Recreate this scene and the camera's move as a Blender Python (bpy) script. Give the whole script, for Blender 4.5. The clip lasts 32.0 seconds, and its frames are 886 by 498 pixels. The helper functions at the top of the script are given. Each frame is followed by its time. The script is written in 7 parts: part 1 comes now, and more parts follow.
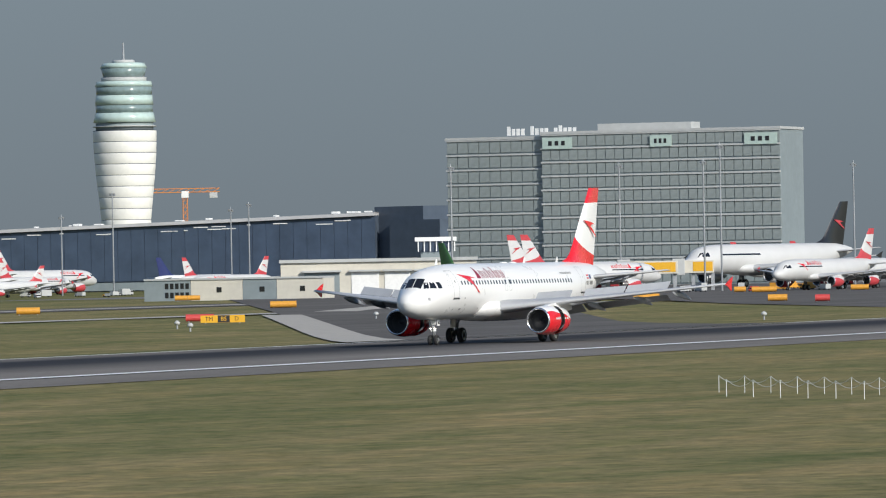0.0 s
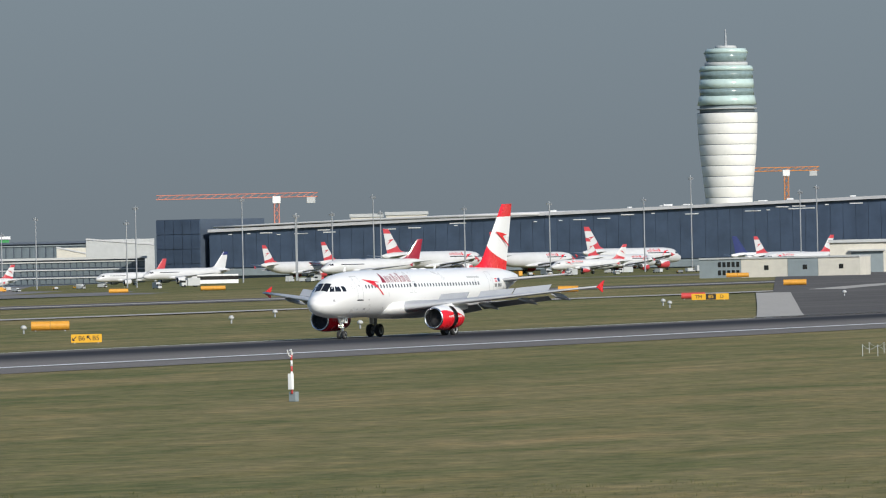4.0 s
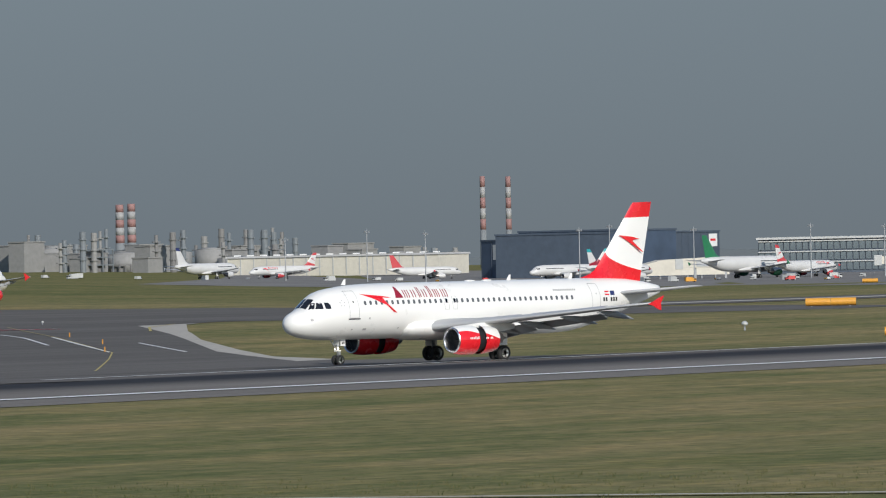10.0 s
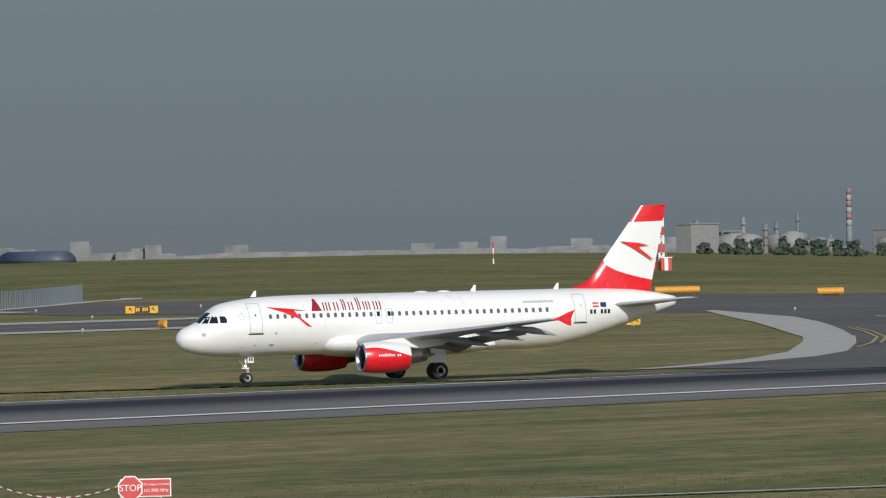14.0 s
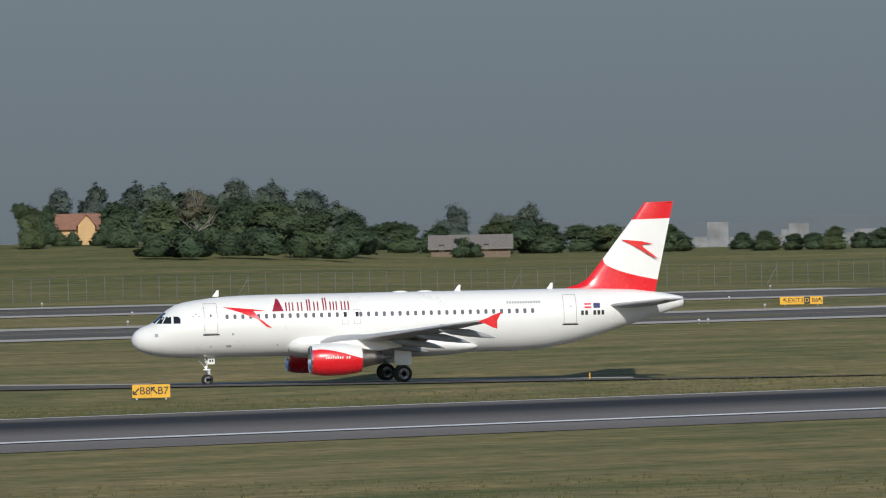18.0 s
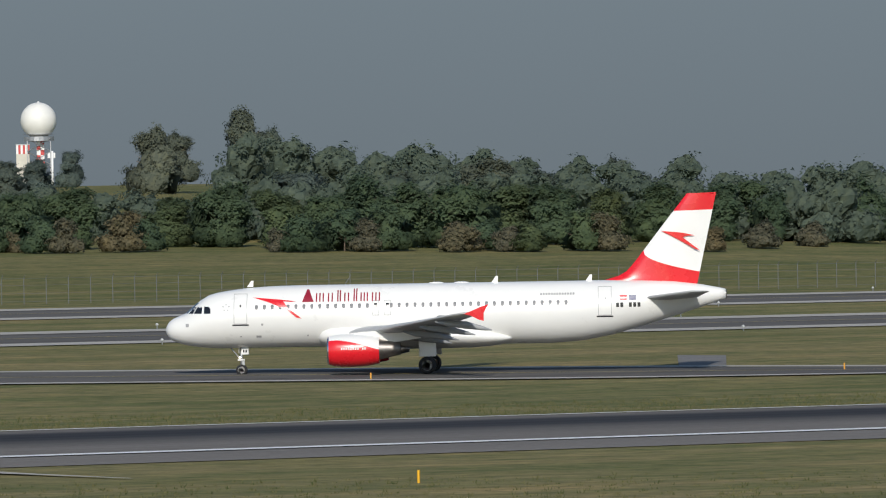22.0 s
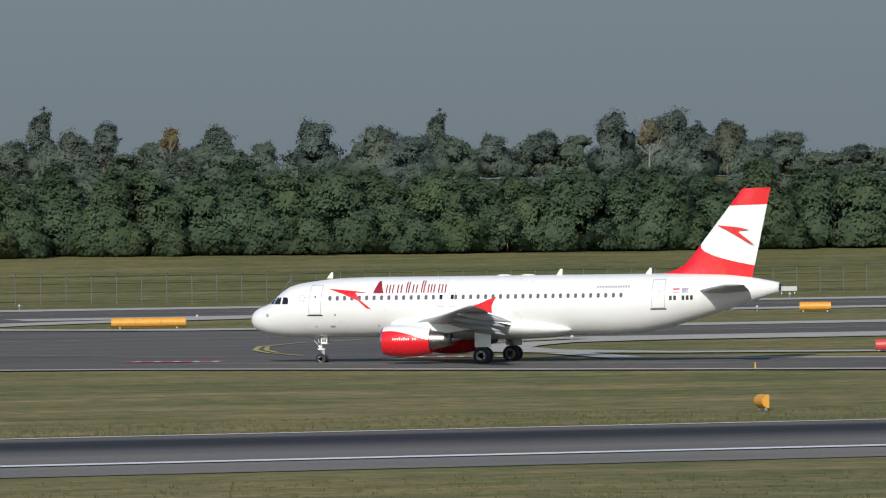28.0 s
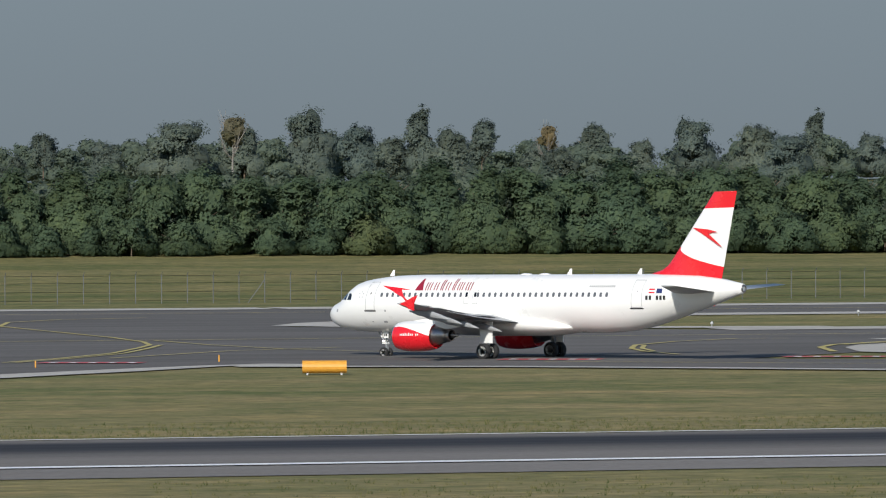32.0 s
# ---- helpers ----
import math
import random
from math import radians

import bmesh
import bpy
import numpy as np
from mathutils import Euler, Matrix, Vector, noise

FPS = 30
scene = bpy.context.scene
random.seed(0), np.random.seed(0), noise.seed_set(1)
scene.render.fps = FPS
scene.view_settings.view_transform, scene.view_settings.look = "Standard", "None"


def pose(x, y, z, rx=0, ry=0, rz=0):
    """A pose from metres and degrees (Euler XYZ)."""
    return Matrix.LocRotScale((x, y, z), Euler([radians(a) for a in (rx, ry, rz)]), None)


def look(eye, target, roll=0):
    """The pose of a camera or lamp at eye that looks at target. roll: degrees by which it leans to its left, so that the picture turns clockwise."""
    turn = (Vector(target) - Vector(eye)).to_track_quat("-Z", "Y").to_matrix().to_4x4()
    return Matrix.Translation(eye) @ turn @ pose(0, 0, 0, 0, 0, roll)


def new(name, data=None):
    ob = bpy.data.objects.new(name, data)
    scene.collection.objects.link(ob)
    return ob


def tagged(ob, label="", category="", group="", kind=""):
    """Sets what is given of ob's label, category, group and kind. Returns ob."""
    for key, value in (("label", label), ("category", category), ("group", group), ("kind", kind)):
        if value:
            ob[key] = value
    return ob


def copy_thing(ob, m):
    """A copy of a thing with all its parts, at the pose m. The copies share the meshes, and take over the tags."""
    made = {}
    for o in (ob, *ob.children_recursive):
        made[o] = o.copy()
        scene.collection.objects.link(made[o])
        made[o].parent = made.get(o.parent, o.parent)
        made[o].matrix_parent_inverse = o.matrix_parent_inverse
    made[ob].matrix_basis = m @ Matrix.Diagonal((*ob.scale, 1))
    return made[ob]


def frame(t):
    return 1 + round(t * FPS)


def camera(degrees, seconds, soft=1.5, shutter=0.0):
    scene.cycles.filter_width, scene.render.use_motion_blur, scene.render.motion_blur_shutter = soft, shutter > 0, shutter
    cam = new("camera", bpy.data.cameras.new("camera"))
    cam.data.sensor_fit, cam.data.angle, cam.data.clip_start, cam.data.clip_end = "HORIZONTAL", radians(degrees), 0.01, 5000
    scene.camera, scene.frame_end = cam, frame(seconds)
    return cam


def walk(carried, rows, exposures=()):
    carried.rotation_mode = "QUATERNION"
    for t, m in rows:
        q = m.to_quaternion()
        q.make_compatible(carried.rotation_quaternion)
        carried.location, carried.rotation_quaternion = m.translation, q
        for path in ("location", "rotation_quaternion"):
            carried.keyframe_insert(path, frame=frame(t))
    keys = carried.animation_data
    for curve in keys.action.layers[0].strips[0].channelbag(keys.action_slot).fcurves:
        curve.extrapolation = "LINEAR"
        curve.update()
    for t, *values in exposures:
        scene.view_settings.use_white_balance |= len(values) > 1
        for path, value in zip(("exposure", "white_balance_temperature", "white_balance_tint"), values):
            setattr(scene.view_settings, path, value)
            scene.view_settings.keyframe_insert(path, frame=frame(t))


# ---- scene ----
# An airfield: an airliner lands, rolls out and leaves the runway by a fast exit.
# x runs along the runway (the airliner comes from +x), y away from the viewing mound, z up.
cam = camera(7.58, 32.0, soft=1.15)
CAMERA_ROWS = [
    (0.0, pose(150.54, 87.33, 5.809, 90.153, 1.060, -69.249)),
    (0.5, pose(134.58, 75.95, 5.963, 90.145, 1.095, -68.290)),
    (1.0, pose(118.61, 64.60, 6.116, 90.137, 1.130, -67.306)),
    (1.5, pose(102.90, 53.30, 6.224, 90.129, 1.194, -66.570)),
    (2.0, pose(87.20, 41.90, 6.331, 90.121, 1.259, -65.913)),
    (2.5, pose(71.3, 33.0, 6.55, 90.100, 1.262, -65.500)),
    (3.0, pose(54.7, 24.6, 6.80, 90.070, 1.255, -64.900)),
    (3.5, pose(38.4, 16.8, 7.12, 90.040, 1.248, -64.310)),
    (4.0, pose(22.0, 9.6, 7.47, 90.010, 1.240, -63.700)),
    (4.5, pose(7.00, 3.20, 7.750, 89.983, 1.227, -63.071)),
    (5.0, pose(0.00, 0.00, 7.850, 89.992, 1.217, -62.324)),
    (5.5, pose(0.00, 0.00, 7.850, 90.011, 1.196, -61.550)),
    (6.0, pose(0.00, 0.00, 7.850, 90.021, 1.165, -60.893)),
    (6.5, pose(0.00, 0.00, 7.850, 90.030, 1.207, -60.309)),
    (7.0, pose(0.00, 0.00, 7.850, 90.038, 1.249, -59.542)),
    (7.5, pose(0.00, 0.00, 7.850, 90.036, 1.279, -58.668)),
    (8.0, pose(0.00, 0.00, 7.850, 90.037, 1.277, -57.761)),
    (8.5, pose(0.00, 0.00, 7.850, 90.038, 1.239, -56.881)),
    (9.0, pose(0.00, 0.00, 7.850, 90.035, 1.211, -56.061)),
    (9.5, pose(0.00, 0.00, 7.850, 90.034, 1.217, -55.293)),
    (10.0, pose(0.00, 0.00, 7.850, 90.032, 1.226, -54.551)),
    (10.5, pose(0.00, 0.00, 7.850, 90.031, 1.223, -53.826)),
    (11.0, pose(0.00, 0.00, 7.850, 90.036, 1.226, -53.106)),
    (11.5, pose(0.00, 0.00, 7.850, 90.035, 1.228, -52.324)),
    (12.0, pose(0.00, 0.00, 7.850, 90.038, 1.228, -51.417)),
    (12.5, pose(0.00, 0.00, 7.850, 90.041, 1.219, -50.381)),
    (13.0, pose(0.00, 0.00, 7.850, 90.043, 1.209, -49.238)),
    (13.5, pose(0.00, 0.00, 7.850, 90.045, 1.221, -48.023)),
    (14.0, pose(0.00, 0.00, 7.850, 90.050, 1.254, -46.789)),
    (14.5, pose(0.00, 0.00, 7.850, 90.047, 1.301, -45.426)),
    (16.5, pose(0.00, 0.00, 7.850, 90.043, 1.226, -40.939)),
    (17.0, pose(0.00, 0.00, 7.850, 90.041, 1.197, -39.896)),
    (17.5, pose(0.00, 0.00, 7.850, 90.045, 1.159, -38.912)),
    (18.0, pose(0.00, 0.00, 7.850, 90.044, 1.142, -37.821)),
    (18.5, pose(0.00, 0.00, 7.850, 90.042, 1.145, -36.684)),
    (19.0, pose(0.00, 0.00, 7.850, 90.039, 1.139, -35.531)),
    (19.5, pose(0.00, 0.00, 7.850, 90.041, 1.107, -34.386)),
    (20.0, pose(0.00, 0.00, 7.850, 90.045, 1.093, -33.276)),
    (20.5, pose(0.00, 0.00, 7.850, 90.048, 1.064, -32.170)),
    (21.0, pose(0.00, 0.00, 7.850, 90.043, 0.992, -31.085)),
    (21.5, pose(0.00, 0.00, 7.850, 90.036, 0.978, -30.015)),
    (22.0, pose(0.00, 0.00, 7.850, 90.029, 0.961, -28.982)),
    (22.5, pose(0.00, 0.00, 7.850, 90.031, 0.942, -27.953)),
    (23.0, pose(0.00, 0.00, 7.850, 90.033, 0.938, -26.943)),
    (23.5, pose(0.00, 0.00, 7.850, 90.031, 0.920, -26.009)),
    (24.0, pose(0.00, 0.00, 7.850, 90.031, 0.913, -25.236)),
    (24.5, pose(0.00, 0.00, 7.850, 90.029, 0.914, -24.616)),
    (25.0, pose(0.00, 0.00, 7.850, 90.028, 0.921, -23.992)),
    (25.5, pose(0.00, 0.00, 7.850, 90.028, 0.953, -23.278)),
    (26.0, pose(0.00, 0.00, 7.850, 90.032, 0.979, -22.574)),
    (26.5, pose(0.00, 0.00, 7.850, 90.031, 0.927, -21.905)),
    (28.5, pose(0.00, 0.00, 7.850, 90.027, 0.681, -19.451)),
    (29.0, pose(0.00, 0.00, 7.850, 90.032, 0.586, -18.922)),
    (29.5, pose(0.00, 0.00, 7.850, 90.032, 0.473, -18.444)),
    (30.0, pose(0.00, 0.00, 7.850, 90.035, 0.346, -18.063)),
    (30.5, pose(0.00, 0.00, 7.850, 90.037, 0.295, -17.759)),
    (31.0, pose(0.00, 0.00, 7.850, 90.038, 0.264, -17.473)),
    (31.5, pose(0.00, 0.00, 7.850, 90.041, 0.290, -17.117)),
    (32.0, pose(0.00, 0.00, 7.850, 90.039, 0.331, -16.791)),
]
walk(cam, CAMERA_ROWS, exposures=[(0, 0.3), (4, 0.32), (6, 0.3), (7, 0.22), (9, 0.2), (12, 0.06), (16, 0.03), (22, 0.06), (23.6, -0.02), (25, -0.07), (26, -0.01), (29, 0.25), (32, 0.33)])

# ---------------------------------------------------------------- world, sun, exposure
SUN_AZ, SUN_EL = radians(-122.0), radians(28.0)
world = bpy.data.worlds.new("sky")
scene.world = world
world.use_nodes = True
sky = world.node_tree.nodes.new("ShaderNodeTexSky")
sky.sky_type, sky.sun_disc = "NISHITA", False
sky.sun_elevation = SUN_EL
sky.sun_rotation = radians(90) - SUN_AZ
sky.air_density, sky.dust_density, sky.ozone_density = 1.0, 0.4, 3.0
back = world.node_tree.nodes["Background"]
world.node_tree.links.new(sky.outputs[0], back.inputs[0])
back.inputs[1].default_value = 0.1
sun = new("sun", bpy.data.lights.new("sun", "SUN"))
sun.data.energy, sun.data.angle, sun.data.color = 3.6, radians(0.8), (1.0, 0.955, 0.88)
sun.matrix_world = look((-300, -480, 300), (-300 - 100 * math.cos(SUN_AZ) * math.cos(SUN_EL), -480 - 100 * math.sin(SUN_AZ) * math.cos(SUN_EL), 300 - 100 * math.sin(SUN_EL)))
scene.view_settings.exposure = 0.0


# ---------------------------------------------------------------- materials
def nodes_of(name):
    m = bpy.data.materials.new(name)
    m.use_nodes = True
    return m, m.node_tree.nodes, m.node_tree.links, m.node_tree.nodes["Principled BSDF"]


def coords(n, l, size, stretch=(1, 1, 1), where="Object"):
    tc, mp = n.new("ShaderNodeTexCoord"), n.new("ShaderNodeMapping")
    mp.inputs["Scale"].default_value = [s / size for s in stretch]
    l.new(tc.outputs[where], mp.inputs[0])
    return mp.outputs[0]


def noise_tex(n, l, vec, scale=1.0, detail=4.0, rough=0.6):
    t = n.new("ShaderNodeTexNoise")
    t.inputs["Scale"].default_value, t.inputs["Detail"].default_value, t.inputs["Roughness"].default_value = scale, detail, rough
    l.new(vec, t.inputs["Vector"])
    return t.outputs["Fac"]


def ramp(n, l, fac, stops):
    r = n.new("ShaderNodeValToRGB")
    while len(r.color_ramp.elements) < len(stops):
        r.color_ramp.elements.new(0.5)
    for e, (p, c) in zip(r.color_ramp.elements, stops):
        e.position, e.color = p, (*c, 1)
    l.new(fac, r.inputs[0])
    return r.outputs[0]


def mix(n, l, fac, a, b, mode="MIX"):
    m = n.new("ShaderNodeMix")
    m.data_type, m.blend_type = "RGBA", mode
    for k, v in ((0, fac), (6, a), (7, b)):
        if isinstance(v, (int, float)):
            m.inputs[k].default_value = v
        elif isinstance(v, tuple):
            m.inputs[k].default_value = (*v, 1)
        else:
            l.new(v, m.inputs[k])
    return m.outputs[2]


def bump(n, l, b, fac, strength, dist):
    k = n.new("ShaderNodeBump")
    k.inputs["Strength"].default_value, k.inputs["Distance"].default_value = strength, dist
    l.new(fac, k.inputs["Height"])
    l.new(k.outputs[0], b.inputs["Normal"])


def plain(name, colour, rough=0.5, metal=0.0, grain=0.5, vary=0.12, dirt=0.0, coat=0.0, glow=0.0):
    """A painted, metal or stone surface: fine grain, large faint stains, a little relief."""
    m, n, l, b = nodes_of(name)
    v = coords(n, l, grain)
    fine, wide = noise_tex(n, l, v, 1.0, 5.0), noise_tex(n, l, v, 0.13, 3.0)
    dark = tuple(c * (1 - vary) for c in colour)
    light = tuple(min(1, c * (1 + vary * 0.6)) for c in colour)
    c1 = ramp(n, l, fine, [(0.3, dark), (0.7, light)])
    c2 = mix(n, l, ramp(n, l, wide, [(0.45, (0, 0, 0)), (0.75, (dirt, dirt, dirt))]), c1, tuple(c * 0.45 + 0.02 for c in colour))
    l.new(c2, b.inputs["Base Color"])
    r = n.new("ShaderNodeMapRange")
    r.inputs[3].default_value, r.inputs[4].default_value = max(0.03, rough - 0.08), min(1, rough + 0.12)
    l.new(fine, r.inputs[0])
    l.new(r.outputs[0], b.inputs["Roughness"])
    b.inputs["Metallic"].default_value = metal
    b.inputs["Coat Weight"].default_value = coat
    if glow:
        b.inputs["Emission Color"].default_value, b.inputs["Emission Strength"].default_value = (*colour, 1), glow
    return m


def grass_material():
    m, n, l, b = nodes_of("mown grass")
    v = coords(n, l, 1.0)
    long = coords(n, l, 1.0, (0.06, 0.2, 0.2))
    swath = coords(n, l, 1.0, (0.008, 0.045, 0.2))
    a = ramp(n, l, noise_tex(n, l, long, 1.0, 5.0, 0.65), [(0.30, (0.104, 0.118, 0.043)), (0.48, (0.178, 0.160, 0.070)), (0.66, (0.285, 0.224, 0.112))])
    w = ramp(n, l, noise_tex(n, l, swath, 1.0, 3.0), [(0.4, (0.100, 0.116, 0.045)), (0.6, (0.236, 0.190, 0.096))])
    c = mix(n, l, 0.45, a, w)
    tuft = noise_tex(n, l, coords(n, l, 1.5, (0.8, 1, 1)), 1.0, 8.0, 0.82)
    c = mix(n, l, 0.9, c, ramp(n, l, tuft, [(0.36, (0.50, 0.58, 0.46)), (0.5, (1.0, 1.0, 1.0)), (0.64, (1.55, 1.45, 1.32))]), "MULTIPLY")
    clod = noise_tex(n, l, coords(n, l, 7.0, (0.5, 1, 1)), 1.0, 7.0, 0.75)
    c = mix(n, l, 0.8, c, ramp(n, l, clod, [(0.34, (0.66, 0.80, 0.62)), (0.5, (1.0, 1.0, 1.0)), (0.66, (1.28, 1.14, 1.04))]), "MULTIPLY")
    flower = noise_tex(n, l, v, 1.7, 2.0, 0.5)
    c = mix(n, l, ramp(n, l, flower, [(0.70, (0, 0, 0)), (0.74, (0.5, 0.5, 0.5))]), c, (0.26, 0.22, 0.05))
    tc, sep, mr = n.new("ShaderNodeTexCoord"), n.new("ShaderNodeSeparateXYZ"), n.new("ShaderNodeMapRange")
    mr.inputs[1].default_value, mr.inputs[2].default_value = 630, 690
    l.new(tc.outputs["Object"], sep.inputs[0])
    l.new(sep.outputs[1], mr.inputs[0])
    c = mix(n, l, mr.outputs[0], c, mix(n, l, 1.0, c, (0.78, 0.84, 0.75), "MULTIPLY"))
    l.new(c, b.inputs["Base Color"])
    b.inputs["Roughness"].default_value = 0.95
    b.inputs["Specular IOR Level"].default_value = 0.1
    bump(n, l, b, tuft, 0.5, 0.12)
    return m


def asphalt_material(name, base, streak, width=1.0, rubber=()):
    """rubber: how black tyre marks have worked it at each distance across."""
    m, n, l, b = nodes_of(name)
    fine = noise_tex(n, l, coords(n, l, 0.4), 1.0, 4.0)
    run = noise_tex(n, l, coords(n, l, 1.0, (0.012, 0.9 / width, 1)), 1.0, 4.0, 0.6)
    c = ramp(n, l, fine, [(0.3, tuple(x * 0.85 for x in base)), (0.7, tuple(x * 1.15 for x in base))])
    c = mix(n, l, ramp(n, l, run, [(0.42, (0, 0, 0)), (0.68, (streak, streak, streak))]), c, tuple(x * 0.35 for x in base))
    patch = noise_tex(n, l, coords(n, l, 26.0, (0.4, 1, 1)), 1.0, 2.0)
    c = mix(n, l, 0.35, c, ramp(n, l, patch, [(0.4, (0.75, 0.75, 0.75)), (0.6, (1.2, 1.2, 1.2))]), "MULTIPLY")
    if rubber:
        tc, sep, mr = n.new("ShaderNodeTexCoord"), n.new("ShaderNodeSeparateXYZ"), n.new("ShaderNodeMapRange")
        lo, hi = rubber[0][0], rubber[-1][0]
        mr.inputs[1].default_value, mr.inputs[2].default_value = lo, hi
        l.new(tc.outputs["Object"], sep.inputs[0])
        l.new(sep.outputs[1], mr.inputs[0])
        worn = ramp(n, l, mr.outputs[0], [((y - lo) / (hi - lo), (v, v, v)) for y, v in rubber])
        lines = noise_tex(n, l, coords(n, l, 1.0, (0.004, 1.1, 1)), 1.0, 3.0, 0.6)
        worn = mix(n, l, 1.0, worn, ramp(n, l, lines, [(0.35, (1, 1, 1)), (0.62, (.86, .86, .86))]), "MULTIPLY")
        c = mix(n, l, worn, c, (0.022, 0.024, 0.030))
    l.new(c, b.inputs["Base Color"])
    b.inputs["Roughness"].default_value = 0.95
    b.inputs["Specular IOR Level"].default_value = 0.08
    bump(n, l, b, fine, 0.3, 0.01)
    return m


def leaf_material(name, dark, light, rounded=0.0):
    """rounded: how far the leaves' shading follows the whole crown instead of each leaf."""
    m, n, l, b = nodes_of(name)
    info, geo = n.new("ShaderNodeObjectInfo"), n.new("ShaderNodeNewGeometry")
    c = ramp(n, l, geo.outputs["Random Per Island"], [(0.0, dark), (0.6, light), (1.0, tuple(x * 1.12 for x in light))])
    clump = noise_tex(n, l, coords(n, l, 1.3), 1.0, 3.0, 0.6)
    c = mix(n, l, 0.85, c, ramp(n, l, clump, [(0.34, (0.78, 0.82, 0.86)), (0.5, (1.0, 1.0, 1.0)), (0.68, (1.24, 1.18, 1.04))]), "MULTIPLY")
    tint = ramp(n, l, info.outputs["Random"], [(0.0, (0.88, 0.93, 0.94)), (0.5, (1.0, 1.0, 0.95)), (0.9, (1.08, 1.05, 0.92)), (1.0, (1.26, 1.08, 0.86))])
    c = mix(n, l, 0.9, c, tint, "MULTIPLY")
    l.new(c, b.inputs["Base Color"])
    b.inputs["Roughness"].default_value = 0.75
    b.inputs["Specular IOR Level"].default_value = 0.08
    tr = n.new("ShaderNodeBsdfTranslucent")
    if rounded:
        tc, sub_, nor, tra, add, fin = (n.new(k) for k in ("ShaderNodeTexCoord", "ShaderNodeVectorMath", "ShaderNodeVectorMath", "ShaderNodeVectorTransform", "ShaderNodeMix", "ShaderNodeVectorMath"))
        sub_.operation, nor.operation, fin.operation = "SUBTRACT", "NORMALIZE", "NORMALIZE"
        sub_.inputs[1].default_value = (0, 0, 2.5)
        tra.vector_type, tra.convert_from, tra.convert_to = "NORMAL", "OBJECT", "WORLD"
        add.data_type = "VECTOR"
        add.inputs[0].default_value = rounded
        l.new(tc.outputs["Object"], sub_.inputs[0])
        l.new(sub_.outputs[0], nor.inputs[0])
        l.new(nor.outputs[0], tra.inputs[0])
        l.new(geo.outputs["Normal"], add.inputs[4])
        l.new(tra.outputs[0], add.inputs[5])
        l.new(add.outputs[1], fin.inputs[0])
        l.new(fin.outputs[0], b.inputs["Normal"])
    ms, out = n.new("ShaderNodeMixShader"), n["Material Output"]
    l.new(c, tr.inputs[0])
    ms.inputs[0].default_value = 0.5
    l.new(b.outputs[0], ms.inputs[1])
    l.new(tr.outputs[0], ms.inputs[2])
    l.new(ms.outputs[0], out.inputs[0])
    return m


GRASS = grass_material()
ASPHALT = asphalt_material("runway asphalt", (0.192, 0.177, 0.160), 0.2, rubber=[(249, 0), (256, .45), (262, .95), (268, 1), (275, .97), (280, .3), (284, .08)])
TAXI = asphalt_material("taxiway asphalt", (0.132, 0.124, 0.115), 0.35, 3.0)
TAXI_LIGHT = asphalt_material("worn taxiway asphalt", (0.215, 0.208, 0.198), 0.3, 3.0)
CONCRETE = plain("pale concrete shoulder", (0.42, 0.39, 0.34), 0.9, grain=0.6, vary=0.2, dirt=0.3)
WHITE_LINE = plain("white marking paint", (0.75, 0.75, 0.73), 0.7, grain=0.3, vary=0.1, dirt=0.2)
YELLOW_LINE = plain("yellow marking paint", (0.44, 0.36, 0.11), 0.7, grain=0.3, dirt=0.3)
RED_LINE = plain("red marking paint", (0.5, 0.07, 0.08), 0.7, grain=0.3, dirt=0.3)
AIR_WHITE = plain("white aircraft paint", (0.755, 0.75, 0.725), 0.28, grain=2.0, vary=0.025, dirt=0.05, coat=0.3)
AIR_RED = plain("red aircraft paint", (0.66, 0.012, 0.02), 0.25, grain=1.5, vary=0.06, coat=0.4)
AIR_DARKRED = plain("dark red aircraft paint", (0.27, 0.012, 0.03), 0.3, grain=1.0, coat=0.3)
AIR_GREY = plain("grey wing paint", (0.42, 0.43, 0.44), 0.42, grain=1.2, vary=0.1, dirt=0.25)
# darker than the wing grey: shade under the wing put into the paint
FLAP_GREY = plain("weathered grey flap paint", (0.30, 0.31, 0.32), 0.5, grain=1.2, vary=0.12, dirt=0.3)
BARE = plain("polished bare metal", (0.72, 0.72, 0.73), 0.22, 1.0, grain=0.5)
HOT_METAL = plain("heat-stained metal", (0.36, 0.33, 0.31), 0.35, 1.0, grain=0.4, vary=0.25)
DARK = plain("dark gap", (0.012, 0.012, 0.014), 0.6, grain=0.2)
GLASS = plain("dark cabin glazing", (0.012, 0.014, 0.018), 0.08, grain=1.0, coat=0.5)
# lighter than the dark glazing: reflections on the panes set as base colour
CABIN_GLASS = plain("grey cabin glazing", (0.11, 0.115, 0.125), 0.12, grain=1.0, coat=0.4)
TYRE = plain("black tyre rubber", (0.018, 0.018, 0.019), 0.85, grain=0.1, vary=0.2)
FENCE_STEEL = plain("dull fence steel", (0.12, 0.125, 0.12), 0.8, grain=0.3, vary=0.2)
STEEL = plain("galvanised steel", (0.42, 0.43, 0.44), 0.45, 0.7, grain=0.3, vary=0.2)
WHITE_STEEL = plain("white painted steel", (0.78, 0.78, 0.76), 0.45, grain=0.6, vary=0.06, dirt=0.15)
GREEN_PAINT = plain("green aircraft paint", (0.02, 0.16, 0.07), 0.3, grain=1.0, coat=0.3)
LIME_PAINT = plain("lime aircraft paint", (0.06, 0.17, 0.045), 0.3, grain=1.0, coat=0.3)
NAVY_PAINT = plain("navy aircraft paint", (0.02, 0.03, 0.12), 0.3, grain=1.0, coat=0.3)
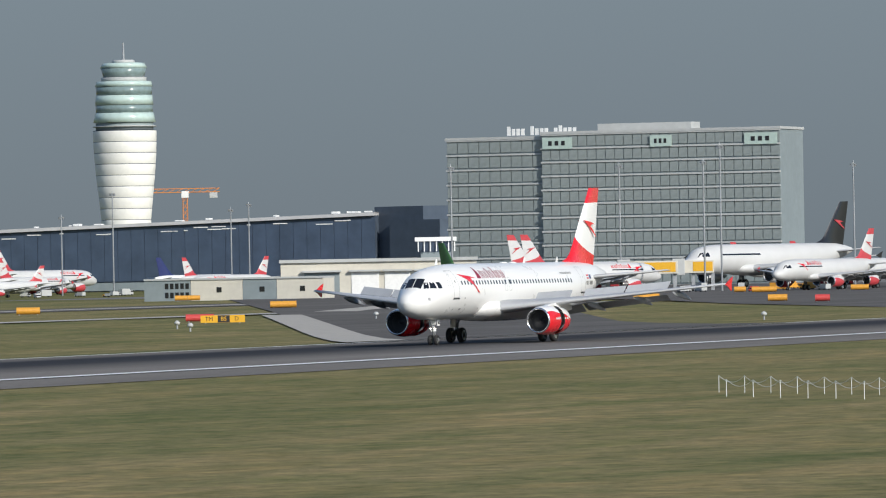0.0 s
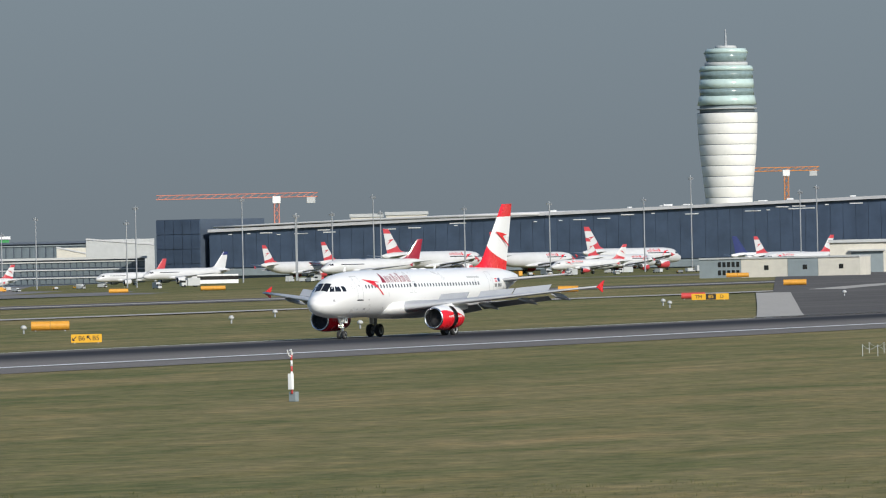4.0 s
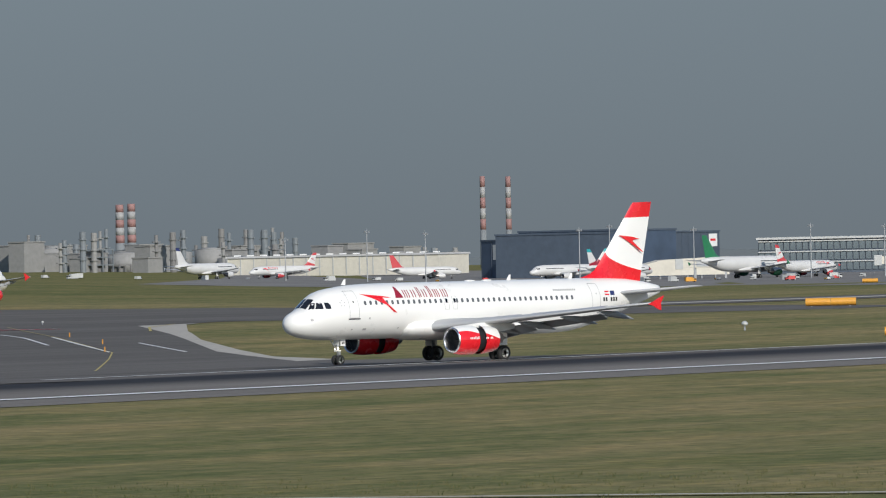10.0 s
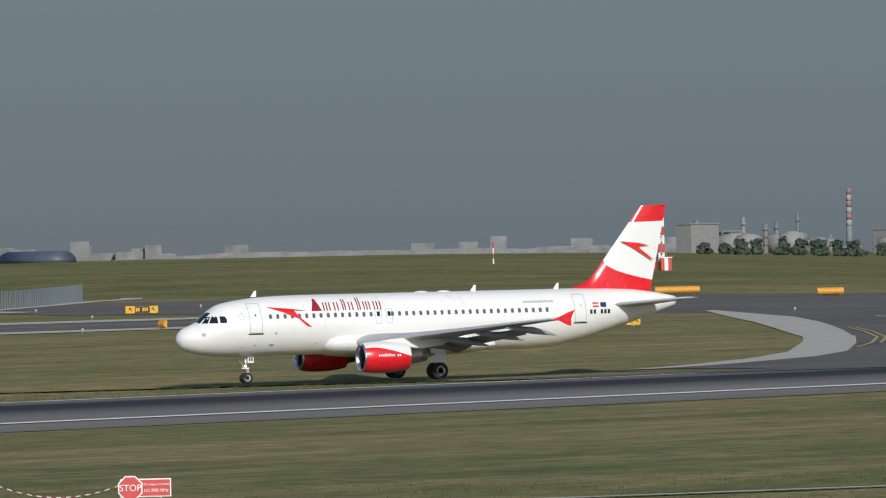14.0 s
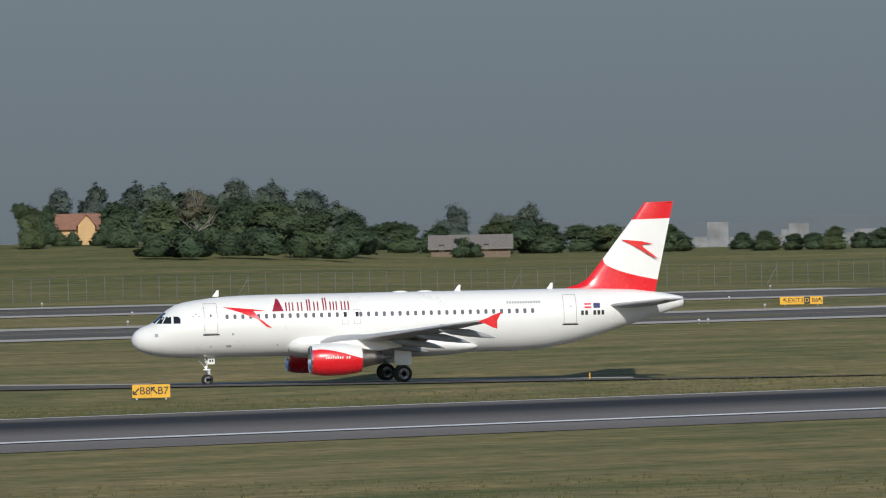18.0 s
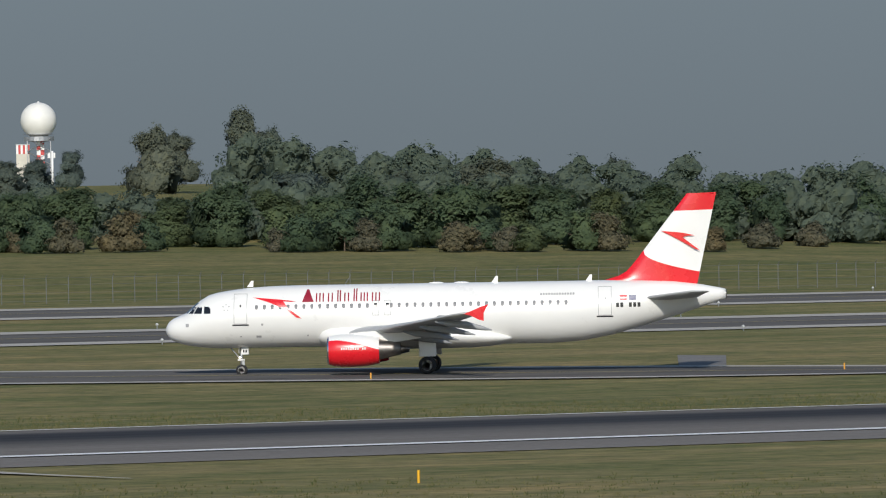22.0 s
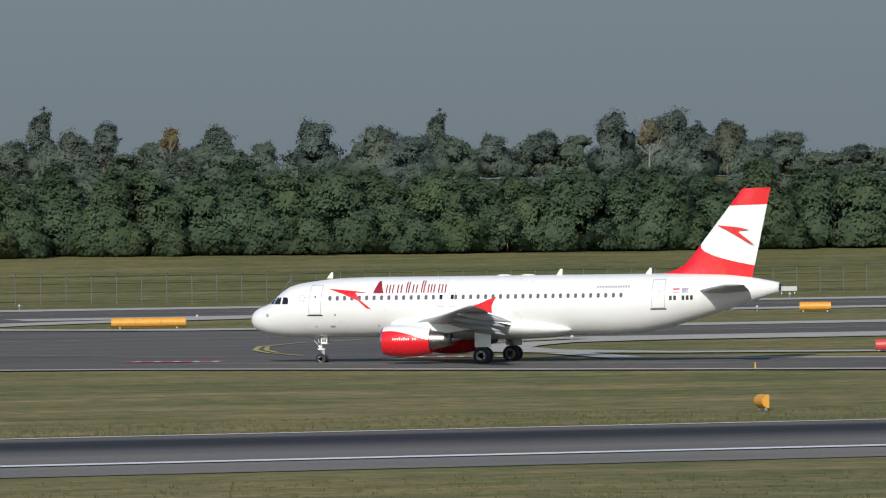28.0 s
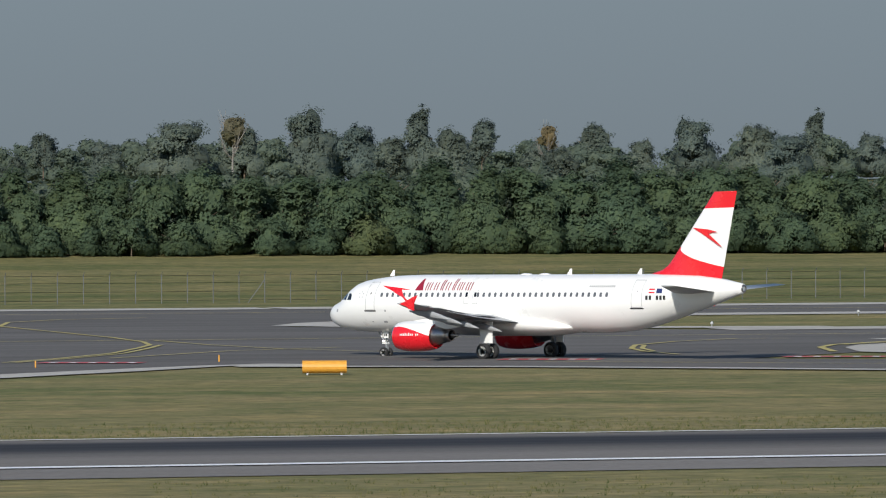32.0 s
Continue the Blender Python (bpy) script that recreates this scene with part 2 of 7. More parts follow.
TEAL_PAINT = plain("teal aircraft paint", (0.02, 0.30, 0.33), 0.3, grain=1.0, coat=0.3)
BLACK_PAINT = plain("black aircraft paint", (0.012, 0.012, 0.014), 0.3, grain=1.0, coat=0.3)
ORANGE = plain("signal orange plastic", (0.64, 0.30, 0.035), 0.5, grain=0.4, vary=0.12, dirt=0.2)
SIGN_YELLOW = plain("yellow sign panel", (0.68, 0.36, 0.012), 0.5, grain=0.4, vary=0.06, dirt=0.1)
SIGN_RED = plain("red sign panel", (0.54, 0.06, 0.055), 0.45, grain=0.4, vary=0.08)
SIGN_BLACK = plain("black sign panel", (0.015, 0.015, 0.014), 0.5, grain=0.4)
LAMP_GLOW = plain("lit lamp", (1.0, 0.9, 0.72), 0.3, glow=6.0)
PALE_BARK = plain("pale dry bark", (0.20, 0.185, 0.165), 0.9, grain=0.2, vary=0.2)
BARK = plain("grey-brown bark", (0.14, 0.11, 0.08), 0.9, grain=0.15, vary=0.3)
LEAVES = leaf_material("dark summer foliage", (0.088, 0.126, 0.080), (0.104, 0.148, 0.090), 0.85)
# trees farther off get haze painted in: paler, greyer leaf colours
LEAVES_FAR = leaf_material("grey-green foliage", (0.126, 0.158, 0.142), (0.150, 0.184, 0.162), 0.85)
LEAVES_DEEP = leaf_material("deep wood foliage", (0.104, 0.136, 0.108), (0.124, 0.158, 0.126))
LEAVES_RUST = leaf_material("withered brown foliage", (0.085, 0.075, 0.05), (0.125, 0.10, 0.065))
LEAVES_DRY = leaf_material("dry scrub foliage", (0.100, 0.102, 0.070), (0.165, 0.152, 0.106))



# ---------------------------------------------------------------- mesh tools
def mesh_of(name, verts, faces, mats, index=None, smooth=False):
    me = bpy.data.meshes.new(name)
    me.from_pydata([tuple(v) for v in verts], [], [tuple(f) for f in faces])
    for m in (mats if isinstance(mats, (list, tuple)) else [mats]):
        me.materials.append(m)
    if index is not None:
        me.polygons.foreach_set("material_index", index)
    if smooth:
        me.polygons.foreach_set("use_smooth", [True] * len(me.polygons))
    me.update()
    return me


def part(name, data, parent=None, label="", at=(0, 0, 0)):
    ob = new(name, data)
    ob.location = at
    if parent is not None:
        ob.parent = parent
    if label:
        tagged(ob, label)
    return ob


class Soup:
    """Collects boxes, tubes and sheets into one mesh."""

    def __init__(self):
        self.v, self.f, self.i = [], [], []

    def add(self, verts, faces, k=0):
        o = len(self.v)
        self.v += [tuple(p) for p in verts]
        self.f += [tuple(o + j for j in q) for q in faces]
        self.i += [k] * len(faces)
        return self

    def box(self, x0, x1, y0, y1, z0, z1, k=0, turn=None):
        p = [Vector((x, y, z)) for z in (z0, z1) for x, y in ((x0, y0), (x1, y0), (x1, y1), (x0, y1))]
        if turn is not None:
            p = [turn @ q for q in p]
        return self.add(p, [(3, 2, 1, 0), (4, 5, 6, 7), (0, 1, 5, 4), (1, 2, 6, 5), (2, 3, 7, 6), (3, 0, 4, 7)], k)

    def tube(self, a, b, r0, r1=None, n=8, k=0, caps=True):
        a, b = Vector(a), Vector(b)
        r1 = r0 if r1 is None else r1
        q = (b - a).to_track_quat("Z", "Y")
        ring = [q @ Vector((math.cos(2 * math.pi * j / n), math.sin(2 * math.pi * j / n), 0)) for j in range(n)]
        vs = [a + r0 * d for d in ring] + [b + r1 * d for d in ring]
        fs = [(j, (j + 1) % n, n + (j + 1) % n, n + j) for j in range(n)]
        if caps:
            fs += [tuple(range(n - 1, -1, -1)), tuple(range(n, 2 * n))]
        return self.add(vs, fs, k)

    def rings(self, rows, k=0, close=True, ends=True):
        """Skin over rows of points with equal counts."""
        n = len(rows[0])
        vs = [p for r in rows for p in r]
        m = n if close else n - 1
        fs = [(i * n + j, i * n + (j + 1) % n, (i + 1) * n + (j + 1) % n, (i + 1) * n + j) for i in range(len(rows) - 1) for j in range(m)]
        if ends and close:
            fs += [tuple(range(n - 1, -1, -1)), tuple((len(rows) - 1) * n + j for j in range(n))]
        return self.add(vs, fs, k)

    def mesh(self, name, mats, smooth=False):
        return mesh_of(name, self.v, self.f, mats, self.i, smooth)


def box_part(name, x0, x1, y0, y1, z0, z1, material, parent=None, label="", soft=0.0):
    bm = bmesh.new()
    bmesh.ops.create_cube(bm, size=1, matrix=Matrix.LocRotScale(((x0 + x1) / 2, (y0 + y1) / 2, (z0 + z1) / 2), None, (x1 - x0, y1 - y0, z1 - z0)))
    if soft:
        bmesh.ops.bevel(bm, geom=bm.edges[:], offset=soft, segments=2, affect="EDGES", profile=0.5)
    me = bpy.data.meshes.new(name)
    bm.to_mesh(me)
    bm.free()
    me.materials.append(material)
    return part(name, me, parent, label)


def thing(name, m, label, category, group="", kind=""):
    ob = new(name)
    ob.matrix_world = m
    return tagged(ob, label, category, group, kind)


def smooth01(a, b, x):
    u = min(1, max(0, (x - a) / (b - a)))
    return u * u * (3 - 2 * u)


EXIT_WAY = [(352, 283), (332, 300), (308, 319), (281, 341), (245, 368), (217, 387), (192, 403), (163, 422), (140, 440)]


def cant(x, y, a):
    """The fast exit leans away from the runway and the grass before it stands a little proud."""
    k = .0205 * smooth01(41, 45, a) * (1 - smooth01(54, 60.5, a))
    if k == 0 or not 285 < y < 460:
        return 0.0
    best = 1e9
    for (x0, y0), (x1, y1) in zip(EXIT_WAY, EXIT_WAY[1:]):
        dx, dy = x1 - x0, y1 - y0
        n = math.hypot(dx, dy)
        u = min(1, max(0, ((x - x0) * dx + (y - y0) * dy) / n / n))
        d = math.hypot(x - x0 - u * dx, y - y0 - u * dy)
        if d < abs(best):
            best = math.copysign(d, (x - x0) * dy - (y - y0) * dx)
    # best < 0: the runway's side
    side = float(np.interp(best, [-34, -14, 14, 34], [0, 14, -14, 0]))
    return k * side * smooth01(286, 306, y)


def lay(x, y):
    """The height of the ground: a shallow dip past the runway, a rise to the fields."""
    a = math.degrees(math.atan2(y, x))
    left = float(np.interp(y, [262, 284, 306, 325, 345, 370, 396, 420, 440, 465, 520, 600, 700, 850, 1000], [0, -.25, -.67, -.79, -.69, -.45, -.19, .1, .27, .43, .9, 2.0, 3.3, 7.0, 8.2]))
    right = float(np.interp(y, [262, 284, 306, 325, 345, 370, 420], [0, -.25, -.67, -.79, -.69, -.45, 0]))
    w = smooth01(33, 44, a)
    d = math.hypot(x, y)
    hill = 13 * smooth01(960, 1350, d) * smooth01(57, 63, a) * smooth01(0, 60, y) * (1 - smooth01(110, 140, a))
    rise = 3.4 * smooth01(900, 1250, d) * smooth01(52, 54.2, a) * (1 - smooth01(56.8, 58.5, a))
    field = 1.8 * smooth01(56.5, 58.8, a) * smooth01(690, 840, y)
    apron = -2.5 * smooth01(1100, 1900, d) * smooth01(26.5, 31, a) * (1 - smooth01(38, 43, a))
    return left * w + right * (1 - w) + hill + rise + field + apron + cant(x, y, a)


def spot(az, d, up=0.0):
    """A place d metres from the viewing mound in the direction az (degrees from +x)."""
    x, y = d * math.cos(radians(az)), d * math.sin(radians(az))
    return Vector((x, y, lay(x, y) + up))


# ---------------------------------------------------------------- ground, runway, taxiways
def sheet(name, outline, lift, material, label, category="", kind="structure", step=12.0):
    """A flat-laid surface that follows the ground: an outline filled, cut into strips, and draped."""
    bm = bmesh.new()
    bm.faces.new([bm.verts.new((x, y, 0)) for x, y in outline])
    ys = [y for _, y in outline]
    cuts = sorted(set([262, 273, 284, 295, 306, 315, 325, 335, 345, 357, 370, 383, 396, 408, 420, 430, 440, 452, 465, 490, 520, 560, 600, 650, 700, 775, 850, 1000]))
    for y in cuts:
        if min(ys) < y < max(ys):
            bmesh.ops.bisect_plane(bm, geom=bm.verts[:] + bm.edges[:] + bm.faces[:], plane_co=(0, y, 0), plane_no=(0, 1, 0))
    for az in (33, 35, 37, 38.5, 40, 42, 44):
        bmesh.ops.bisect_plane(bm, geom=bm.verts[:] + bm.edges[:] + bm.faces[:], plane_co=(0, 0, 0), plane_no=(-math.sin(radians(az)), math.cos(radians(az)), 0))
    for v in bm.verts:
        v.co.z = lay(v.co.x, v.co.y) + lift
    bmesh.ops.recalc_face_normals(bm, faces=bm.faces[:])
    me = bpy.data.meshes.new(name)
    bm.to_mesh(me)
    bm.free()
    if len(me.polygons) and me.polygons[0].normal.z < 0:
        me.flip_normals()
    me.materials.append(material)
    return tagged(new(name, me), label, category or name, kind=kind)


def ribbon(pts, half):
    """The outline of a band of that half width along a line of points."""
    left, right = [], []
    for i, p in enumerate(pts):
        a, b = Vector(pts[max(0, i - 1)]), Vector(pts[min(len(pts) - 1, i + 1)])
        d = (b - a).normalized()
        s = Vector((-d.y, d.x)) * half
        left.append(tuple(Vector(p) + s))
        right.append(tuple(Vector(p) - s))
    return left + right[::-1]


def strip(name, pts, half, lift, material, label, category, cells=1):
    """A band along a line of points, cut into short cells that follow the ground."""
    line = []
    for p, q in zip(pts, pts[1:]):
        n = max(1, int((Vector(q) - Vector(p)).length / 5))
        line += [Vector(p).lerp(Vector(q), k / n) for k in range(n)]
    line.append(Vector(pts[-1]))
    verts, faces = [], []
    for i, p in enumerate(line):
        d = (line[min(len(line) - 1, i + 1)] - line[max(0, i - 1)]).normalized()
        for c in range(cells + 1):
            u = half * (2 * c / cells - 1)
            x, y = p.x - d.y * u, p.y + d.x * u
            verts.append((x, y, lay(x, y) + lift))
    n = cells + 1
    faces = [(i * n + c, (i + 1) * n + c, (i + 1) * n + c + 1, i * n + c + 1) for i in range(len(line) - 1) for c in range(cells)]
    me = mesh_of(name, verts, faces, material)
    if me.polygons[0].normal.z < 0:
        me.flip_normals()
    return tagged(new(name, me), label, category, kind="structure")


def build_ground():
    azs = [-175, -150, -120, -90, -60, -30, -10, 0, 5, 10, 14] + [15 + 0.75 * i for i in range(94)] + [86, 90, 95, 102, 112, 125, 140, 160]
    ds = [1, 40, 100, 160, 220] + [260 + 6 * i for i in range(60)] + [630, 660, 700, 740, 790, 850, 920, 1000, 1150, 1400, 1800, 2400, 3200, 4000, 4900]
    verts = [(d * math.cos(radians(a)), d * math.sin(radians(a)), 0) for d in ds for a in azs]
    verts = [(x, y, lay(x, y)) for x, y, _ in verts]
    n = len(azs)
    faces = [(i * n + j, i * n + (j + 1) % n, (i + 1) * n + (j + 1) % n, (i + 1) * n + j) for i in range(len(ds) - 1) for j in range(n)]
    faces.append(tuple(range(n)))
    faces = [f[::-1] for f in faces]
    me = mesh_of("ground", verts, faces, GRASS, smooth=True)
    me.flip_normals() if me.polygons[0].normal.z < 0 else None
    tagged(new("ground", me), "mown airfield grass, green and straw-coloured in strips", "grass", kind="structure")


build_ground()
NEAR_EDGE, NEAR_LINE, FAR_LINE, FAR_EDGE = 228.3, 240.0, 286.5, 288.0
sheet("runway", [(-1500, NEAR_EDGE), (2600, NEAR_EDGE), (2600, FAR_EDGE), (-1500, FAR_EDGE)], 0.03, ASPHALT, "grey asphalt runway with a rubber-blackened strip", "runway")
for name, y, w in (("runway_edge_line", NEAR_LINE, 0.85), ("runway_edge_line", FAR_LINE, 1.2)):
    sheet(name, [(-1500, y - w), (2600, y - w), (2600, y + w), (-1500, y + w)], 0.07, WHITE_LINE, "white painted line along the runway edge", "runway marking")


# ---------------------------------------------------------------- grass tufts
def grass_tufts():
    """Low uneven tufts over the mown grass on the near side of the runway and just past it."""
    rng = random.Random(77)
    v, f = [], []

    def tuft(x, y, tall):
        z = lay(x, y)
        a0 = rng.uniform(0, 6.28)
        for k in range(4):
            a = a0 + k * 1.57 + rng.uniform(-.4, .4)
            r, h, w = rng.uniform(.02, .10), tall * rng.uniform(.6, 1.2), rng.uniform(.012, .03)
            bx, by = x + r * math.cos(a), y + r * math.sin(a)
            o = len(v)
            v.extend([(bx - w, by, z - .01), (bx + w, by, z - .01), (bx + .5 * h * math.cos(a), by + .4 * h * math.sin(a), z + h)])
            f.append((o, o + 1, o + 2))

    for _ in range(26000):
        a, d = radians(rng.uniform(13, 76)), rng.uniform(108, 232)
        x, y = d * math.cos(a) * 1.02, d * math.sin(a)
        if y < 226.5 and x * x + y * y > 10400:
            tuft(x, y, rng.choice((.05, .07, .08, .1, .16)))
    for _ in range(9000):
        x, y = rng.uniform(60, 330), rng.uniform(289.5, 330)
        tuft(x, y, rng.choice((.08, .1, .14, .2)))
    tagged(new("grass_tufts", mesh_of("grass_tufts", v, f, BLADES)), "uneven green and straw-coloured grass tufts", "grass", kind="stuff")


BLADES = leaf_material("grass blades", (0.085, 0.11, 0.04), (0.21, 0.19, 0.09))
grass_tufts()


# ---------------------------------------------------------------- airliners
# Local axes: x aft of the nose wheel, y to starboard, z up. Port is -y.
NOSE = 5.07
STATIONS = [(0, 3.13, 0.01, 0.02), (0.03, 3.125, 0.145, 0.16), (0.1, 3.125, 0.325, 0.34), (0.22, 3.13, 0.51, 0.55), (0.4, 3.13, 0.67, 0.72), (0.6, 3.14, 0.78, 0.87), (1.0, 3.145, 0.935, 1.08), (1.38, 3.175, 1.065, 1.24), (1.75, 3.305, 1.265, 1.38),
            (2.14, 3.44, 1.46, 1.5), (2.4, 3.525, 1.575, 1.57), (2.94, 3.66, 1.76, 1.69), (3.5, 3.728, 1.853, 1.78), (4.18, 3.783, 1.917, 1.86), (5.3, 3.85, 1.99, 1.94), (6.3, 3.89, 2.03, 1.965), (7.4, 3.915, 2.055, 1.975), (9, 3.93, 2.07, 1.975), (15, 3.93, 2.07, 1.975), (24, 3.93, 2.07, 1.975), (26, 3.935, 2.065, 1.965), (28, 4.0, 2.0, 1.9), (30, 4.19, 1.82, 1.76),
            (32, 4.45, 1.53, 1.52), (34, 4.70, 1.18, 1.17), (36, 4.88, .74, .72), (37.2, 4.96, .42, .38), (37.55, 4.97, .33, .29)]
ST = np.array(STATIONS)


def hull(x):
    return (float(np.interp(x, ST[:, 0], ST[:, k])) for k in (1, 2, 3))


def on_hull(x, z, side, out=0.012):
    """The point of the skin at station x and height z, on the port (-1) or starboard (1) side."""
    zc, rz, ry = hull(x)
    u = max(-0.98, min(0.98, (z - zc) / rz))
    return (x - NOSE, side * (ry * math.sqrt(1 - u * u) + out), z)


def skin_patch(name, outline, side, material, parent, label="", out=0.012, grid=0.35):
    """A thin painted or glazed patch on the hull: an outline in (x, z), cut fine and bent to the skin."""
    bm = bmesh.new()
    bm.faces.new([bm.verts.new((x, 0, z)) for x, z in outline])
    xs, zs = [p[0] for p in outline], [p[1] for p in outline]
    for k, lo, hi, no in ((0, min(xs), max(xs), (1, 0, 0)), (2, min(zs), max(zs), (0, 0, 1))):
        s = grid * (3 if k == 0 else 1)
        for j in range(1, int((hi - lo) / s) + 1):
            co = [0, 0, 0]
            co[k] = lo + j * s
            bmesh.ops.bisect_plane(bm, geom=bm.verts[:] + bm.edges[:] + bm.faces[:], plane_co=co, plane_no=no)
    for v in bm.verts:
        v.co = on_hull(v.co.x, v.co.z, side, out)
    bmesh.ops.recalc_face_normals(bm, faces=bm.faces[:])
    me = bpy.data.meshes.new(name)
    bm.to_mesh(me)
    bm.free()
    me.materials.append(material)
    return part(name, me, parent, label)


def fuselage_mesh(stretch, detail):
    n = 40 if detail else 18
    s = Soup()
    rows = []
    xs = sorted(set([r[0] for r in STATIONS] + ([25, 27, 29, 31, 33, 35, 36.6] if detail else [])))
    for x in xs:
        zc, rz, ry = hull(x)
        xx = x if x < 15 else x + stretch
        rows.append([(xx - NOSE, ry * math.cos(2 * math.pi * j / n), zc + rz * math.sin(2 * math.pi * j / n)) for j in range(n)])
    s.rings(rows)
    return s


def wing_profile(x0, chord, thick, y, z, n=9, camber=0.02):
    """An aerofoil section in the plane y: points round the section, leading edge first, over the top."""
    pts = []
    us = [0.5 - 0.5 * math.cos(math.pi * i / n) for i in range(n + 1)]
    th = lambda u: thick * chord * (2.97 * math.sqrt(u) - 1.26 * u - 3.52 * u * u + 2.84 * u ** 3 - 1.03 * u ** 4) * 0.5
    for u in us:
        pts.append((x0 + u * chord, y, z + camber * chord * 4 * u * (1 - u) + th(u)))
    for u in us[-2:0:-1]:
        pts.append((x0 + u * chord, y, z + camber * chord * 4 * u * (1 - u) - th(u)))
    return pts


WING = [(1.2, 11.8, 7.5, .15, 2.55), (1.95, 12.2, 7.0, .145, 2.60), (4.2, 13.42, 5.45, .13, 2.80), (6.4, 14.62, 4.2, .12, 3.02), (10, 16.58, 3.1, .115, 3.36), (14, 18.78, 2.15, .11, 3.78), (17.0, 20.45, 1.5, .10, 4.08)]


def airliner(name, m, label, livery, stretch=0.0, detail=False, marks=False, scale=1.0, group="", big_engine=False):
    """livery: hull, fin base, fin middle, fin top, engine, and the colour of the mark on the fin."""
    hull_m, base_m, mid_m, top_m, eng_m, mark_m = livery
    plane = thing(name, m, label, "airliner", group)
    plane.scale = (scale, scale, scale)
    k0 = 15
    sx = lambda x: (x if x < k0 else x + stretch) - NOSE
    part("fuselage", fuselage_mesh(stretch, detail).mesh("fuselage", hull_m, True), plane, "smooth painted fuselage")
    # belly fairing
    s = Soup()
    rows = []
    for x, w, zt, zb in ((10.3, 1.2, 2.6, 2.3), (10.42, 1.62, 3.0, 2.02), (10.65, 1.9, 3.3, 1.88), (11.1, 2.12, 3.5, 1.76), (12, 2.25, 3.56, 1.68), (14, 2.3, 3.5, 1.62), (17.5, 2.32, 3.4, 1.62), (19, 2.3, 3.32, 1.62), (20.6, 2.2, 3.15, 1.65), (21.8, 2.02, 2.95, 1.72), (22.5, 1.82, 2.75, 1.82), (23.0, 1.58, 2.56, 1.95), (23.25, 1.25, 2.4, 2.1)):
        rows.append([(sx(x), w * math.cos(a), (zt + zb) / 2 + (zt - zb) / 2 * math.sin(a)) for a in [2 * math.pi * j / 16 for j in range(16)]])
    s.rings(rows)
    part("belly_fairing", s.mesh("belly_fairing", hull_m, True), plane)
    for side in (-1, 1):
        s = Soup()
        s.rings([wing_profile(sx(x), c, t, side * y, z, 10 if detail else 6) for y, x, c, t, z in WING])
        part("wing", s.mesh("wing", AIR_GREY, True), plane, "grey swept wing")
        f = Soup()
        y, x, c = side * 17.03, sx(20.5), 1.5
        shape = ((x + .2, 4.05), (x + .75, 4.25), (x + 1.3, 4.5), (x + 1.82, 4.66), (x + 1.66, 4.42), (x + 1.5, 4.1), (x + 1.5, 3.58), (x + 1.2, 3.66), (x + .7, 3.92))
        f.rings([[(px, y + dy, pz) for px, pz in shape] for dy in (-.03, .03)])
        part("wingtip_fence", f.mesh("wingtip_fence", base_m), plane, "coloured fence at the wing tip")
        # flaps, lowered
        fl = Soup()
        for y0, x0, z0, y1, x1, z1, ch in () if not marks else ((2.1, 18.9, 2.32, 6.3, 18.55, 2.76, 1.5), (6.5, 18.6, 2.78, 12.6, 20.2, 3.38, 1.1)):
            rows = []
            mid = Vector((sx((x0 + x1) / 2) - .25, side * (y0 + y1) / 2, (z0 + z1) / 2))
            for y, x, z, cc in ((y0, x0, z0, ch), (y1, x1, z1, ch * .8)):
                a = radians(-26)
                pr = wing_profile(0, cc, .13, 0, 0, 6)
                rows.append([Vector((sx(x) - .25 + px * math.cos(a) + pz * math.sin(a) * 0.2, side * y, z - .02 + px * math.sin(a) + pz)) - mid for px, _, pz in pr])
            fl = Soup()
            fl.rings(rows)
            part("flap", fl.mesh("flap", FLAP_GREY, True), plane, "grey flap along the wing", mid)["draws_in"] = 1
        for y, x, z in () if not marks else ((4.3, 16.9, 2.45), (7.6, 17.5, 2.72), (10.9, 18.7, 3.08), (13.6, 19.9, 3.4)):
            fr = Soup()
            fr.rings([[(sx(x + dx), side * y + r * .6 * math.cos(a), z - .28 + dz + r * math.sin(a)) for a in [2 * math.pi * j / 8 for j in range(8)]] for dx, dz, r in ((-1.2, .42, .04), (-.4, .3, .2), (.8, .18, .25), (1.8, -.02, .15), (2.5, -.18, .03))])
            part("flap_track_fairing", fr.mesh("flap_track_fairing", FLAP_GREY, True), plane)
        if detail:
            for y0, y1 in ((3.0, 5.7), (6.7, 9.6), (9.7, 12.7)):
                q = []
                for y in (y0, y1):
                    x0, c, z0 = (float(np.interp(y, [r_[0] for r_ in WING], [r_[k] for r_ in WING])) for k in (1, 2, 4))
                    q.append(Vector((sx(x0 + .70 * c), side * y, z0 + .062 * c)))
                mid = (q[0] + q[1]) / 2
                ax = (q[1] - q[0]).normalized()
                s = Soup()
                v0, v1 = q[0] - mid, q[1] - mid
                s.rings([[v + Vector((0, 0, -.02)), v + Vector((.92, 0, -.08)), v + Vector((.92, 0, -.05)), v + Vector((0, 0, .02))] for v in (v0, v1)])
                sp = part("spoiler", s.mesh("spoiler", AIR_GREY), plane, "hinged grey spoiler panel", mid)
                sp["hinge"] = [ax.x, ax.y, ax.z, side]
        # tailplane
        s = Soup()
        s.rings([wing_profile(sx(x), c, .10, side * y, z, 6, 0) for y, x, c, z in ((.3, 31.6, 3.9, 4.72), (1.1, 32.1, 3.6, 4.78), (6.22, 35.1, 1.45, 5.2))])
        part("tailplane", s.mesh("tailplane", AIR_GREY, True), plane, "grey tailplane")
        # engine
        R = 1.02 if not big_engine else 1.22
        ex, ey, ez = 11.2, side * 5.78, 1.66 + (R - 1.02) * 0.4
        n = 36 if detail else 14
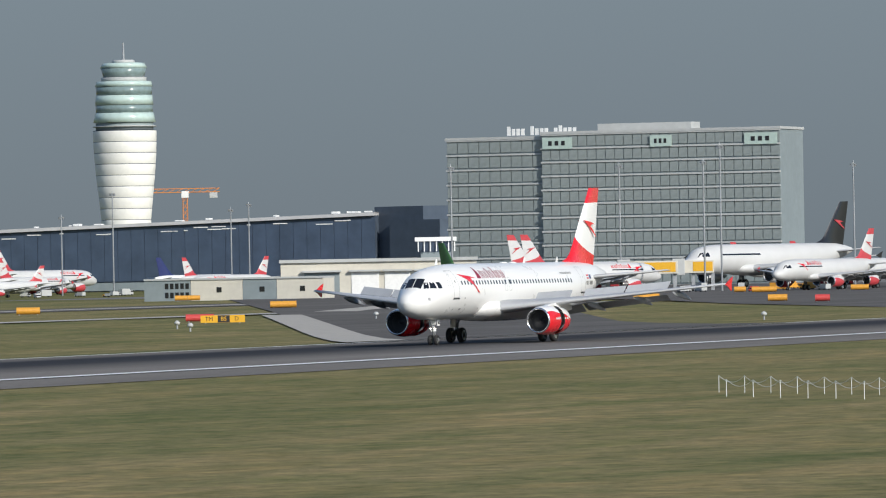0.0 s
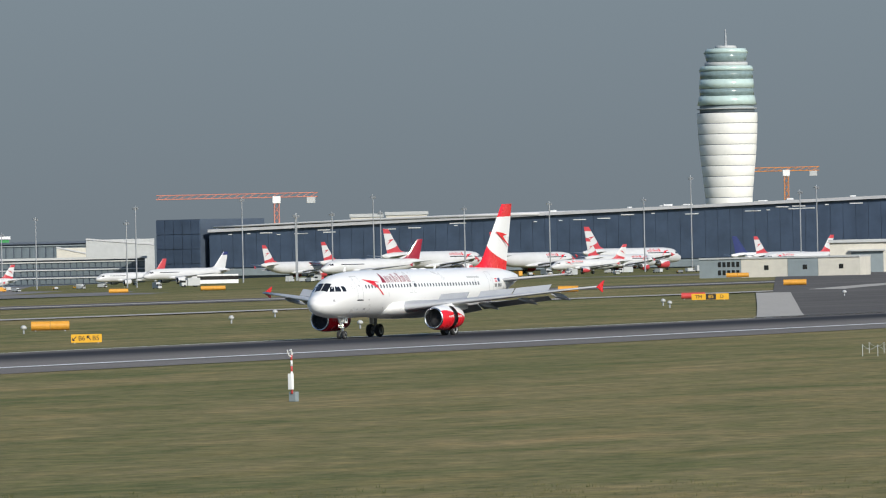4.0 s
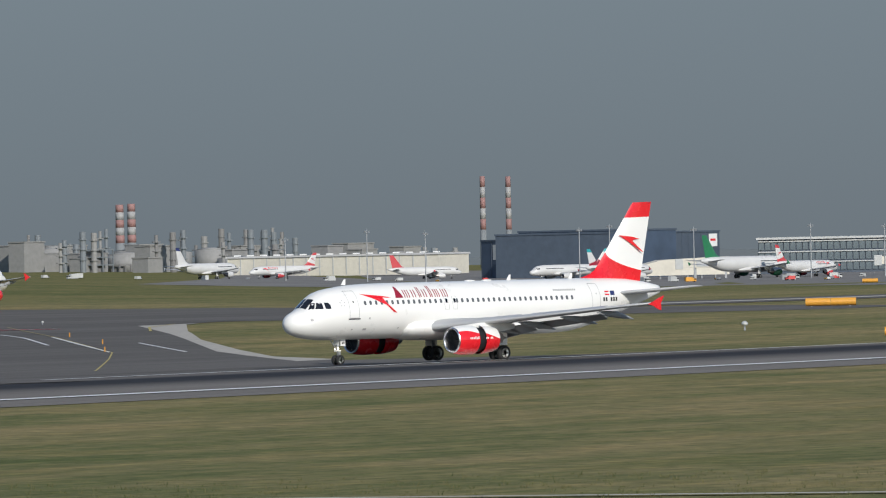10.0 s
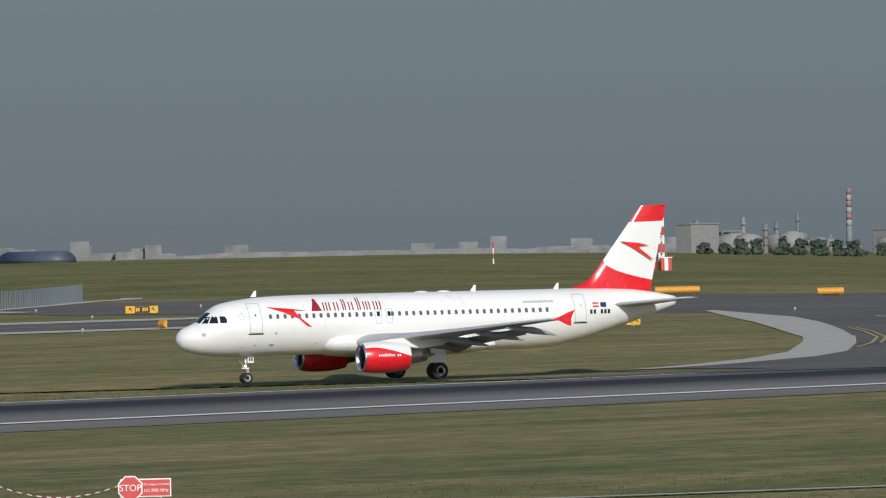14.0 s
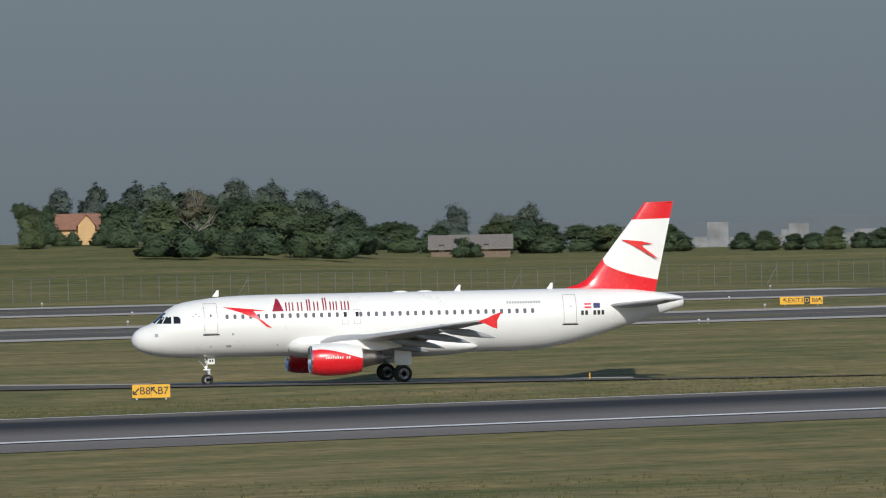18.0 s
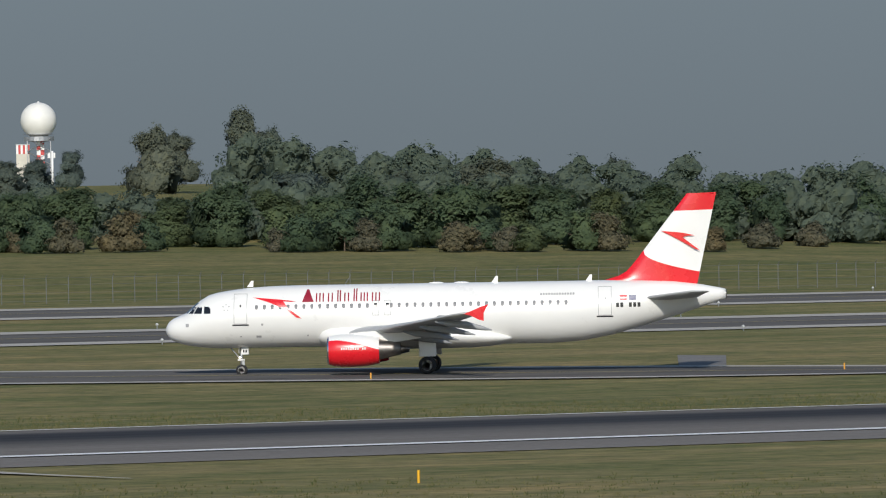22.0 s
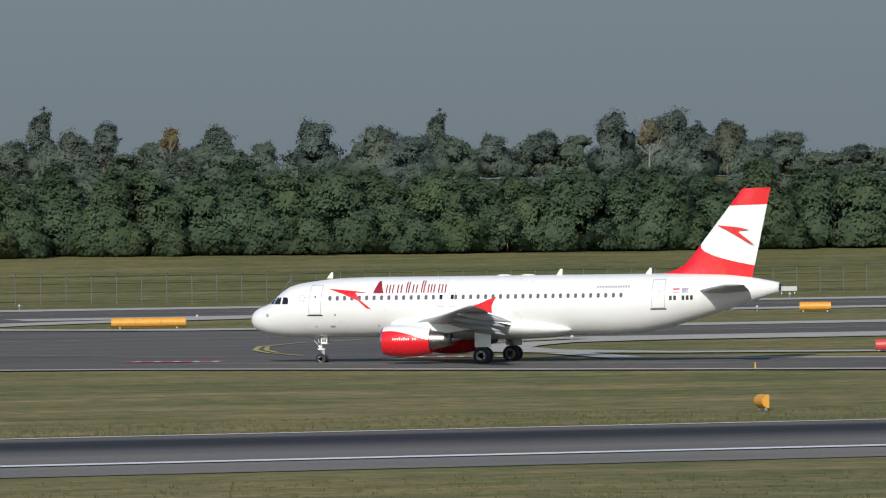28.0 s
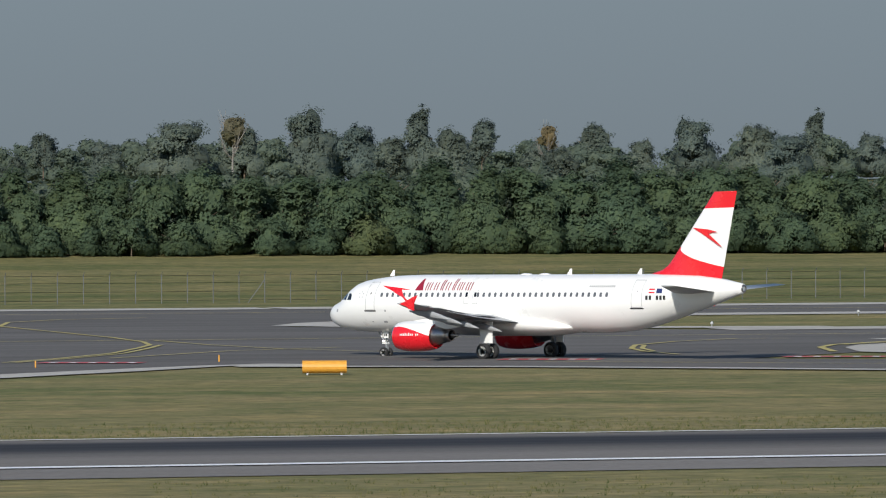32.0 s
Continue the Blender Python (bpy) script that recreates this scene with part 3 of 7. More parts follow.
        circ = lambda x, r, dz=0: [(sx(x) if x < k0 else x - NOSE, ey + r * math.cos(2 * math.pi * j / n), ez + dz + r * math.sin(2 * math.pi * j / n)) for j in range(n)]
        along = ((.12, .93), (.5, 1.02), (.9, 1.055), (1.3, 1.07), (1.7, 1.065), (2.05, 1.05), (2.4, 1.03), (2.7, 1.0), (3.0, .95), (3.25, .91), (3.45, .86))
        rad = lambda u: R * float(np.interp(u, [q[0] for q in along], [q[1] for q in along]))

        edge = lambda u: math.asin(float(np.interp(u, [.12, .8, 1.4, 2.15, 2.9, 3.45], [.67, .64, .55, .40, .2, .05])))

        def arc_row(u, a0, a1, count):
            return [(ex + u - NOSE, ey + rad(u) * math.cos(a0 + (a1 - a0) * j / count), ez + rad(u) * math.sin(a0 + (a1 - a0) * j / count)) for j in range(count + 1)]

        def cowl(name, us, inner, lab):
            nac = Soup()
            if eng_m is hull_m:
                nac.rings([circ(ex + u, rad(u)) for u in us], ends=False)
            else:
                nac.rings([arc_row(u, math.pi - edge(u), 2 * math.pi + edge(u), n) for u in us], 0, False)
                nac.rings([arc_row(u, edge(u), math.pi - edge(u), n // 2) for u in us], 1, False)
            nac.rings([circ(ex + us[-1], rad(us[-1])), circ(ex + us[-1], rad(us[-1]) - .07), circ(ex + inner, rad(us[-1]) - .12)], ends=False)
            return part(name, nac.mesh(name, [eng_m, hull_m], True), plane, lab)

        split = 1.95
        cowl("engine_cowl", [.12, .3, .5, .7, .9, 1.1, 1.3, 1.5, 1.7, split], 1.5, "red and white engine cowl")
        sleeve = cowl("reverser_sleeve", [split, 2.15, 2.35, 2.55, 2.75, 2.95, 3.15, 3.3, 3.45], 2.9, "sliding rear part of the engine cowl")
        if detail:
            sleeve["slides"] = 1
            if side < 0:
                for i in range(11):
                    if i == 8:
                        continue
                    u = .95 + i * .155
                    for sd in (-1, 1):
                        yy = ey + sd * (rad(u + .05) + .012)
                        s = Soup()
                        h_ = .2 if i in (3, 5) else .14
                        s.add([(ex + u - NOSE, yy, ez + .05), (ex + u + .1 - NOSE, yy, ez + .05), (ex + u + .1 - NOSE, yy, ez + .05 + h_), (ex + u - NOSE, yy, ez + .05 + h_)], [(0, 1, 2, 3)])
                        part("cowl_bar", s.mesh("cowl_bar", AIR_WHITE), plane if u < 1.85 else sleeve)
        gap = Soup()
        gap.rings([circ(ex + 1.8, R * .97), circ(ex + 2.9, R * .84)], ends=False)
        part("reverser_cascade", gap.mesh("reverser_cascade", DARK, True), plane, "dark cascade behind the sleeve")
        lip = Soup()
        lip.rings([circ(ex + .125, .932 * R), circ(ex + .02, .90 * R), circ(ex, .85 * R), circ(ex + .06, .80 * R), circ(ex + .4, .775 * R), circ(ex + .9, .79 * R)], ends=False)
        part("inlet_lip", lip.mesh("inlet_lip", BARE, True), plane, "bare metal inlet lip")
        fan = Soup()
        fan.rings([circ(ex + .9, .80 * R), circ(ex + .92, .25 * R), circ(ex + .45, .02)], ends=False)
        part("fan", fan.mesh("fan", DARK, True), plane, "dark fan behind the inlet")
        core = Soup()
        core.rings([circ(ex + 2.8, .76 * R, .04), circ(ex + 3.5, .66 * R, .05), circ(ex + 4.3, .5 * R, .06), circ(ex + 4.85, .40 * R, .07), circ(ex + 4.8, .34 * R, .07)], ends=False)
        core.rings([circ(ex + 4.5, .3 * R, .07), circ(ex + 5.5, .04, .07)], ends=True)
        part("exhaust", core.mesh("exhaust", HOT_METAL, True), plane, "heat-stained metal exhaust")
        py = Soup()
        py.rings([[(x, ey - .14, z0), (x, ey + .14, z0), (x, ey + .14, z1), (x, ey - .14, z1)] for x, z0, z1 in ((ex + .9 - NOSE, ez + .9, ez + 1.02), (ex + 2.2 - NOSE, ez + .8, 2.86), (sx(ex + 4.4), ez + .5, 3.0), (sx(ex + 6.2), 2.4, 2.75))])
        part("engine_pylon", py.mesh("engine_pylon", hull_m), plane)
        # main gear
        g = Soup()
        gx, gy = sx(17.71), side * 3.8
        g.tube((gx - .05, gy - side * .25, 2.6), (gx, gy, .58), .17, .12, 10)
        g.tube((gx - .6, gy - side * .9, 2.5), (gx - .02, gy, 1.1), .07, .06, 6)
        g.tube((gx, gy - .5, .58), (gx, gy + .5, .58), .07, .07, 8)
        part("main_gear_leg", g.mesh("main_gear_leg", STEEL, True), plane, "metal undercarriage leg")
        box_part("gear_door", gx - .55, gx + .6, gy + side * .2 - .03, gy + side * .2 + .03, 1.15, 2.75, hull_m, plane, "painted undercarriage door", 0.01)
        for dy in (-.46, .46):
            wheel(plane, (gx, gy + dy, .58), .58, .40, detail)
    g = Soup()
    g.tube((0, 0, 2.2), (0, 0, .38), .11, .08, 10)
    g.tube((-.9, 0, 2.1), (-.03, 0, 1.05), .05, .05, 6)
    g.tube((0, -.3, .38), (0, .3, .38), .05, .05, 8)
    part("nose_gear_leg", g.mesh("nose_gear_leg", STEEL, True), plane, "metal nose undercarriage leg")
    for side in (-1, 1):
        wheel(plane, (0, side * .25, .38), .38, .22, detail)
        box_part("nose_gear_door", .02, .48, side * .3 - .015, side * .3 + .015, 1.42, 1.9, hull_m, plane, "", 0.005)
    if detail:
        box_part("gear_number_plate", -.17, -.14, -.28, .28, 1.5, 1.9, hull_m, plane, "white plate on the nose leg", 0.005)
        for side in (-1, 1):
            for dx in (.12, .28):
                box_part("plate_bar", dx, dx + .1, side * .33 - .005, side * .33 + .005, 1.56, 1.74, DARK, plane)
            box_part("gear_bracket", -.26, .2, side * .1 - .03, side * .1 + .03, 1.02, 1.1, WHITE_STEEL, plane)
            box_part("torque_link", .05, .2, side * .06 - .02, side * .06 + .02, .5, .98, STEEL, plane)
            s = Soup()
            s.rings([[(-.16, side * .18 + .05 * math.cos(a), 1.22 + .05 * math.sin(a)) for a in [2 * math.pi * j / 10 for j in range(10)]], [(-.05, side * .18 + .035 * math.cos(a), 1.22 + .035 * math.sin(a)) for a in [2 * math.pi * j / 10 for j in range(10)]]])
            part("taxi_light", s.mesh("taxi_light", LAMP_GLOW), plane, "lit taxi light")
    # fin in three painted bands
    le = lambda z: float(np.interp(z, [5.7, 5.95, 6.15, 6.6, 7.3, 11.76], [28.5, 29.2, 30.2, 31.0, 31.6, 35.1]))
    te = lambda z: float(np.interp(z, [5.6, 11.76], [35.65, 37.02]))
    low = lambda u: 7.95 - 1.55 * u ** 0.62 + .08 * u
    up = lambda u: 10.55 + .06 * u
    bands = (("fin_base", base_m, lambda u: 5.62 + .1 * (1 - u), low, 8), ("fin_middle", mid_m, low, up, 8), ("fin_top", top_m, up, lambda u: 11.76 - .05 * (1 - u), 3))
    for bname, mat_, z0f, z1f, nz in bands:
        s = Soup()
        us = [i / 14 for i in range(15)]
        for side in (-1, 1):
            rows = []
            for i in range(nz + 1):
                row = []
                for u in us:
                    z = z0f(u) + (z1f(u) - z0f(u)) * i / nz
                    x0, x1 = le(z), te(z)
                    t = .5 * .105 * (x1 - x0) * (2.97 * math.sqrt(u) - 1.26 * u - 3.52 * u * u + 2.84 * u ** 3 - 1.03 * u ** 4)
                    row.append((sx(x0 + u * (x1 - x0)), side * max(t, .012 if u > 0 else 0), z))
                rows.append(row)
            s.rings(rows if side < 0 else rows[::-1], close=False, ends=False)
        if bname == "fin_top":
            s.box(sx(35.2), sx(36.9), -.05, .05, 11.66, 11.72)
        part(bname, s.mesh(bname, mat_, True), plane, {"fin_base": "painted lower fin", "fin_middle": "painted middle of the fin", "fin_top": "painted top of the fin"}[bname])
    if mark_m is not None:
        for side in (-1, 1):
            fm = Soup()
            for o in ([(33.32, 9.23), (34.8, 9.08), (34.72, 8.75), (34.48, 8.62)], [(34.76, 9.085), (35.56, 8.9), (34.95, 8.87), (34.7, 8.74)], [(34.46, 8.63), (34.76, 8.76), (35.9, 7.88), (35.6, 7.97)]):
                fm.add([(sx(x), side * .27, z) for x, z in o], [tuple(range(len(o)))])
            part("fin_emblem", fm.mesh("fin_emblem", mark_m), plane, "plain arrow shape on the fin")
    # glazing
    for side in (-1, 1):
        if detail:
            for o in ([(1.60, 4.18), (1.93, 4.21), (2.18, 4.64), (2.0, 4.66)], [(1.99, 4.21), (2.55, 4.20), (2.57, 4.62), (2.50, 4.67), (2.26, 4.67)], [(2.70, 4.20), (3.15, 4.20), (3.15, 4.50), (3.04, 4.66), (2.72, 4.68)]):
                skin_patch("cockpit_window", o, side, GLASS, plane, "dark cockpit window", .012, .1)
        else:
            skin_patch("cockpit_window", [(1.75, 4.22), (3.6, 4.32), (3.6, 4.9), (2.4, 4.82)], side, GLASS, plane, "dark cockpit window", .02, .3)
            skin_patch("window_band", [(6.2, 4.46), (14.5, 4.46), (14.5, 4.68), (6.2, 4.68)], side, GLASS, plane, "row of dark cabin windows", .012, .3)
    if detail:
        for side in (-1, 1):
            fr = Soup()
            rows = []
            for i in range(6):
                row = []
                for j in range(5):
                    y = .03 + .62 * j / 4
                    x = 1.42 + .10 * y + (.74 + .1 * y) * i / 5
                    zc, rz, ry = hull(x)
                    row.append((x - NOSE, side * y, zc + rz * math.sqrt(max(0, 1 - (y / ry) ** 2)) + .014))
                rows.append(row)
            fr.rings(rows, close=False)
            part("windscreen", fr.mesh("windscreen", GLASS), plane, "dark cockpit windscreen")
        w = Soup()
        sq = lambda c, p: math.copysign(abs(c) ** p, c)
        w.rings([[(.112 * sq(math.cos(a), .6), 0 + o, .168 * sq(math.sin(a), .6)) for a in [2 * math.pi * j / 16 for j in range(16)]] for o in (0.02, -.012)])
        me = w.mesh("cabin_window", CABIN_GLASS)
        for side in (-1, 1):
            for i in range(44):
                x = 6.25 + .53 * i
                if 13.8 < x < 15.2 or x > 27.0:
                    continue
                p = on_hull(x, 4.57, side, 0.0)
                o = part("cabin_window", me, plane, "", p)
                o.rotation_euler = (side * radians(18), 0, 0) if side < 0 else (radians(-18), 0, radians(180))
        return_doors(plane)
    if marks:
        livery_marks(plane, detail)
    return plane


def wheel(plane, at_, r, w, detail):
    n = 24 if detail else 10
    s = Soup()
    prof = ((-w / 2, r * .62), (-w / 2, r * .86), (-w * .38, r * .97), (0, r), (w * .38, r * .97), (w / 2, r * .86), (w / 2, r * .62))
    s.rings([[(rr * math.cos(2 * math.pi * j / n), y, rr * math.sin(2 * math.pi * j / n)) for j in range(n)] for y, rr in prof], ends=False)
    tyre = part("wheel", s.mesh("wheel", TYRE, True), plane, "black tyre on a metal hub", at_)
    h = Soup()
    for y0, y1 in ((-w * .46, -w * .3), (w * .3, w * .46)):
        h.rings([[(rr * math.cos(2 * math.pi * j / n), y, rr * math.sin(2 * math.pi * j / n)) for j in range(n)] for y, rr in ((y0, r * .62), (y0, r * .3), (y1, r * .25))] if y0 < 0 else [[(rr * math.cos(2 * math.pi * j / n), y, rr * math.sin(2 * math.pi * j / n)) for j in range(n)] for y, rr in ((y1, r * .62), (y1, r * .3), (y0, r * .25))], ends=True)
    part("hub", h.mesh("hub", WHITE_STEEL if detail else STEEL, True), tyre, "pale metal hub")


def frame_patch(name, x0, x1, z0, z1, side, material, plane, t=.035, sill=False):
    for o in ([(x0, z0), (x0 + t, z0), (x0 + t, z1), (x0, z1)], [(x1 - t, z0), (x1, z0), (x1, z1), (x1 - t, z1)], [(x0 + t, z1 - t), (x1 - t, z1 - t), (x1 - t, z1), (x0 + t, z1)], [(x0 + t, z0), (x1 - t, z0), (x1 - t, z0 + t), (x0 + t, z0 + t)]):
        skin_patch(name, o, side, material, plane, "", .008, .2)
    if sill:
        skin_patch("door_sill", [(x0 - .1, z0 - .11), (x1 + .1, z0 - .11), (x1 + .1, z0 - .02), (x0 - .1, z0 - .02)], side, DARK, plane, "dark sill below the door", .02, .2)


SEAM = plain("grey door seam", (0.33, 0.33, 0.33), 0.5)


def return_doors(plane):
    for side in (-1, 1):
        frame_patch("door_seam", 4.72, 5.62, 3.47, 5.50, side, SEAM, plane, .035, True)
        frame_patch("door_seam", 29.05, 29.95, 3.66, 5.6, side, SEAM, plane, .035, True)
        for x in (13.98, 14.78):
            frame_patch("exit_seam", x, x + .46, 3.92, 4.92, side, SEAM, plane, .03)
            skin_patch("exit_window", [(x + .12, 4.42), (x + .34, 4.42), (x + .34, 4.74), (x + .12, 4.74)], side, GLASS, plane, "", .014, .2)
        skin_patch("door_window", [(5.12, 4.6), (5.22, 4.6), (5.22, 4.76), (5.12, 4.76)], side, DARK, plane, "", .014, .2)
        for x, z, w_, h_ in ((1.45, 3.32, .22, .22), (6.2, 2.55, .34, .14), (6.55, 3.35, .14, .14), (9.6, 2.6, .1, .1), (5.1, 2.6, .14, .07), (29.5, 4.75, .1, .1)):
            skin_patch("skin_hatch", [(x, z), (x + w_, z), (x + w_, z + h_), (x, z + h_)], side, SEAM, plane, "", .014, .2)
    a = Soup()
    for x, z in ((5.5, 5.93), (21.9, 5.98), (28.2, 5.98)):
        a = Soup()
        a.rings([[(x - NOSE, -.03, z), (x - NOSE + .42, -.02, z), (x - NOSE + .42, .02, z), (x - NOSE, .03, z)], [(x - NOSE + .3, -.015, z + .42), (x - NOSE + .45, -.01, z + .42), (x - NOSE + .45, .01, z + .42), (x - NOSE + .3, .015, z + .42)]])
        part("blade_antenna", a.mesh("blade_antenna", AIR_WHITE), plane, "white blade antenna")
    for x, z in ((18.2, 5.98), (19.9, 5.98)):
        a = Soup()
        a.rings([[(x - NOSE + r * 1.8 * math.cos(t), r * math.sin(t), z + dz) for t in [2 * math.pi * j / 10 for j in range(10)]] for r, dz in ((.3, 0), (.26, .06), (.1, .1))])
        part("antenna_fairing", a.mesh("antenna_fairing", AIR_WHITE, True), plane)
    c = Soup()
    c.rings([[(x - NOSE, r * math.cos(t), 4.97 + r * math.sin(t)) for t in [2 * math.pi * j / 14 for j in range(14)]] for x, r in ((37.5, .30), (37.62, .27), (37.62, .2), (37.4, .18))], ends=True)
    part("tail_exhaust", c.mesh("tail_exhaust", HOT_METAL, True), plane, "dark metal exhaust in the tail cone")


def livery_marks(plane, detail):
    """Plain red shapes in place of the airline's name and emblem."""
    for side in (-1, 1):
        for k, o in enumerate(([(6.0, 5.24), (8.0, 5.06), (8.06, 4.92), (8.42, 4.43), (8.2, 4.42), (7.7, 4.62), (7.2, 4.85)], [(7.9, 5.07), (8.92, 4.93), (8.55, 4.91), (7.98, 4.95)], [(8.18, 4.47), (8.42, 4.46), (9.27, 3.78), (8.92, 3.85)])):
            skin_patch("hull_emblem", o, side, AIR_RED, plane, "", .017 + .003 * k, .15)
        # a wedge and a row of plain upright bars as wide as the name
        red = AIR_DARKRED if detail else AIR_RED
        x, z = 9.3, 4.88
        skin_patch("name_wedge", [(x, z), (x + .78, z), (x + .46, z + .84), (x + .32, z + .84)], side, red, plane, "", .017, .15)
        x += .92
        for w, h in ((.6, .58), (.44, .58), (.3, .76), (.44, .58), (.3, .84), (.56, .58), (.62, .58)):
            w *= 1.12
            n = max(2, round(w / .24))
            for k in range(n):
                x0 = x + k * w / n
                skin_patch("name_bar", [(x0, z), (x0 + .09, z), (x0 + .09, z + h), (x0, z + h)], side, red, plane, "", .017, .15)
            x += w + .13
        if not detail:
            continue
        for i in range(13):
            x = 25.2 + i * .18
            skin_patch("small_bar", [(x, 5.08), (x + .12, 5.08), (x + .12, 5.22), (x, 5.22)], side, SEAM, plane, "", .014, .3)
        for i in range(6):
            if i == 2:
                continue
            x = 30.25 + i * .285
            skin_patch("registration_bar", [(x, 4.2), (x + .19, 4.2), (x + .19, 4.5), (x, 4.5)], side, SIGN_BLACK, plane, "", .014, .3)
        for z0, m_ in ((4.66, AIR_RED), (4.77, AIR_WHITE), (4.88, AIR_RED)):
            skin_patch("flag_stripe", [(30.5, z0), (30.97, z0), (30.97, z0 + .11), (30.5, z0 + .11)], side, m_, plane, "", .016, .3)
        skin_patch("blue_flag", [(31.12, 4.66), (31.58, 4.66), (31.58, 4.99), (31.12, 4.99)], side, NAVY_PAINT, plane, "", .016, .3)
        for i in range(5):
            a = 2 * math.pi * i / 5 + math.pi / 2
            cx, cz = 4.2 + .2 * math.cos(a), 4.58 + .2 * math.sin(a)
            skin_patch("star_mark", [(cx + .1 * math.cos(a), cz + .1 * math.sin(a)), (cx + .06 * math.cos(a + 2.1), cz + .06 * math.sin(a + 2.1)), (cx + .06 * math.cos(a - 2.1), cz + .06 * math.sin(a - 2.1))], side, SEAM, plane, "", .014, .3)


RED_LIVERY = (AIR_WHITE, AIR_RED, AIR_WHITE, AIR_RED, AIR_RED, AIR_RED)
AIRLINER = airliner("airliner", pose(668.5, 266, 0), "white twin-jet airliner with a red and white striped fin", RED_LIVERY, detail=True, marks=True)


# ---------------------------------------------------------------- pavements beyond the runway
def pavement():
    taxi = "dark grey asphalt taxiway"
    # two parallel taxiways, a wide junction and the fast exit along the airliner's way
    sheet("taxiway_outer", [(-700, 597), (560, 597), (600, 600), (640, 626), (600, 637), (-700, 637)], 0.03, TAXI, taxi, "taxiway")
    sheet("taxiway_inner", [(-700, 502), (560, 506), (633, 482), (690, 432), (1300, 432), (1300, 521), (840, 524), (756, 532), (600, 541), (-700, 541)][:4] + [(720, 440), (742, 470), (756, 532), (600, 541), (-700, 541)], 0.03, TAXI, taxi, "taxiway")
    sheet("taxiway_junction", [(590, 520), (756, 520), (764, 579), (678, 608), (640, 624), (560, 620), (545, 575)], 0.045, TAXI, "dark grey asphalt junction of two taxiways", "taxiway")
    sheet("junction_apron", [(-300, 395), (40, 395), (96, 416), (117, 438), (138, 424), (171, 461), (175, 475), (187, 491), (192, 507), (188, 540), (172, 549), (156, 562), (156, 568), (166, 584), (190, 596), (172, 600), (-300, 600)], 0.045, TAXI, "broad dark asphalt junction beside the grass", "taxiway")
    sheet("kerb", [(80, 404), (96, 414.5), (108, 427), (117, 438), (124, 434.5), (124, 440), (121, 443), (114, 438.5), (106, 431), (97, 422), (80, 411)], 0.08, CONCRETE, "pale concrete edge of the junction", "taxiway edge")
    way = EXIT_WAY
    strip("exit_taxiway", way, 12.5, 0.075, TAXI, "grey asphalt fast exit from the runway", "taxiway", 8)
    for pts, half in (([(x + 8.5, y + 11) for x, y in way[3:-1]] + [(174, 452)], 1.6), ([(x - 6.5, y - 12) for x, y in way[4:]] + [(117, 436)], 1.3)):
        strip("exit_edge", pts, half, 0.095, CONCRETE, "pale concrete edge of the taxiway", "taxiway edge", 2)
    for y, hw in ((500.5, 4.6), (541.5, 4.2), (596.5, 4.2), (637, 4.6)):
        x0, x1 = (188 if y < 545 else 175), 560
        sheet("taxiway_edge", [(x0, y - hw), (x1, y - hw), (x1, y + hw), (x0, y + hw)], 0.075, CONCRETE, "pale concrete edge of the taxiway", "taxiway edge")
    sheet("taxiway_edge", [(-300, 632.5), (174, 632.5), (174, 641), (-300, 641)], 0.075, CONCRETE, "pale concrete edge of the taxiway", "taxiway edge")
    for y, x0, x1 in ((423, 690, 1500), (522, 770, 1500)):
        sheet("taxiway_edge", [(x0, y - 4), (x1, y - 4), (x1, y + 4), (x0, y + 4)], 0.075, CONCRETE, "pale concrete strip across the grass", "taxiway edge")
    # exit behind the runway, with a pale curved shoulder on each side
    left = [(350, 284), (363, 320), (386, 330), (400, 336), (417, 347), (441, 366), (459, 381), (486, 405), (523, 439), (550, 465), (569, 487), (588, 510)]
    right = [(452, 284), (440, 324), (450, 339), (474, 361), (523, 403), (604, 469), (640, 486)]
    sheet("cross_taxiway", left + right[::-1], 0.05, TAXI, "dark asphalt link between runway and taxiway", "taxiway")
    sheet("shoulder", [(361, 319), (374, 324), (386, 329.5), (400, 336), (417, 347), (441, 366), (459, 381), (486, 405), (523, 439), (550, 465), (569, 487), (590, 511), (586, 509), (559, 483), (521, 446), (485, 412), (460, 388), (444, 374.5), (413, 350), (393, 337), (377, 328.5), (361, 321)], 0.065, CONCRETE, "pale curved concrete shoulder of the taxiway", "shoulder")
    sheet("shoulder", [(443, 326), (454, 341), (478, 363), (518, 398), (560, 432), (609, 470), (618, 475), (600, 470), (523, 404), (472, 361), (449, 338), (437, 326)], 0.065, CONCRETE, "pale curved concrete shoulder of the taxiway", "shoulder")
    # exit at the far right, seen at the start
    sheet("far_exit", [(660, 286), (690, 299), (800, 347), (946, 411), (1200, 521), (1600, 694), (2300, 998), (1850, 700), (1640, 500), (1150, 345), (1000, 347), (1060, 388), (1180, 449), (1000, 392), (860, 335), (770, 286)], 0.1, TAXI, "broad dark asphalt exit from the runway", "taxiway")
    for pts, half in (([(664, 288), (690, 299), (800, 347), (946, 411)], 2.6), ([(985, 419), (1080, 448), (1170, 470)], 3.0)):
        strip("shoulder", pts, half, 0.125, CONCRETE, "pale concrete shoulder of the taxiway", "shoulder", 2)
    # grey bands between the grass and the far apron
    sheet("far_taxiway", [(756, 505), (1600, 505), (1600, 540), (760, 540)], 0.06, TAXI, "grey asphalt taxiway beyond the grass", "taxiway")
    sheet("far_taxiway", [(1150, 690), (2600, 690), (2600, 800), (1250, 800)], 0.06, TAXI_LIGHT, "worn grey taxiway in front of the apron", "taxiway")
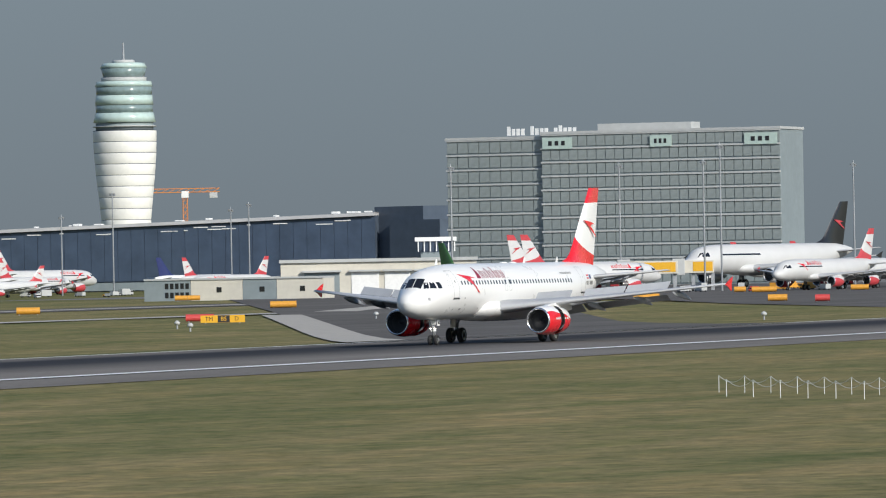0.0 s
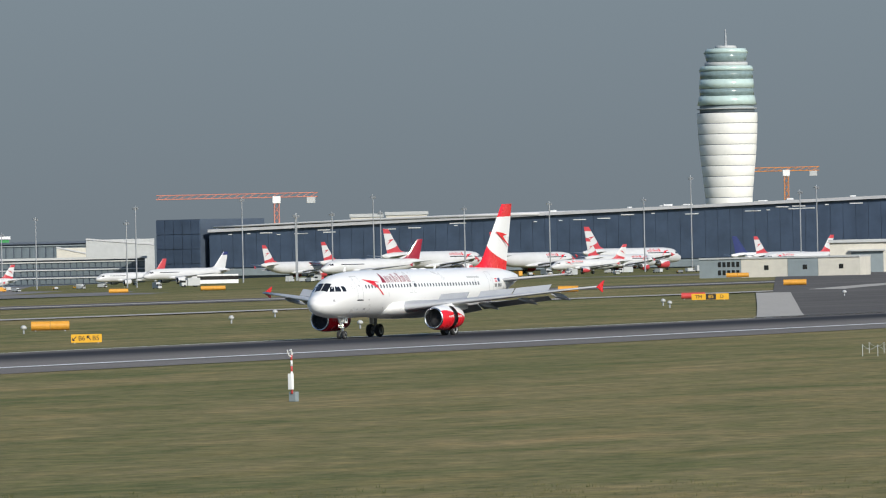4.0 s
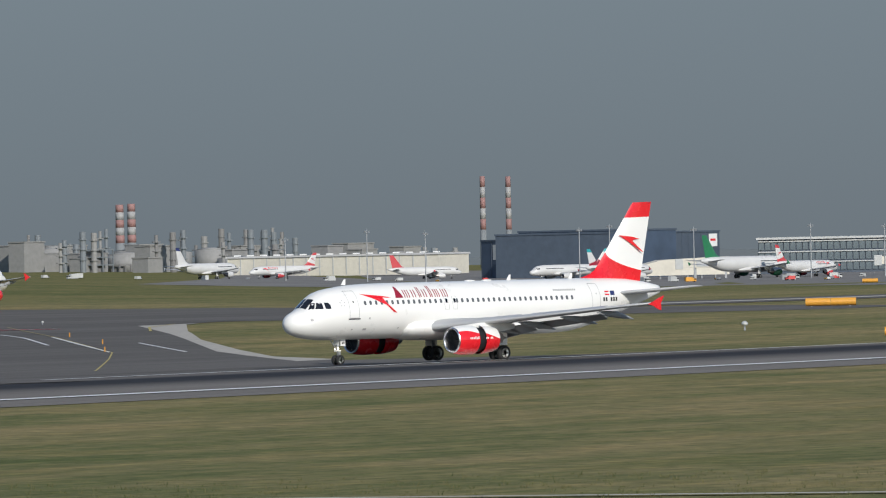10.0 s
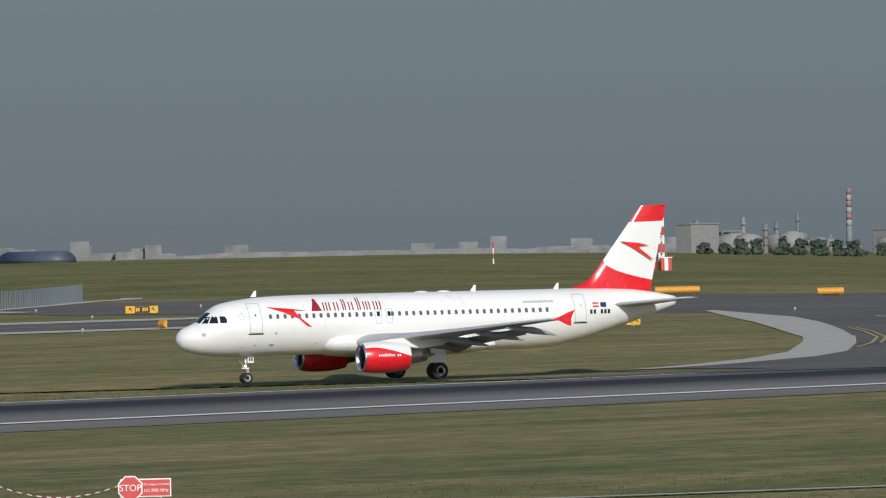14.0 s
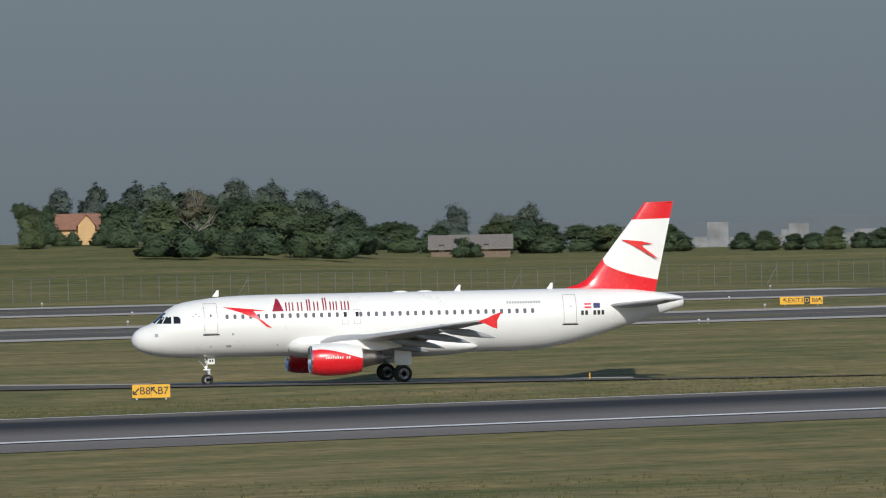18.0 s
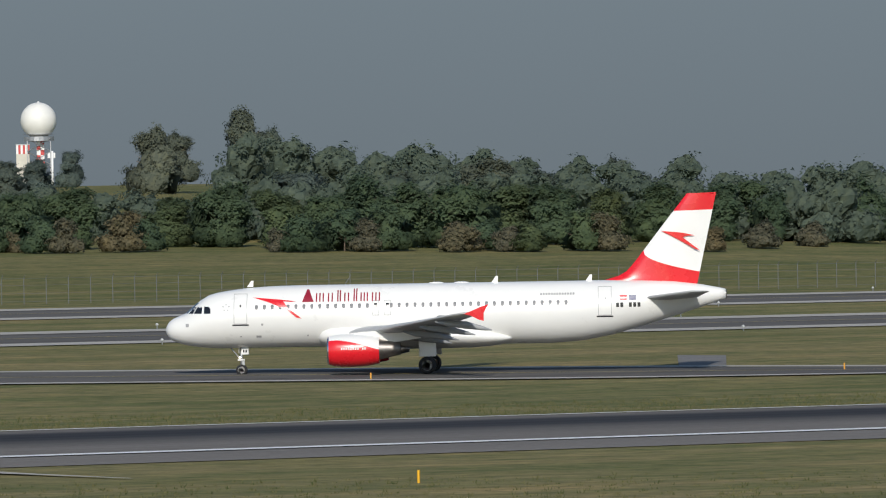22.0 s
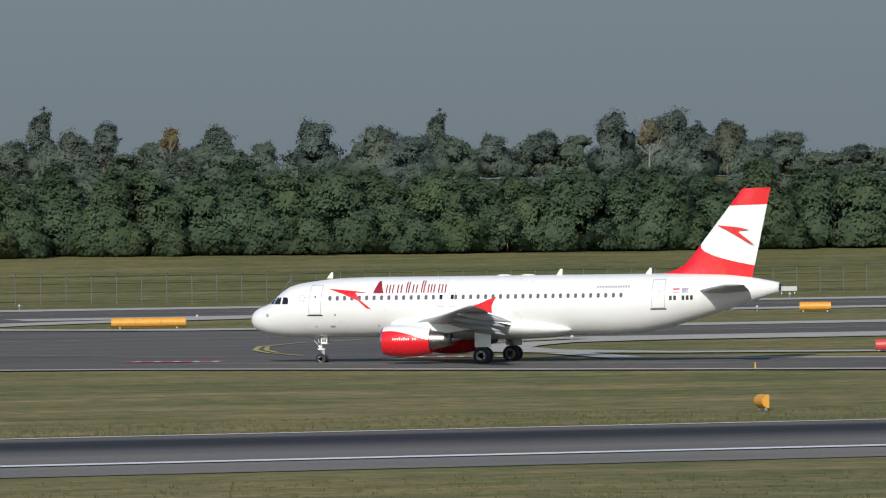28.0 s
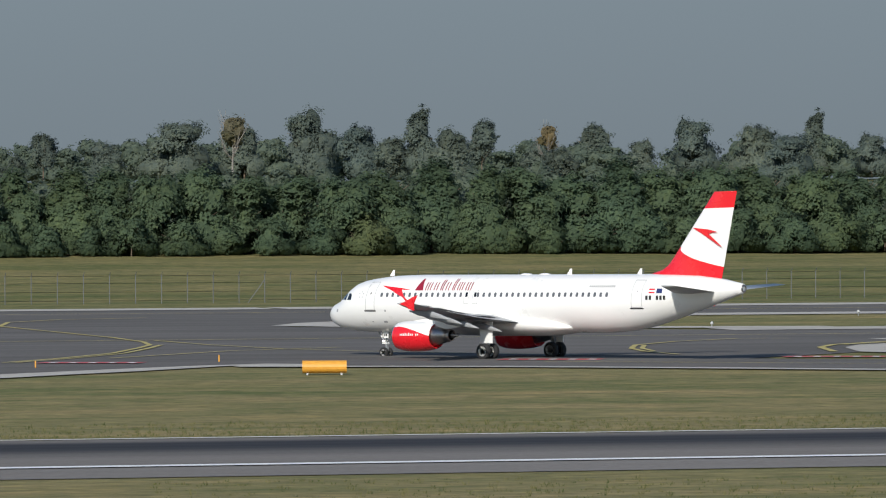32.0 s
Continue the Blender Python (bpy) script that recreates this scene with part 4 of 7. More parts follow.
    sheet("apron", [(1180, 520), (1500, 590), (1500, 900), (1250, 980), (1900, 1450), (2700, 2050), (3300, 1500), (2800, 700), (1800, 520)], 0.04, TAXI_LIGHT, "broad grey concrete apron in front of the terminals", "apron")
    # pale islands
    sheet("island", [(155, 566), (160, 575), (168, 583), (180, 589), (200, 596), (200, 590), (182, 582), (170, 575), (164, 569), (164, 563), (172, 556), (200, 548), (200, 543), (176, 548), (160, 559)], 0.085, CONCRETE, "pale concrete rim of a grass island", "island")
    sheet("island", [(171, 461), (175, 475), (179, 483), (187, 491), (194, 496), (220, 496), (220, 489), (197, 489), (188, 486), (182, 478), (179, 472), (178, 463), (182, 452), (204, 437), (203, 433), (180, 446), (173, 454)], 0.085, CONCRETE, "pale concrete rim of a grass island", "island")
    # painted lines
    lines = [([(105, 454), (111, 464), (119, 479), (125, 495), (128.5, 505), (131, 517), (132, 531), (132, 551), (132, 572), (136, 586), (143, 595), (152, 599)], .22),
             ([(105.6, 453.4), (111.6, 463.4), (119.8, 478.5), (125.8, 494.5), (129.4, 505)], .2), ([(133, 521), (133, 504), (134.5, 488), (138, 478), (150, 458)], .2), ([(115, 464), (129, 483), (140, 491)], .2),
             ([(182, 507), (178, 508), (170, 500), (163, 489), (159, 478), (157, 469), (156, 458)], .22), ([(163.6, 488.6), (159.8, 477.8), (157.8, 469)], .2), ([(194, 499), (186, 494), (177.6, 484.4), (173.4, 476), (169.4, 462)], .3), ([(193, 498), (186.4, 493), (178, 483.8)], .3),
             ([(-300, 521), (560, 523)], .25), ([(-300, 617), (560, 617)], .25)]
    lines += [([(494, 411), (479, 396.5), (459, 378.5), (440, 363.5), (426, 353.5)], .13), ([(494, 410), (479, 395.5), (459, 377.5), (440, 362.5)], .13), ([(590, 481), (521, 418), (487, 387), (466, 368), (444, 351), (403, 320)], .07), ([(612, 474), (588, 459), (560, 437)], .15)]
    for pts, w in lines:
        sheet("guide_line", ribbon(pts, w), 0.1, YELLOW_LINE, "worn yellow guide line on the asphalt", "taxiway marking")
    strip("guide_line", way[2:], .2, 0.105, YELLOW_LINE, "worn yellow guide line on the asphalt", "taxiway marking")
    for pts in ([(554, 457), (539, 440), (526, 427), (493, 397)], [(526, 423), (467, 369)], [(503, 394), (469, 362)]):
        sheet("stroke_line", ribbon(pts, .16), 0.1, WHITE_LINE, "worn white line on the asphalt", "taxiway marking")
    for x, y in ((106.5, 451), (138.5, 446.5), (159.5, 446), (571, 466)):
        sheet("marking_field", [(x, y), (x + 6.5, y - 3.2), (x + 8, y - .4), (x + 1.5, y + 2.8)], 0.1, RED_LINE, "red painted field with white strokes on the asphalt", "taxiway marking")
        for i in range(5):
            px, py = x + .9 + i * 1.25, y - .1 - i * .62
            sheet("marking_stroke", [(px, py), (px + .45, py - .2), (px + 1.3, py + 1.6), (px + .85, py + 1.8)], 0.112, WHITE_LINE, "white painted stroke on the red field", "taxiway marking")
    sheet("concrete_slab", [(250, 416.5), (252, 413), (238, 390), (236, 393)], 0.06, TAXI_LIGHT, "pale worn slab in the grass", "slab")
    sheet("service_strip", [(102.6, 228.2), (106, 229.6), (105, 226.5), (104.7, 219.5), (104.8, 212), (104.6, 212), (104.2, 218), (103.8, 224)], 0.06, CONCRETE, "narrow pale concrete strip in the grass", "strip")
    sheet("service_strip", ribbon([(152, 145.5), (160, 141.5), (168, 138), (172, 130), (175, 121.6), (179, 110)], .4), 0.06, CONCRETE, "narrow pale concrete strip in the grass", "strip")


pavement()


# ---------------------------------------------------------------- sky and distance
def distance():
    m, n, l, b = nodes_of("hazy sky")
    tc, sep = n.new("ShaderNodeTexCoord"), n.new("ShaderNodeSeparateXYZ")
    l.new(tc.outputs["Object"], sep.inputs[0])
    mr = n.new("ShaderNodeMapRange")
    mr.inputs[1].default_value, mr.inputs[2].default_value = 0, 260
    l.new(sep.outputs[2], mr.inputs[0])
    c = ramp(n, l, mr.outputs[0], [(0.0, (0.138, 0.165, 0.188)), (0.35, (0.150, 0.184, 0.210)), (1.0, (0.172, 0.215, 0.248))])
    em, out = n.new("ShaderNodeEmission"), n["Material Output"]
    l.new(c, em.inputs[0])
    em.inputs[1].default_value = 1.0
    l.new(em.outputs[0], out.inputs[0])
    s = Soup()
    s.rings([[(4930 * math.cos(radians(a)), 4930 * math.sin(radians(a)), z) for a in range(0, 111, 5)] for z in (-30, 40, 120, 260, 900)], close=False)
    tagged(new("backdrop", s.mesh("backdrop", m, True)), "plain grey-blue hazy sky behind the horizon", "sky", kind="structure")
    # the hills' blue-grey is aerial haze, set as their base colour
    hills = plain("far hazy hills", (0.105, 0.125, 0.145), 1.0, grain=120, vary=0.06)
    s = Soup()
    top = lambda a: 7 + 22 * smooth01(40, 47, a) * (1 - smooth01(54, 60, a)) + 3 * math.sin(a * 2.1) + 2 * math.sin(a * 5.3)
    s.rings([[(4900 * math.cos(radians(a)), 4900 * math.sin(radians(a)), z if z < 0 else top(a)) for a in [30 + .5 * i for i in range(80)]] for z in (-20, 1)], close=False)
    tagged(new("hills", s.mesh("hills", hills, True)), "low hills far behind the city, painted in blue-grey haze", "hills", kind="structure")


distance()


# ---------------------------------------------------------------- trees and scrub
def leaf_cloud(rng, blobs, lobes, count, size, middle):
    """A knobbly inner mass for each lobe, and leaf sprays all over it and its clumps."""
    v, f = [], []
    for cx, cy, cz, rx, rz in lobes:
        o, ph = len(v), [rng.uniform(0, 6.3) for _ in range(4)]
        nu, nv = 14, 9
        for a in range(nv + 1):
            b = math.pi * a / nv
            for k in range(nu):
                t = 2 * math.pi * k / nu
                w = .75 + .09 * math.sin(3 * t + ph[0] + 2 * b) + .08 * math.sin(5 * t - 3 * b + ph[1]) + .06 * math.sin(4 * b + ph[2] + t)
                v.append((cx + rx * w * math.sin(b) * math.cos(t), cy + rx * w * math.sin(b) * math.sin(t), max(.05, cz - rz * w * math.cos(b))))
        f += [(o + a * nu + k, o + a * nu + (k + 1) % nu, o + (a + 1) * nu + (k + 1) % nu, o + (a + 1) * nu + k) for a in range(nv) for k in range(nu)]
    weights = [r * r for _, r, _ in blobs]
    shares = [rx * rz for _, _, _, rx, rz in lobes]
    for k in range(count):
        if k % 5 < 3:
            (c, r, flat) = rng.choices(blobs, weights)[0]
            d = Vector((rng.gauss(0, 1), rng.gauss(0, 1), rng.gauss(.2, 1))).normalized()
            p = Vector(c) + Vector((d.x, d.y, d.z * flat)) * r * (0.3 + 1.1 * rng.random())
        else:
            (cx, cy, cz, rx, rz) = rng.choices(lobes, shares)[0]
            d = Vector((rng.gauss(0, 1), rng.gauss(0, 1), rng.gauss(.1, 1))).normalized()
            p = Vector((cx, cy, cz)) + Vector((d.x * rx, d.y * rx, d.z * rz)) * rng.uniform(.72, 1.0)
        s = size * rng.uniform(.6, 1.35)
        if p.z < .15:
            p.z = .15 + rng.random() * .5
        out = (p - middle).normalized()
        nrm = (d * .5 + out * .8 + Vector((rng.uniform(-.38, .38), rng.uniform(-.38, .38), rng.uniform(-.2, .5)))).normalized()
        q = nrm.to_track_quat("Z", "Y") @ Euler((0, 0, rng.uniform(0, 6.3))).to_quaternion()
        o = len(v)
        v += [tuple(p + q @ Vector(k_)) for k_ in ((-s, -.45 * s, 0), (s, -.2 * s, -.1 * s), (-.1 * s, .8 * s, .12 * s))]
        f.append((o, o + 1, o + 2))
    return v, f


def crown_clumps(rng, height, width, low, lobes, clumps):
    """Rounded lobes of unequal size, and the small clumps all over them."""
    z0 = height * low
    span = height - z0
    tops = [(0.0, 0.0, z0 + span * .6, width * .3, span * .36)]
    for k in range(lobes + (3 if low < .05 else 0)):
        a = k * 2.4 + rng.uniform(-.6, .6)
        side = k >= lobes
        rx = width * (rng.uniform(.24, .32) if side else rng.uniform(.13, .26))
        rz = span * (.26 if side else rng.uniform(.13, .24))
        zc = z0 + (rz * .8 if side else span * rng.uniform(.34, .9))
        off = width * rng.uniform(.14, .36) * (1 if zc < z0 + span * .65 else .6)
        tops.append((math.cos(a) * off, math.sin(a) * off, min(zc, height - rz * .6), rx, rz))
    out = []
    for i in range(clumps):
        cx, cy, cz, rx, rz = tops[i % len(tops)]
        d = Vector((rng.gauss(0, 1), rng.gauss(0, 1), rng.gauss(.25, 1))).normalized()
        cr = width * rng.uniform(.04, .1)
        k = rng.uniform(.88, 1.12)
        out.append(((cx + d.x * rx * k, cy + d.y * rx * k, max(cr * .5, cz + d.z * rz * k)), cr, rng.uniform(.5, .85)))
    return out, tops


def tree(name, seed, height, width, low, leaves, count, label, category="tree", bare=False, lobes=3, size=.3):
    rng = random.Random(seed)
    t = thing(name, Matrix(), label, category)
    s = Soup()
    th = height * .62
    pts = [Vector((rng.uniform(-.2, .2) * i, rng.uniform(-.2, .2) * i, th * i / 3)) for i in range(4)]
    for i in range(3):
        s.tube(pts[i], pts[i + 1], height * .018 * (1 - i * .25), height * .018 * (.75 - i * .25), 7)
    for k in range(10 if bare else 7):
        a = k * 2.4 + rng.random()
        z = height * rng.uniform(.24, .6)
        p0 = Vector((pts[1].x, pts[1].y, z))
        p1 = p0 + Vector((math.cos(a) * width * .34, math.sin(a) * width * .34, height * rng.uniform(.12, .3)))
        s.tube(p0, p1, height * .008, height * .003, 5)
        if bare:
            for j in range(4):
                s.tube(p0.lerp(p1, .5 + .12 * j), p1 + Vector((rng.uniform(-1, 1), rng.uniform(-1, 1), rng.uniform(.8, 2.4))), height * .004, .015, 4)
    part("trunk", s.mesh("trunk", PALE_BARK if bare else BARK), t, "bare pale limbs" if bare else "grey-brown trunk and limbs")
    blobs, tops = crown_clumps(rng, height, width, low, lobes, 190)
    v, f = leaf_cloud(rng, blobs, tops, count if not bare else count // 3, size, Vector((0, 0, height * .35)))
    part("crown", mesh_of("crown", v, f, leaves), t, "uneven leafy crown")
    return t


def woods():
    rng = random.Random(11)
    dense = "dense dark green tree in the hedge, leaves to the ground"
    rise = "tall tree on the rise behind the hedge, leaves greyed for haze"
    hedge = [tree("tree", 20 + i, h, w, .0, LEAVES, 8600, dense, lobes=n + 5, size=.27) for i, (h, w, n) in enumerate(((10.6, 10, 4), (9.8, 9, 3), (11, 9.5, 3), (10.2, 11, 5)))]
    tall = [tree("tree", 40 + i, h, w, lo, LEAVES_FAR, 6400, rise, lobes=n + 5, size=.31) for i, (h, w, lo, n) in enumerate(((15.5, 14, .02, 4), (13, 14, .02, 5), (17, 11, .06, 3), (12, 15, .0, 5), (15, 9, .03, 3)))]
    scrub = [tree("shrub", 60 + i, h, w, 0.0, LEAVES_DRY, 1900, "straw-coloured scrub at the foot of the trees", "shrub", size=.23) for i, (h, w) in enumerate(((4.2, 6), (3.2, 5.5), (5.0, 6)))]
    low = [tree("shrub", 70 + i, h, w, 0.0, LEAVES, 2400, "low dark green shrub along the foot of the hedge", "shrub", size=.24) for i, (h, w) in enumerate(((5.5, 7), (4.2, 6.5)))]
    rust = [tree("shrub", 76, 4.4, 3.6, 0.0, LEAVES_RUST, 700, "rust-brown withered shrub in front of the hedge", "shrub", size=.22)]
    bare = [tree("tree", 80 + i, h, w, .35, LEAVES_DRY, 700, "half-bare pale tree among the woods", "tree", True) for i, (h, w) in enumerate(((13, 8), (10, 7)))]
    groups = {"hedge": (hedge, "trees of the dark hedge"), "tall": (tall, "trees on the rise"), "scrub": (scrub, "scrub along the field edge"),
              "low": (low, "shrubs along the hedge foot"), "bare": (bare, "half-bare trees"), "rust": (rust, "withered shrubs")}
    used = set()

    def put(kind, az, d, size, wide=1.0):
        protos, group = groups[kind]
        src = protos[rng.randrange(len(protos))]
        m = Matrix.Translation(spot(az, d, -.05)) @ Euler((0, 0, rng.uniform(0, 6.28))).to_matrix().to_4x4()
        if src.name in used:
            ob = copy_thing(src, m)
        else:
            used.add(src.name)
            ob = src
            ob.matrix_world = m
        ob.scale = (size * wide * rng.uniform(.92, 1.12), size * wide * rng.uniform(.92, 1.12), size)
        tagged(ob, group=group)

    far_v, far_f = [], []

    def joined(az, d, height, width, count, size):
        """A tree too deep in the wood to be told apart."""
        p = spot(az, d)
        blobs, tops = crown_clumps(rng, height, width, .0, 3, 60)
        v, f = leaf_cloud(rng, blobs, tops, count, size, Vector((0, 0, height * .35)))
        o = len(far_v)
        far_v.extend([(x + p.x, y + p.y, z + p.z) for x, y, z in v])
        far_f.extend([tuple(i + o for i in q) for q in f])

    # the dense hedge: an even wall of two rows
    a = 65.95
    while a < 80.6:
        near = 880 / max(.97, math.sin(radians(a)) / .93)
        put("hedge", a, near + rng.uniform(-4, 4), rng.uniform(.93, 1.06))
        put("low", a + .17, near - 5 + rng.uniform(-2, 2), rng.uniform(.8, 1.2))
        joined(a + .2, near + 12, rng.uniform(9.4, 11.2), 10, 1500, .3)
        a += rng.uniform(.34, .46)
    for az in (76.0, 75.1, 70.2):
        put("rust", az, 868, rng.uniform(.8, 1.1))
    # tall trees on the rise, with gaps
    a = 64.8
    while a < 81:
        k = .5 if a < 66.9 else 1.0
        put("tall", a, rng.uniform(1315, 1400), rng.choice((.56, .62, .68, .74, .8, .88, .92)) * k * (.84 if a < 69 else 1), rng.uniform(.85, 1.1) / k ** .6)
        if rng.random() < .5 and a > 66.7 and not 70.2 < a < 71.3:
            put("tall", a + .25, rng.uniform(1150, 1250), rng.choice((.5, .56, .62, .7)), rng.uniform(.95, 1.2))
        joined(a + .1, rng.uniform(1370, 1420), rng.uniform(6, 10) * (.4 + .6 * k), 13, 1300, .34)
        if not 70.2 < a < 71.2:
            joined(a + .35, rng.uniform(1345, 1400), rng.uniform(5, 9) * (.4 + .6 * k), 13, 1300, .34)
        a += rng.uniform(.42, .62)
    for az, d in ((72.3, 1300), (75.0, 1275), (68.2, 1290)):
        put("bare", az, d, rng.uniform(.8, 1.1))
    # mixed wood between the hedge and the farm
    a = 57.0
    while a < 65.9:
        k = smooth01(56.5, 61, a)
        back = 42 * (1 - smooth01(57.6, 59, a))
        if not 63.65 < a < 64.1:
            put("hedge", a, rng.uniform(960, 1000) + back, rng.uniform(.7, .92), 1.25)
        if rng.random() < .75 and a < 62.3:
            put("tall", a + .15, rng.uniform(1060, 1130), rng.uniform(.58, .7) * (.9 + .1 * k), 1.4)
        if rng.random() < .75:
            put("scrub", a, rng.uniform(938, 954) + back, rng.uniform(.8, 1.2))
        if rng.random() < .5:
            put("low", a + .2, rng.uniform(938, 954) + back, rng.uniform(.8, 1.2))
        joined(a + .2, rng.uniform(1010, 1050), rng.uniform(9.6, 11) if a < 62.3 else rng.uniform(7, 8.5), 13, 1400, .34)
        if a < 62.8:
            joined(a + .3, rng.uniform(1140, 1180), rng.uniform(10.4, 11.8), 14, 1200, .36)
        a += rng.uniform(.36, .5)
    for a, d, sz, w in ((62.7, 1230, .95, .75), (62.52, 1240, .85, .7), (63.47, 1210, .76, 1.05), (64.2, 1260, .54, .72), (59.5, 1180, .85, .6), (67.3, 1180, .72, .8), (64.5, 1190, .46, 1.1), (64.75, 1170, .48, 1.1), (65.0, 1300, .4, 1.4), (65.25, 1200, .42, 1.4), (65.6, 1230, .42, 1.4), (63.3, 1290, .6, 1.2)):
        put("tall", a, d, sz, w)
    for a, d in ((58.2, 1010), (57.6, 1030), (57.1, 1035), (58.9, 990)):
        put("hedge", a, d, .7)
    # behind the farm
    a = 52.95
    while a < 57.0:
        k = .82 if a < 53.4 else 1.0
        if not 54.82 < a < 55.82:
            put("hedge", a, rng.uniform(1050, 1120), rng.uniform(.72, .9) * k * (.86 if 55.9 < a < 56.5 else 1), 1.25)
            put("low", a + .1, rng.uniform(1040, 1055), rng.uniform(.6, .9), 1.2)
            joined(a + .12, rng.uniform(1130, 1200), rng.uniform(9, 10.6) * k, 11, 1400, .34)
        if a > 53.2 and not 55.8 < a < 56.6:
            put("tall", a, rng.uniform(1250, 1300), rng.uniform(.6, .75))
        a += rng.uniform(.26, .36)
    # low broken hedge towards the open field
    a = 47.55
    while a < 52.75:
        if not (49.7 < a < 50.15 or 51.75 < a < 52.0):
            put("hedge", a, rng.uniform(1180, 1240), (.32 if a < 49.8 else .5) * rng.uniform(.85, 1.15), rng.uniform(1.5, 1.9))
        a += rng.uniform(.15, .24) if a < 49.8 else rng.uniform(.2, .3)
    for a in (51.45, 51.65, 52.05):
        put("tall", a, 1280, .55)
    for a, d, sz in ((54.92, 1130, .75), (55.72, 1130, .75), (55.58, 1170, .6), (55.03, 1180, .55)):
        put("hedge", a, d, sz)
    for a in (55.45, 55.35, 55.12):
        put("low", a, 1150, .55)
    put("bare", 54.3, 1060, .82, 1.35)
    put("low", 52.0, 1120, .6)
    put("low", 51.9, 1118, .5)
    # every kind of tree has its place
    for kind, (protos, group) in groups.items():
        for k, src in enumerate(protos):
            if src.name not in used:
                src.matrix_world = Matrix.Translation(spot(76.5 + k * .8, 1310 if kind in ("tall", "bare") else 872))
                tagged(src, group=group)
    # bushes near the city
    for i in range(11):
        joined(41.0 - i * .17 + rng.uniform(-.05, .05), rng.uniform(2600, 3000), rng.uniform(5, 8), 7.5, 320, .7)
    tagged(new("far_woods", mesh_of("far_woods", far_v, far_f, LEAVES_DEEP)), "trees deep in the woods, leaves greyed for haze", "woods", kind="stuff")


woods()


# ---------------------------------------------------------------- airport buildings
GLASS_BLUE = plain("dark blue glazing", (0.052, 0.076, 0.118), 0.45, grain=6.0, vary=0.25)
GLASS_PANE = plain("grey-green glazing", (0.25, 0.285, 0.285), 0.2, grain=5.0, vary=0.3, coat=0.3)
CAB_GLASS = plain("green-grey cab glazing", (0.20, 0.27, 0.27), 0.15, grain=2.0, vary=0.2, coat=0.3)
PIER_GLASS = plain("grey-blue pier glazing", (0.12, 0.15, 0.165), 0.3, grain=4.0, vary=0.3)
PALE_PANEL = plain("pale grey cladding", (0.44, 0.45, 0.44), 0.5, grain=2.0, vary=0.08, dirt=0.15)
CREAM = plain("cream wall", (0.58, 0.55, 0.47), 0.8, grain=1.5, vary=0.08, dirt=0.2)
GREY_WALL = plain("grey-green wall", (0.22, 0.26, 0.27), 0.7, grain=2.0, vary=0.1, dirt=0.2)
DARK_CLAD = plain("dark slate cladding", (0.066, 0.086, 0.116), 0.45, grain=3.0, vary=0.15)
ROOF_MEMBRANE = plain("pale roof sheeting", (0.5, 0.5, 0.5), 0.5, grain=3.0, vary=0.1, dirt=0.2)
FABRIC = plain("white tensioned fabric", (0.74, 0.73, 0.68), 0.55, grain=1.5, vary=0.05, dirt=0.1)
CRANE_ORANGE = plain("orange crane paint", (0.62, 0.22, 0.05), 0.5, grain=0.5)
CRANE_RED = plain("faded red crane paint", (0.55, 0.2, 0.14), 0.5, grain=0.5)
TILE_RED = plain("weathered roof tiles", (0.26, 0.13, 0.085), 0.85, grain=0.5, vary=0.25, dirt=0.3)
# dark brown stands for the shadow on the barn's wall
BARN_WALL = plain("weathered brick wall", (0.16, 0.12, 0.09), 0.9, grain=0.6, vary=0.2)
OCHRE = plain("ochre plaster", (0.55, 0.36, 0.17), 0.85, grain=1.0, vary=0.1, dirt=0.2)


def facing(a, b):
    """A pose at a with local x towards b and local y away from the viewing mound."""
    a, b = Vector(a), Vector(b)
    d = (b - a)
    return Matrix.Translation(a) @ Matrix.Rotation(math.atan2(d.y, d.x), 4, "Z"), math.hypot(d.x, d.y)


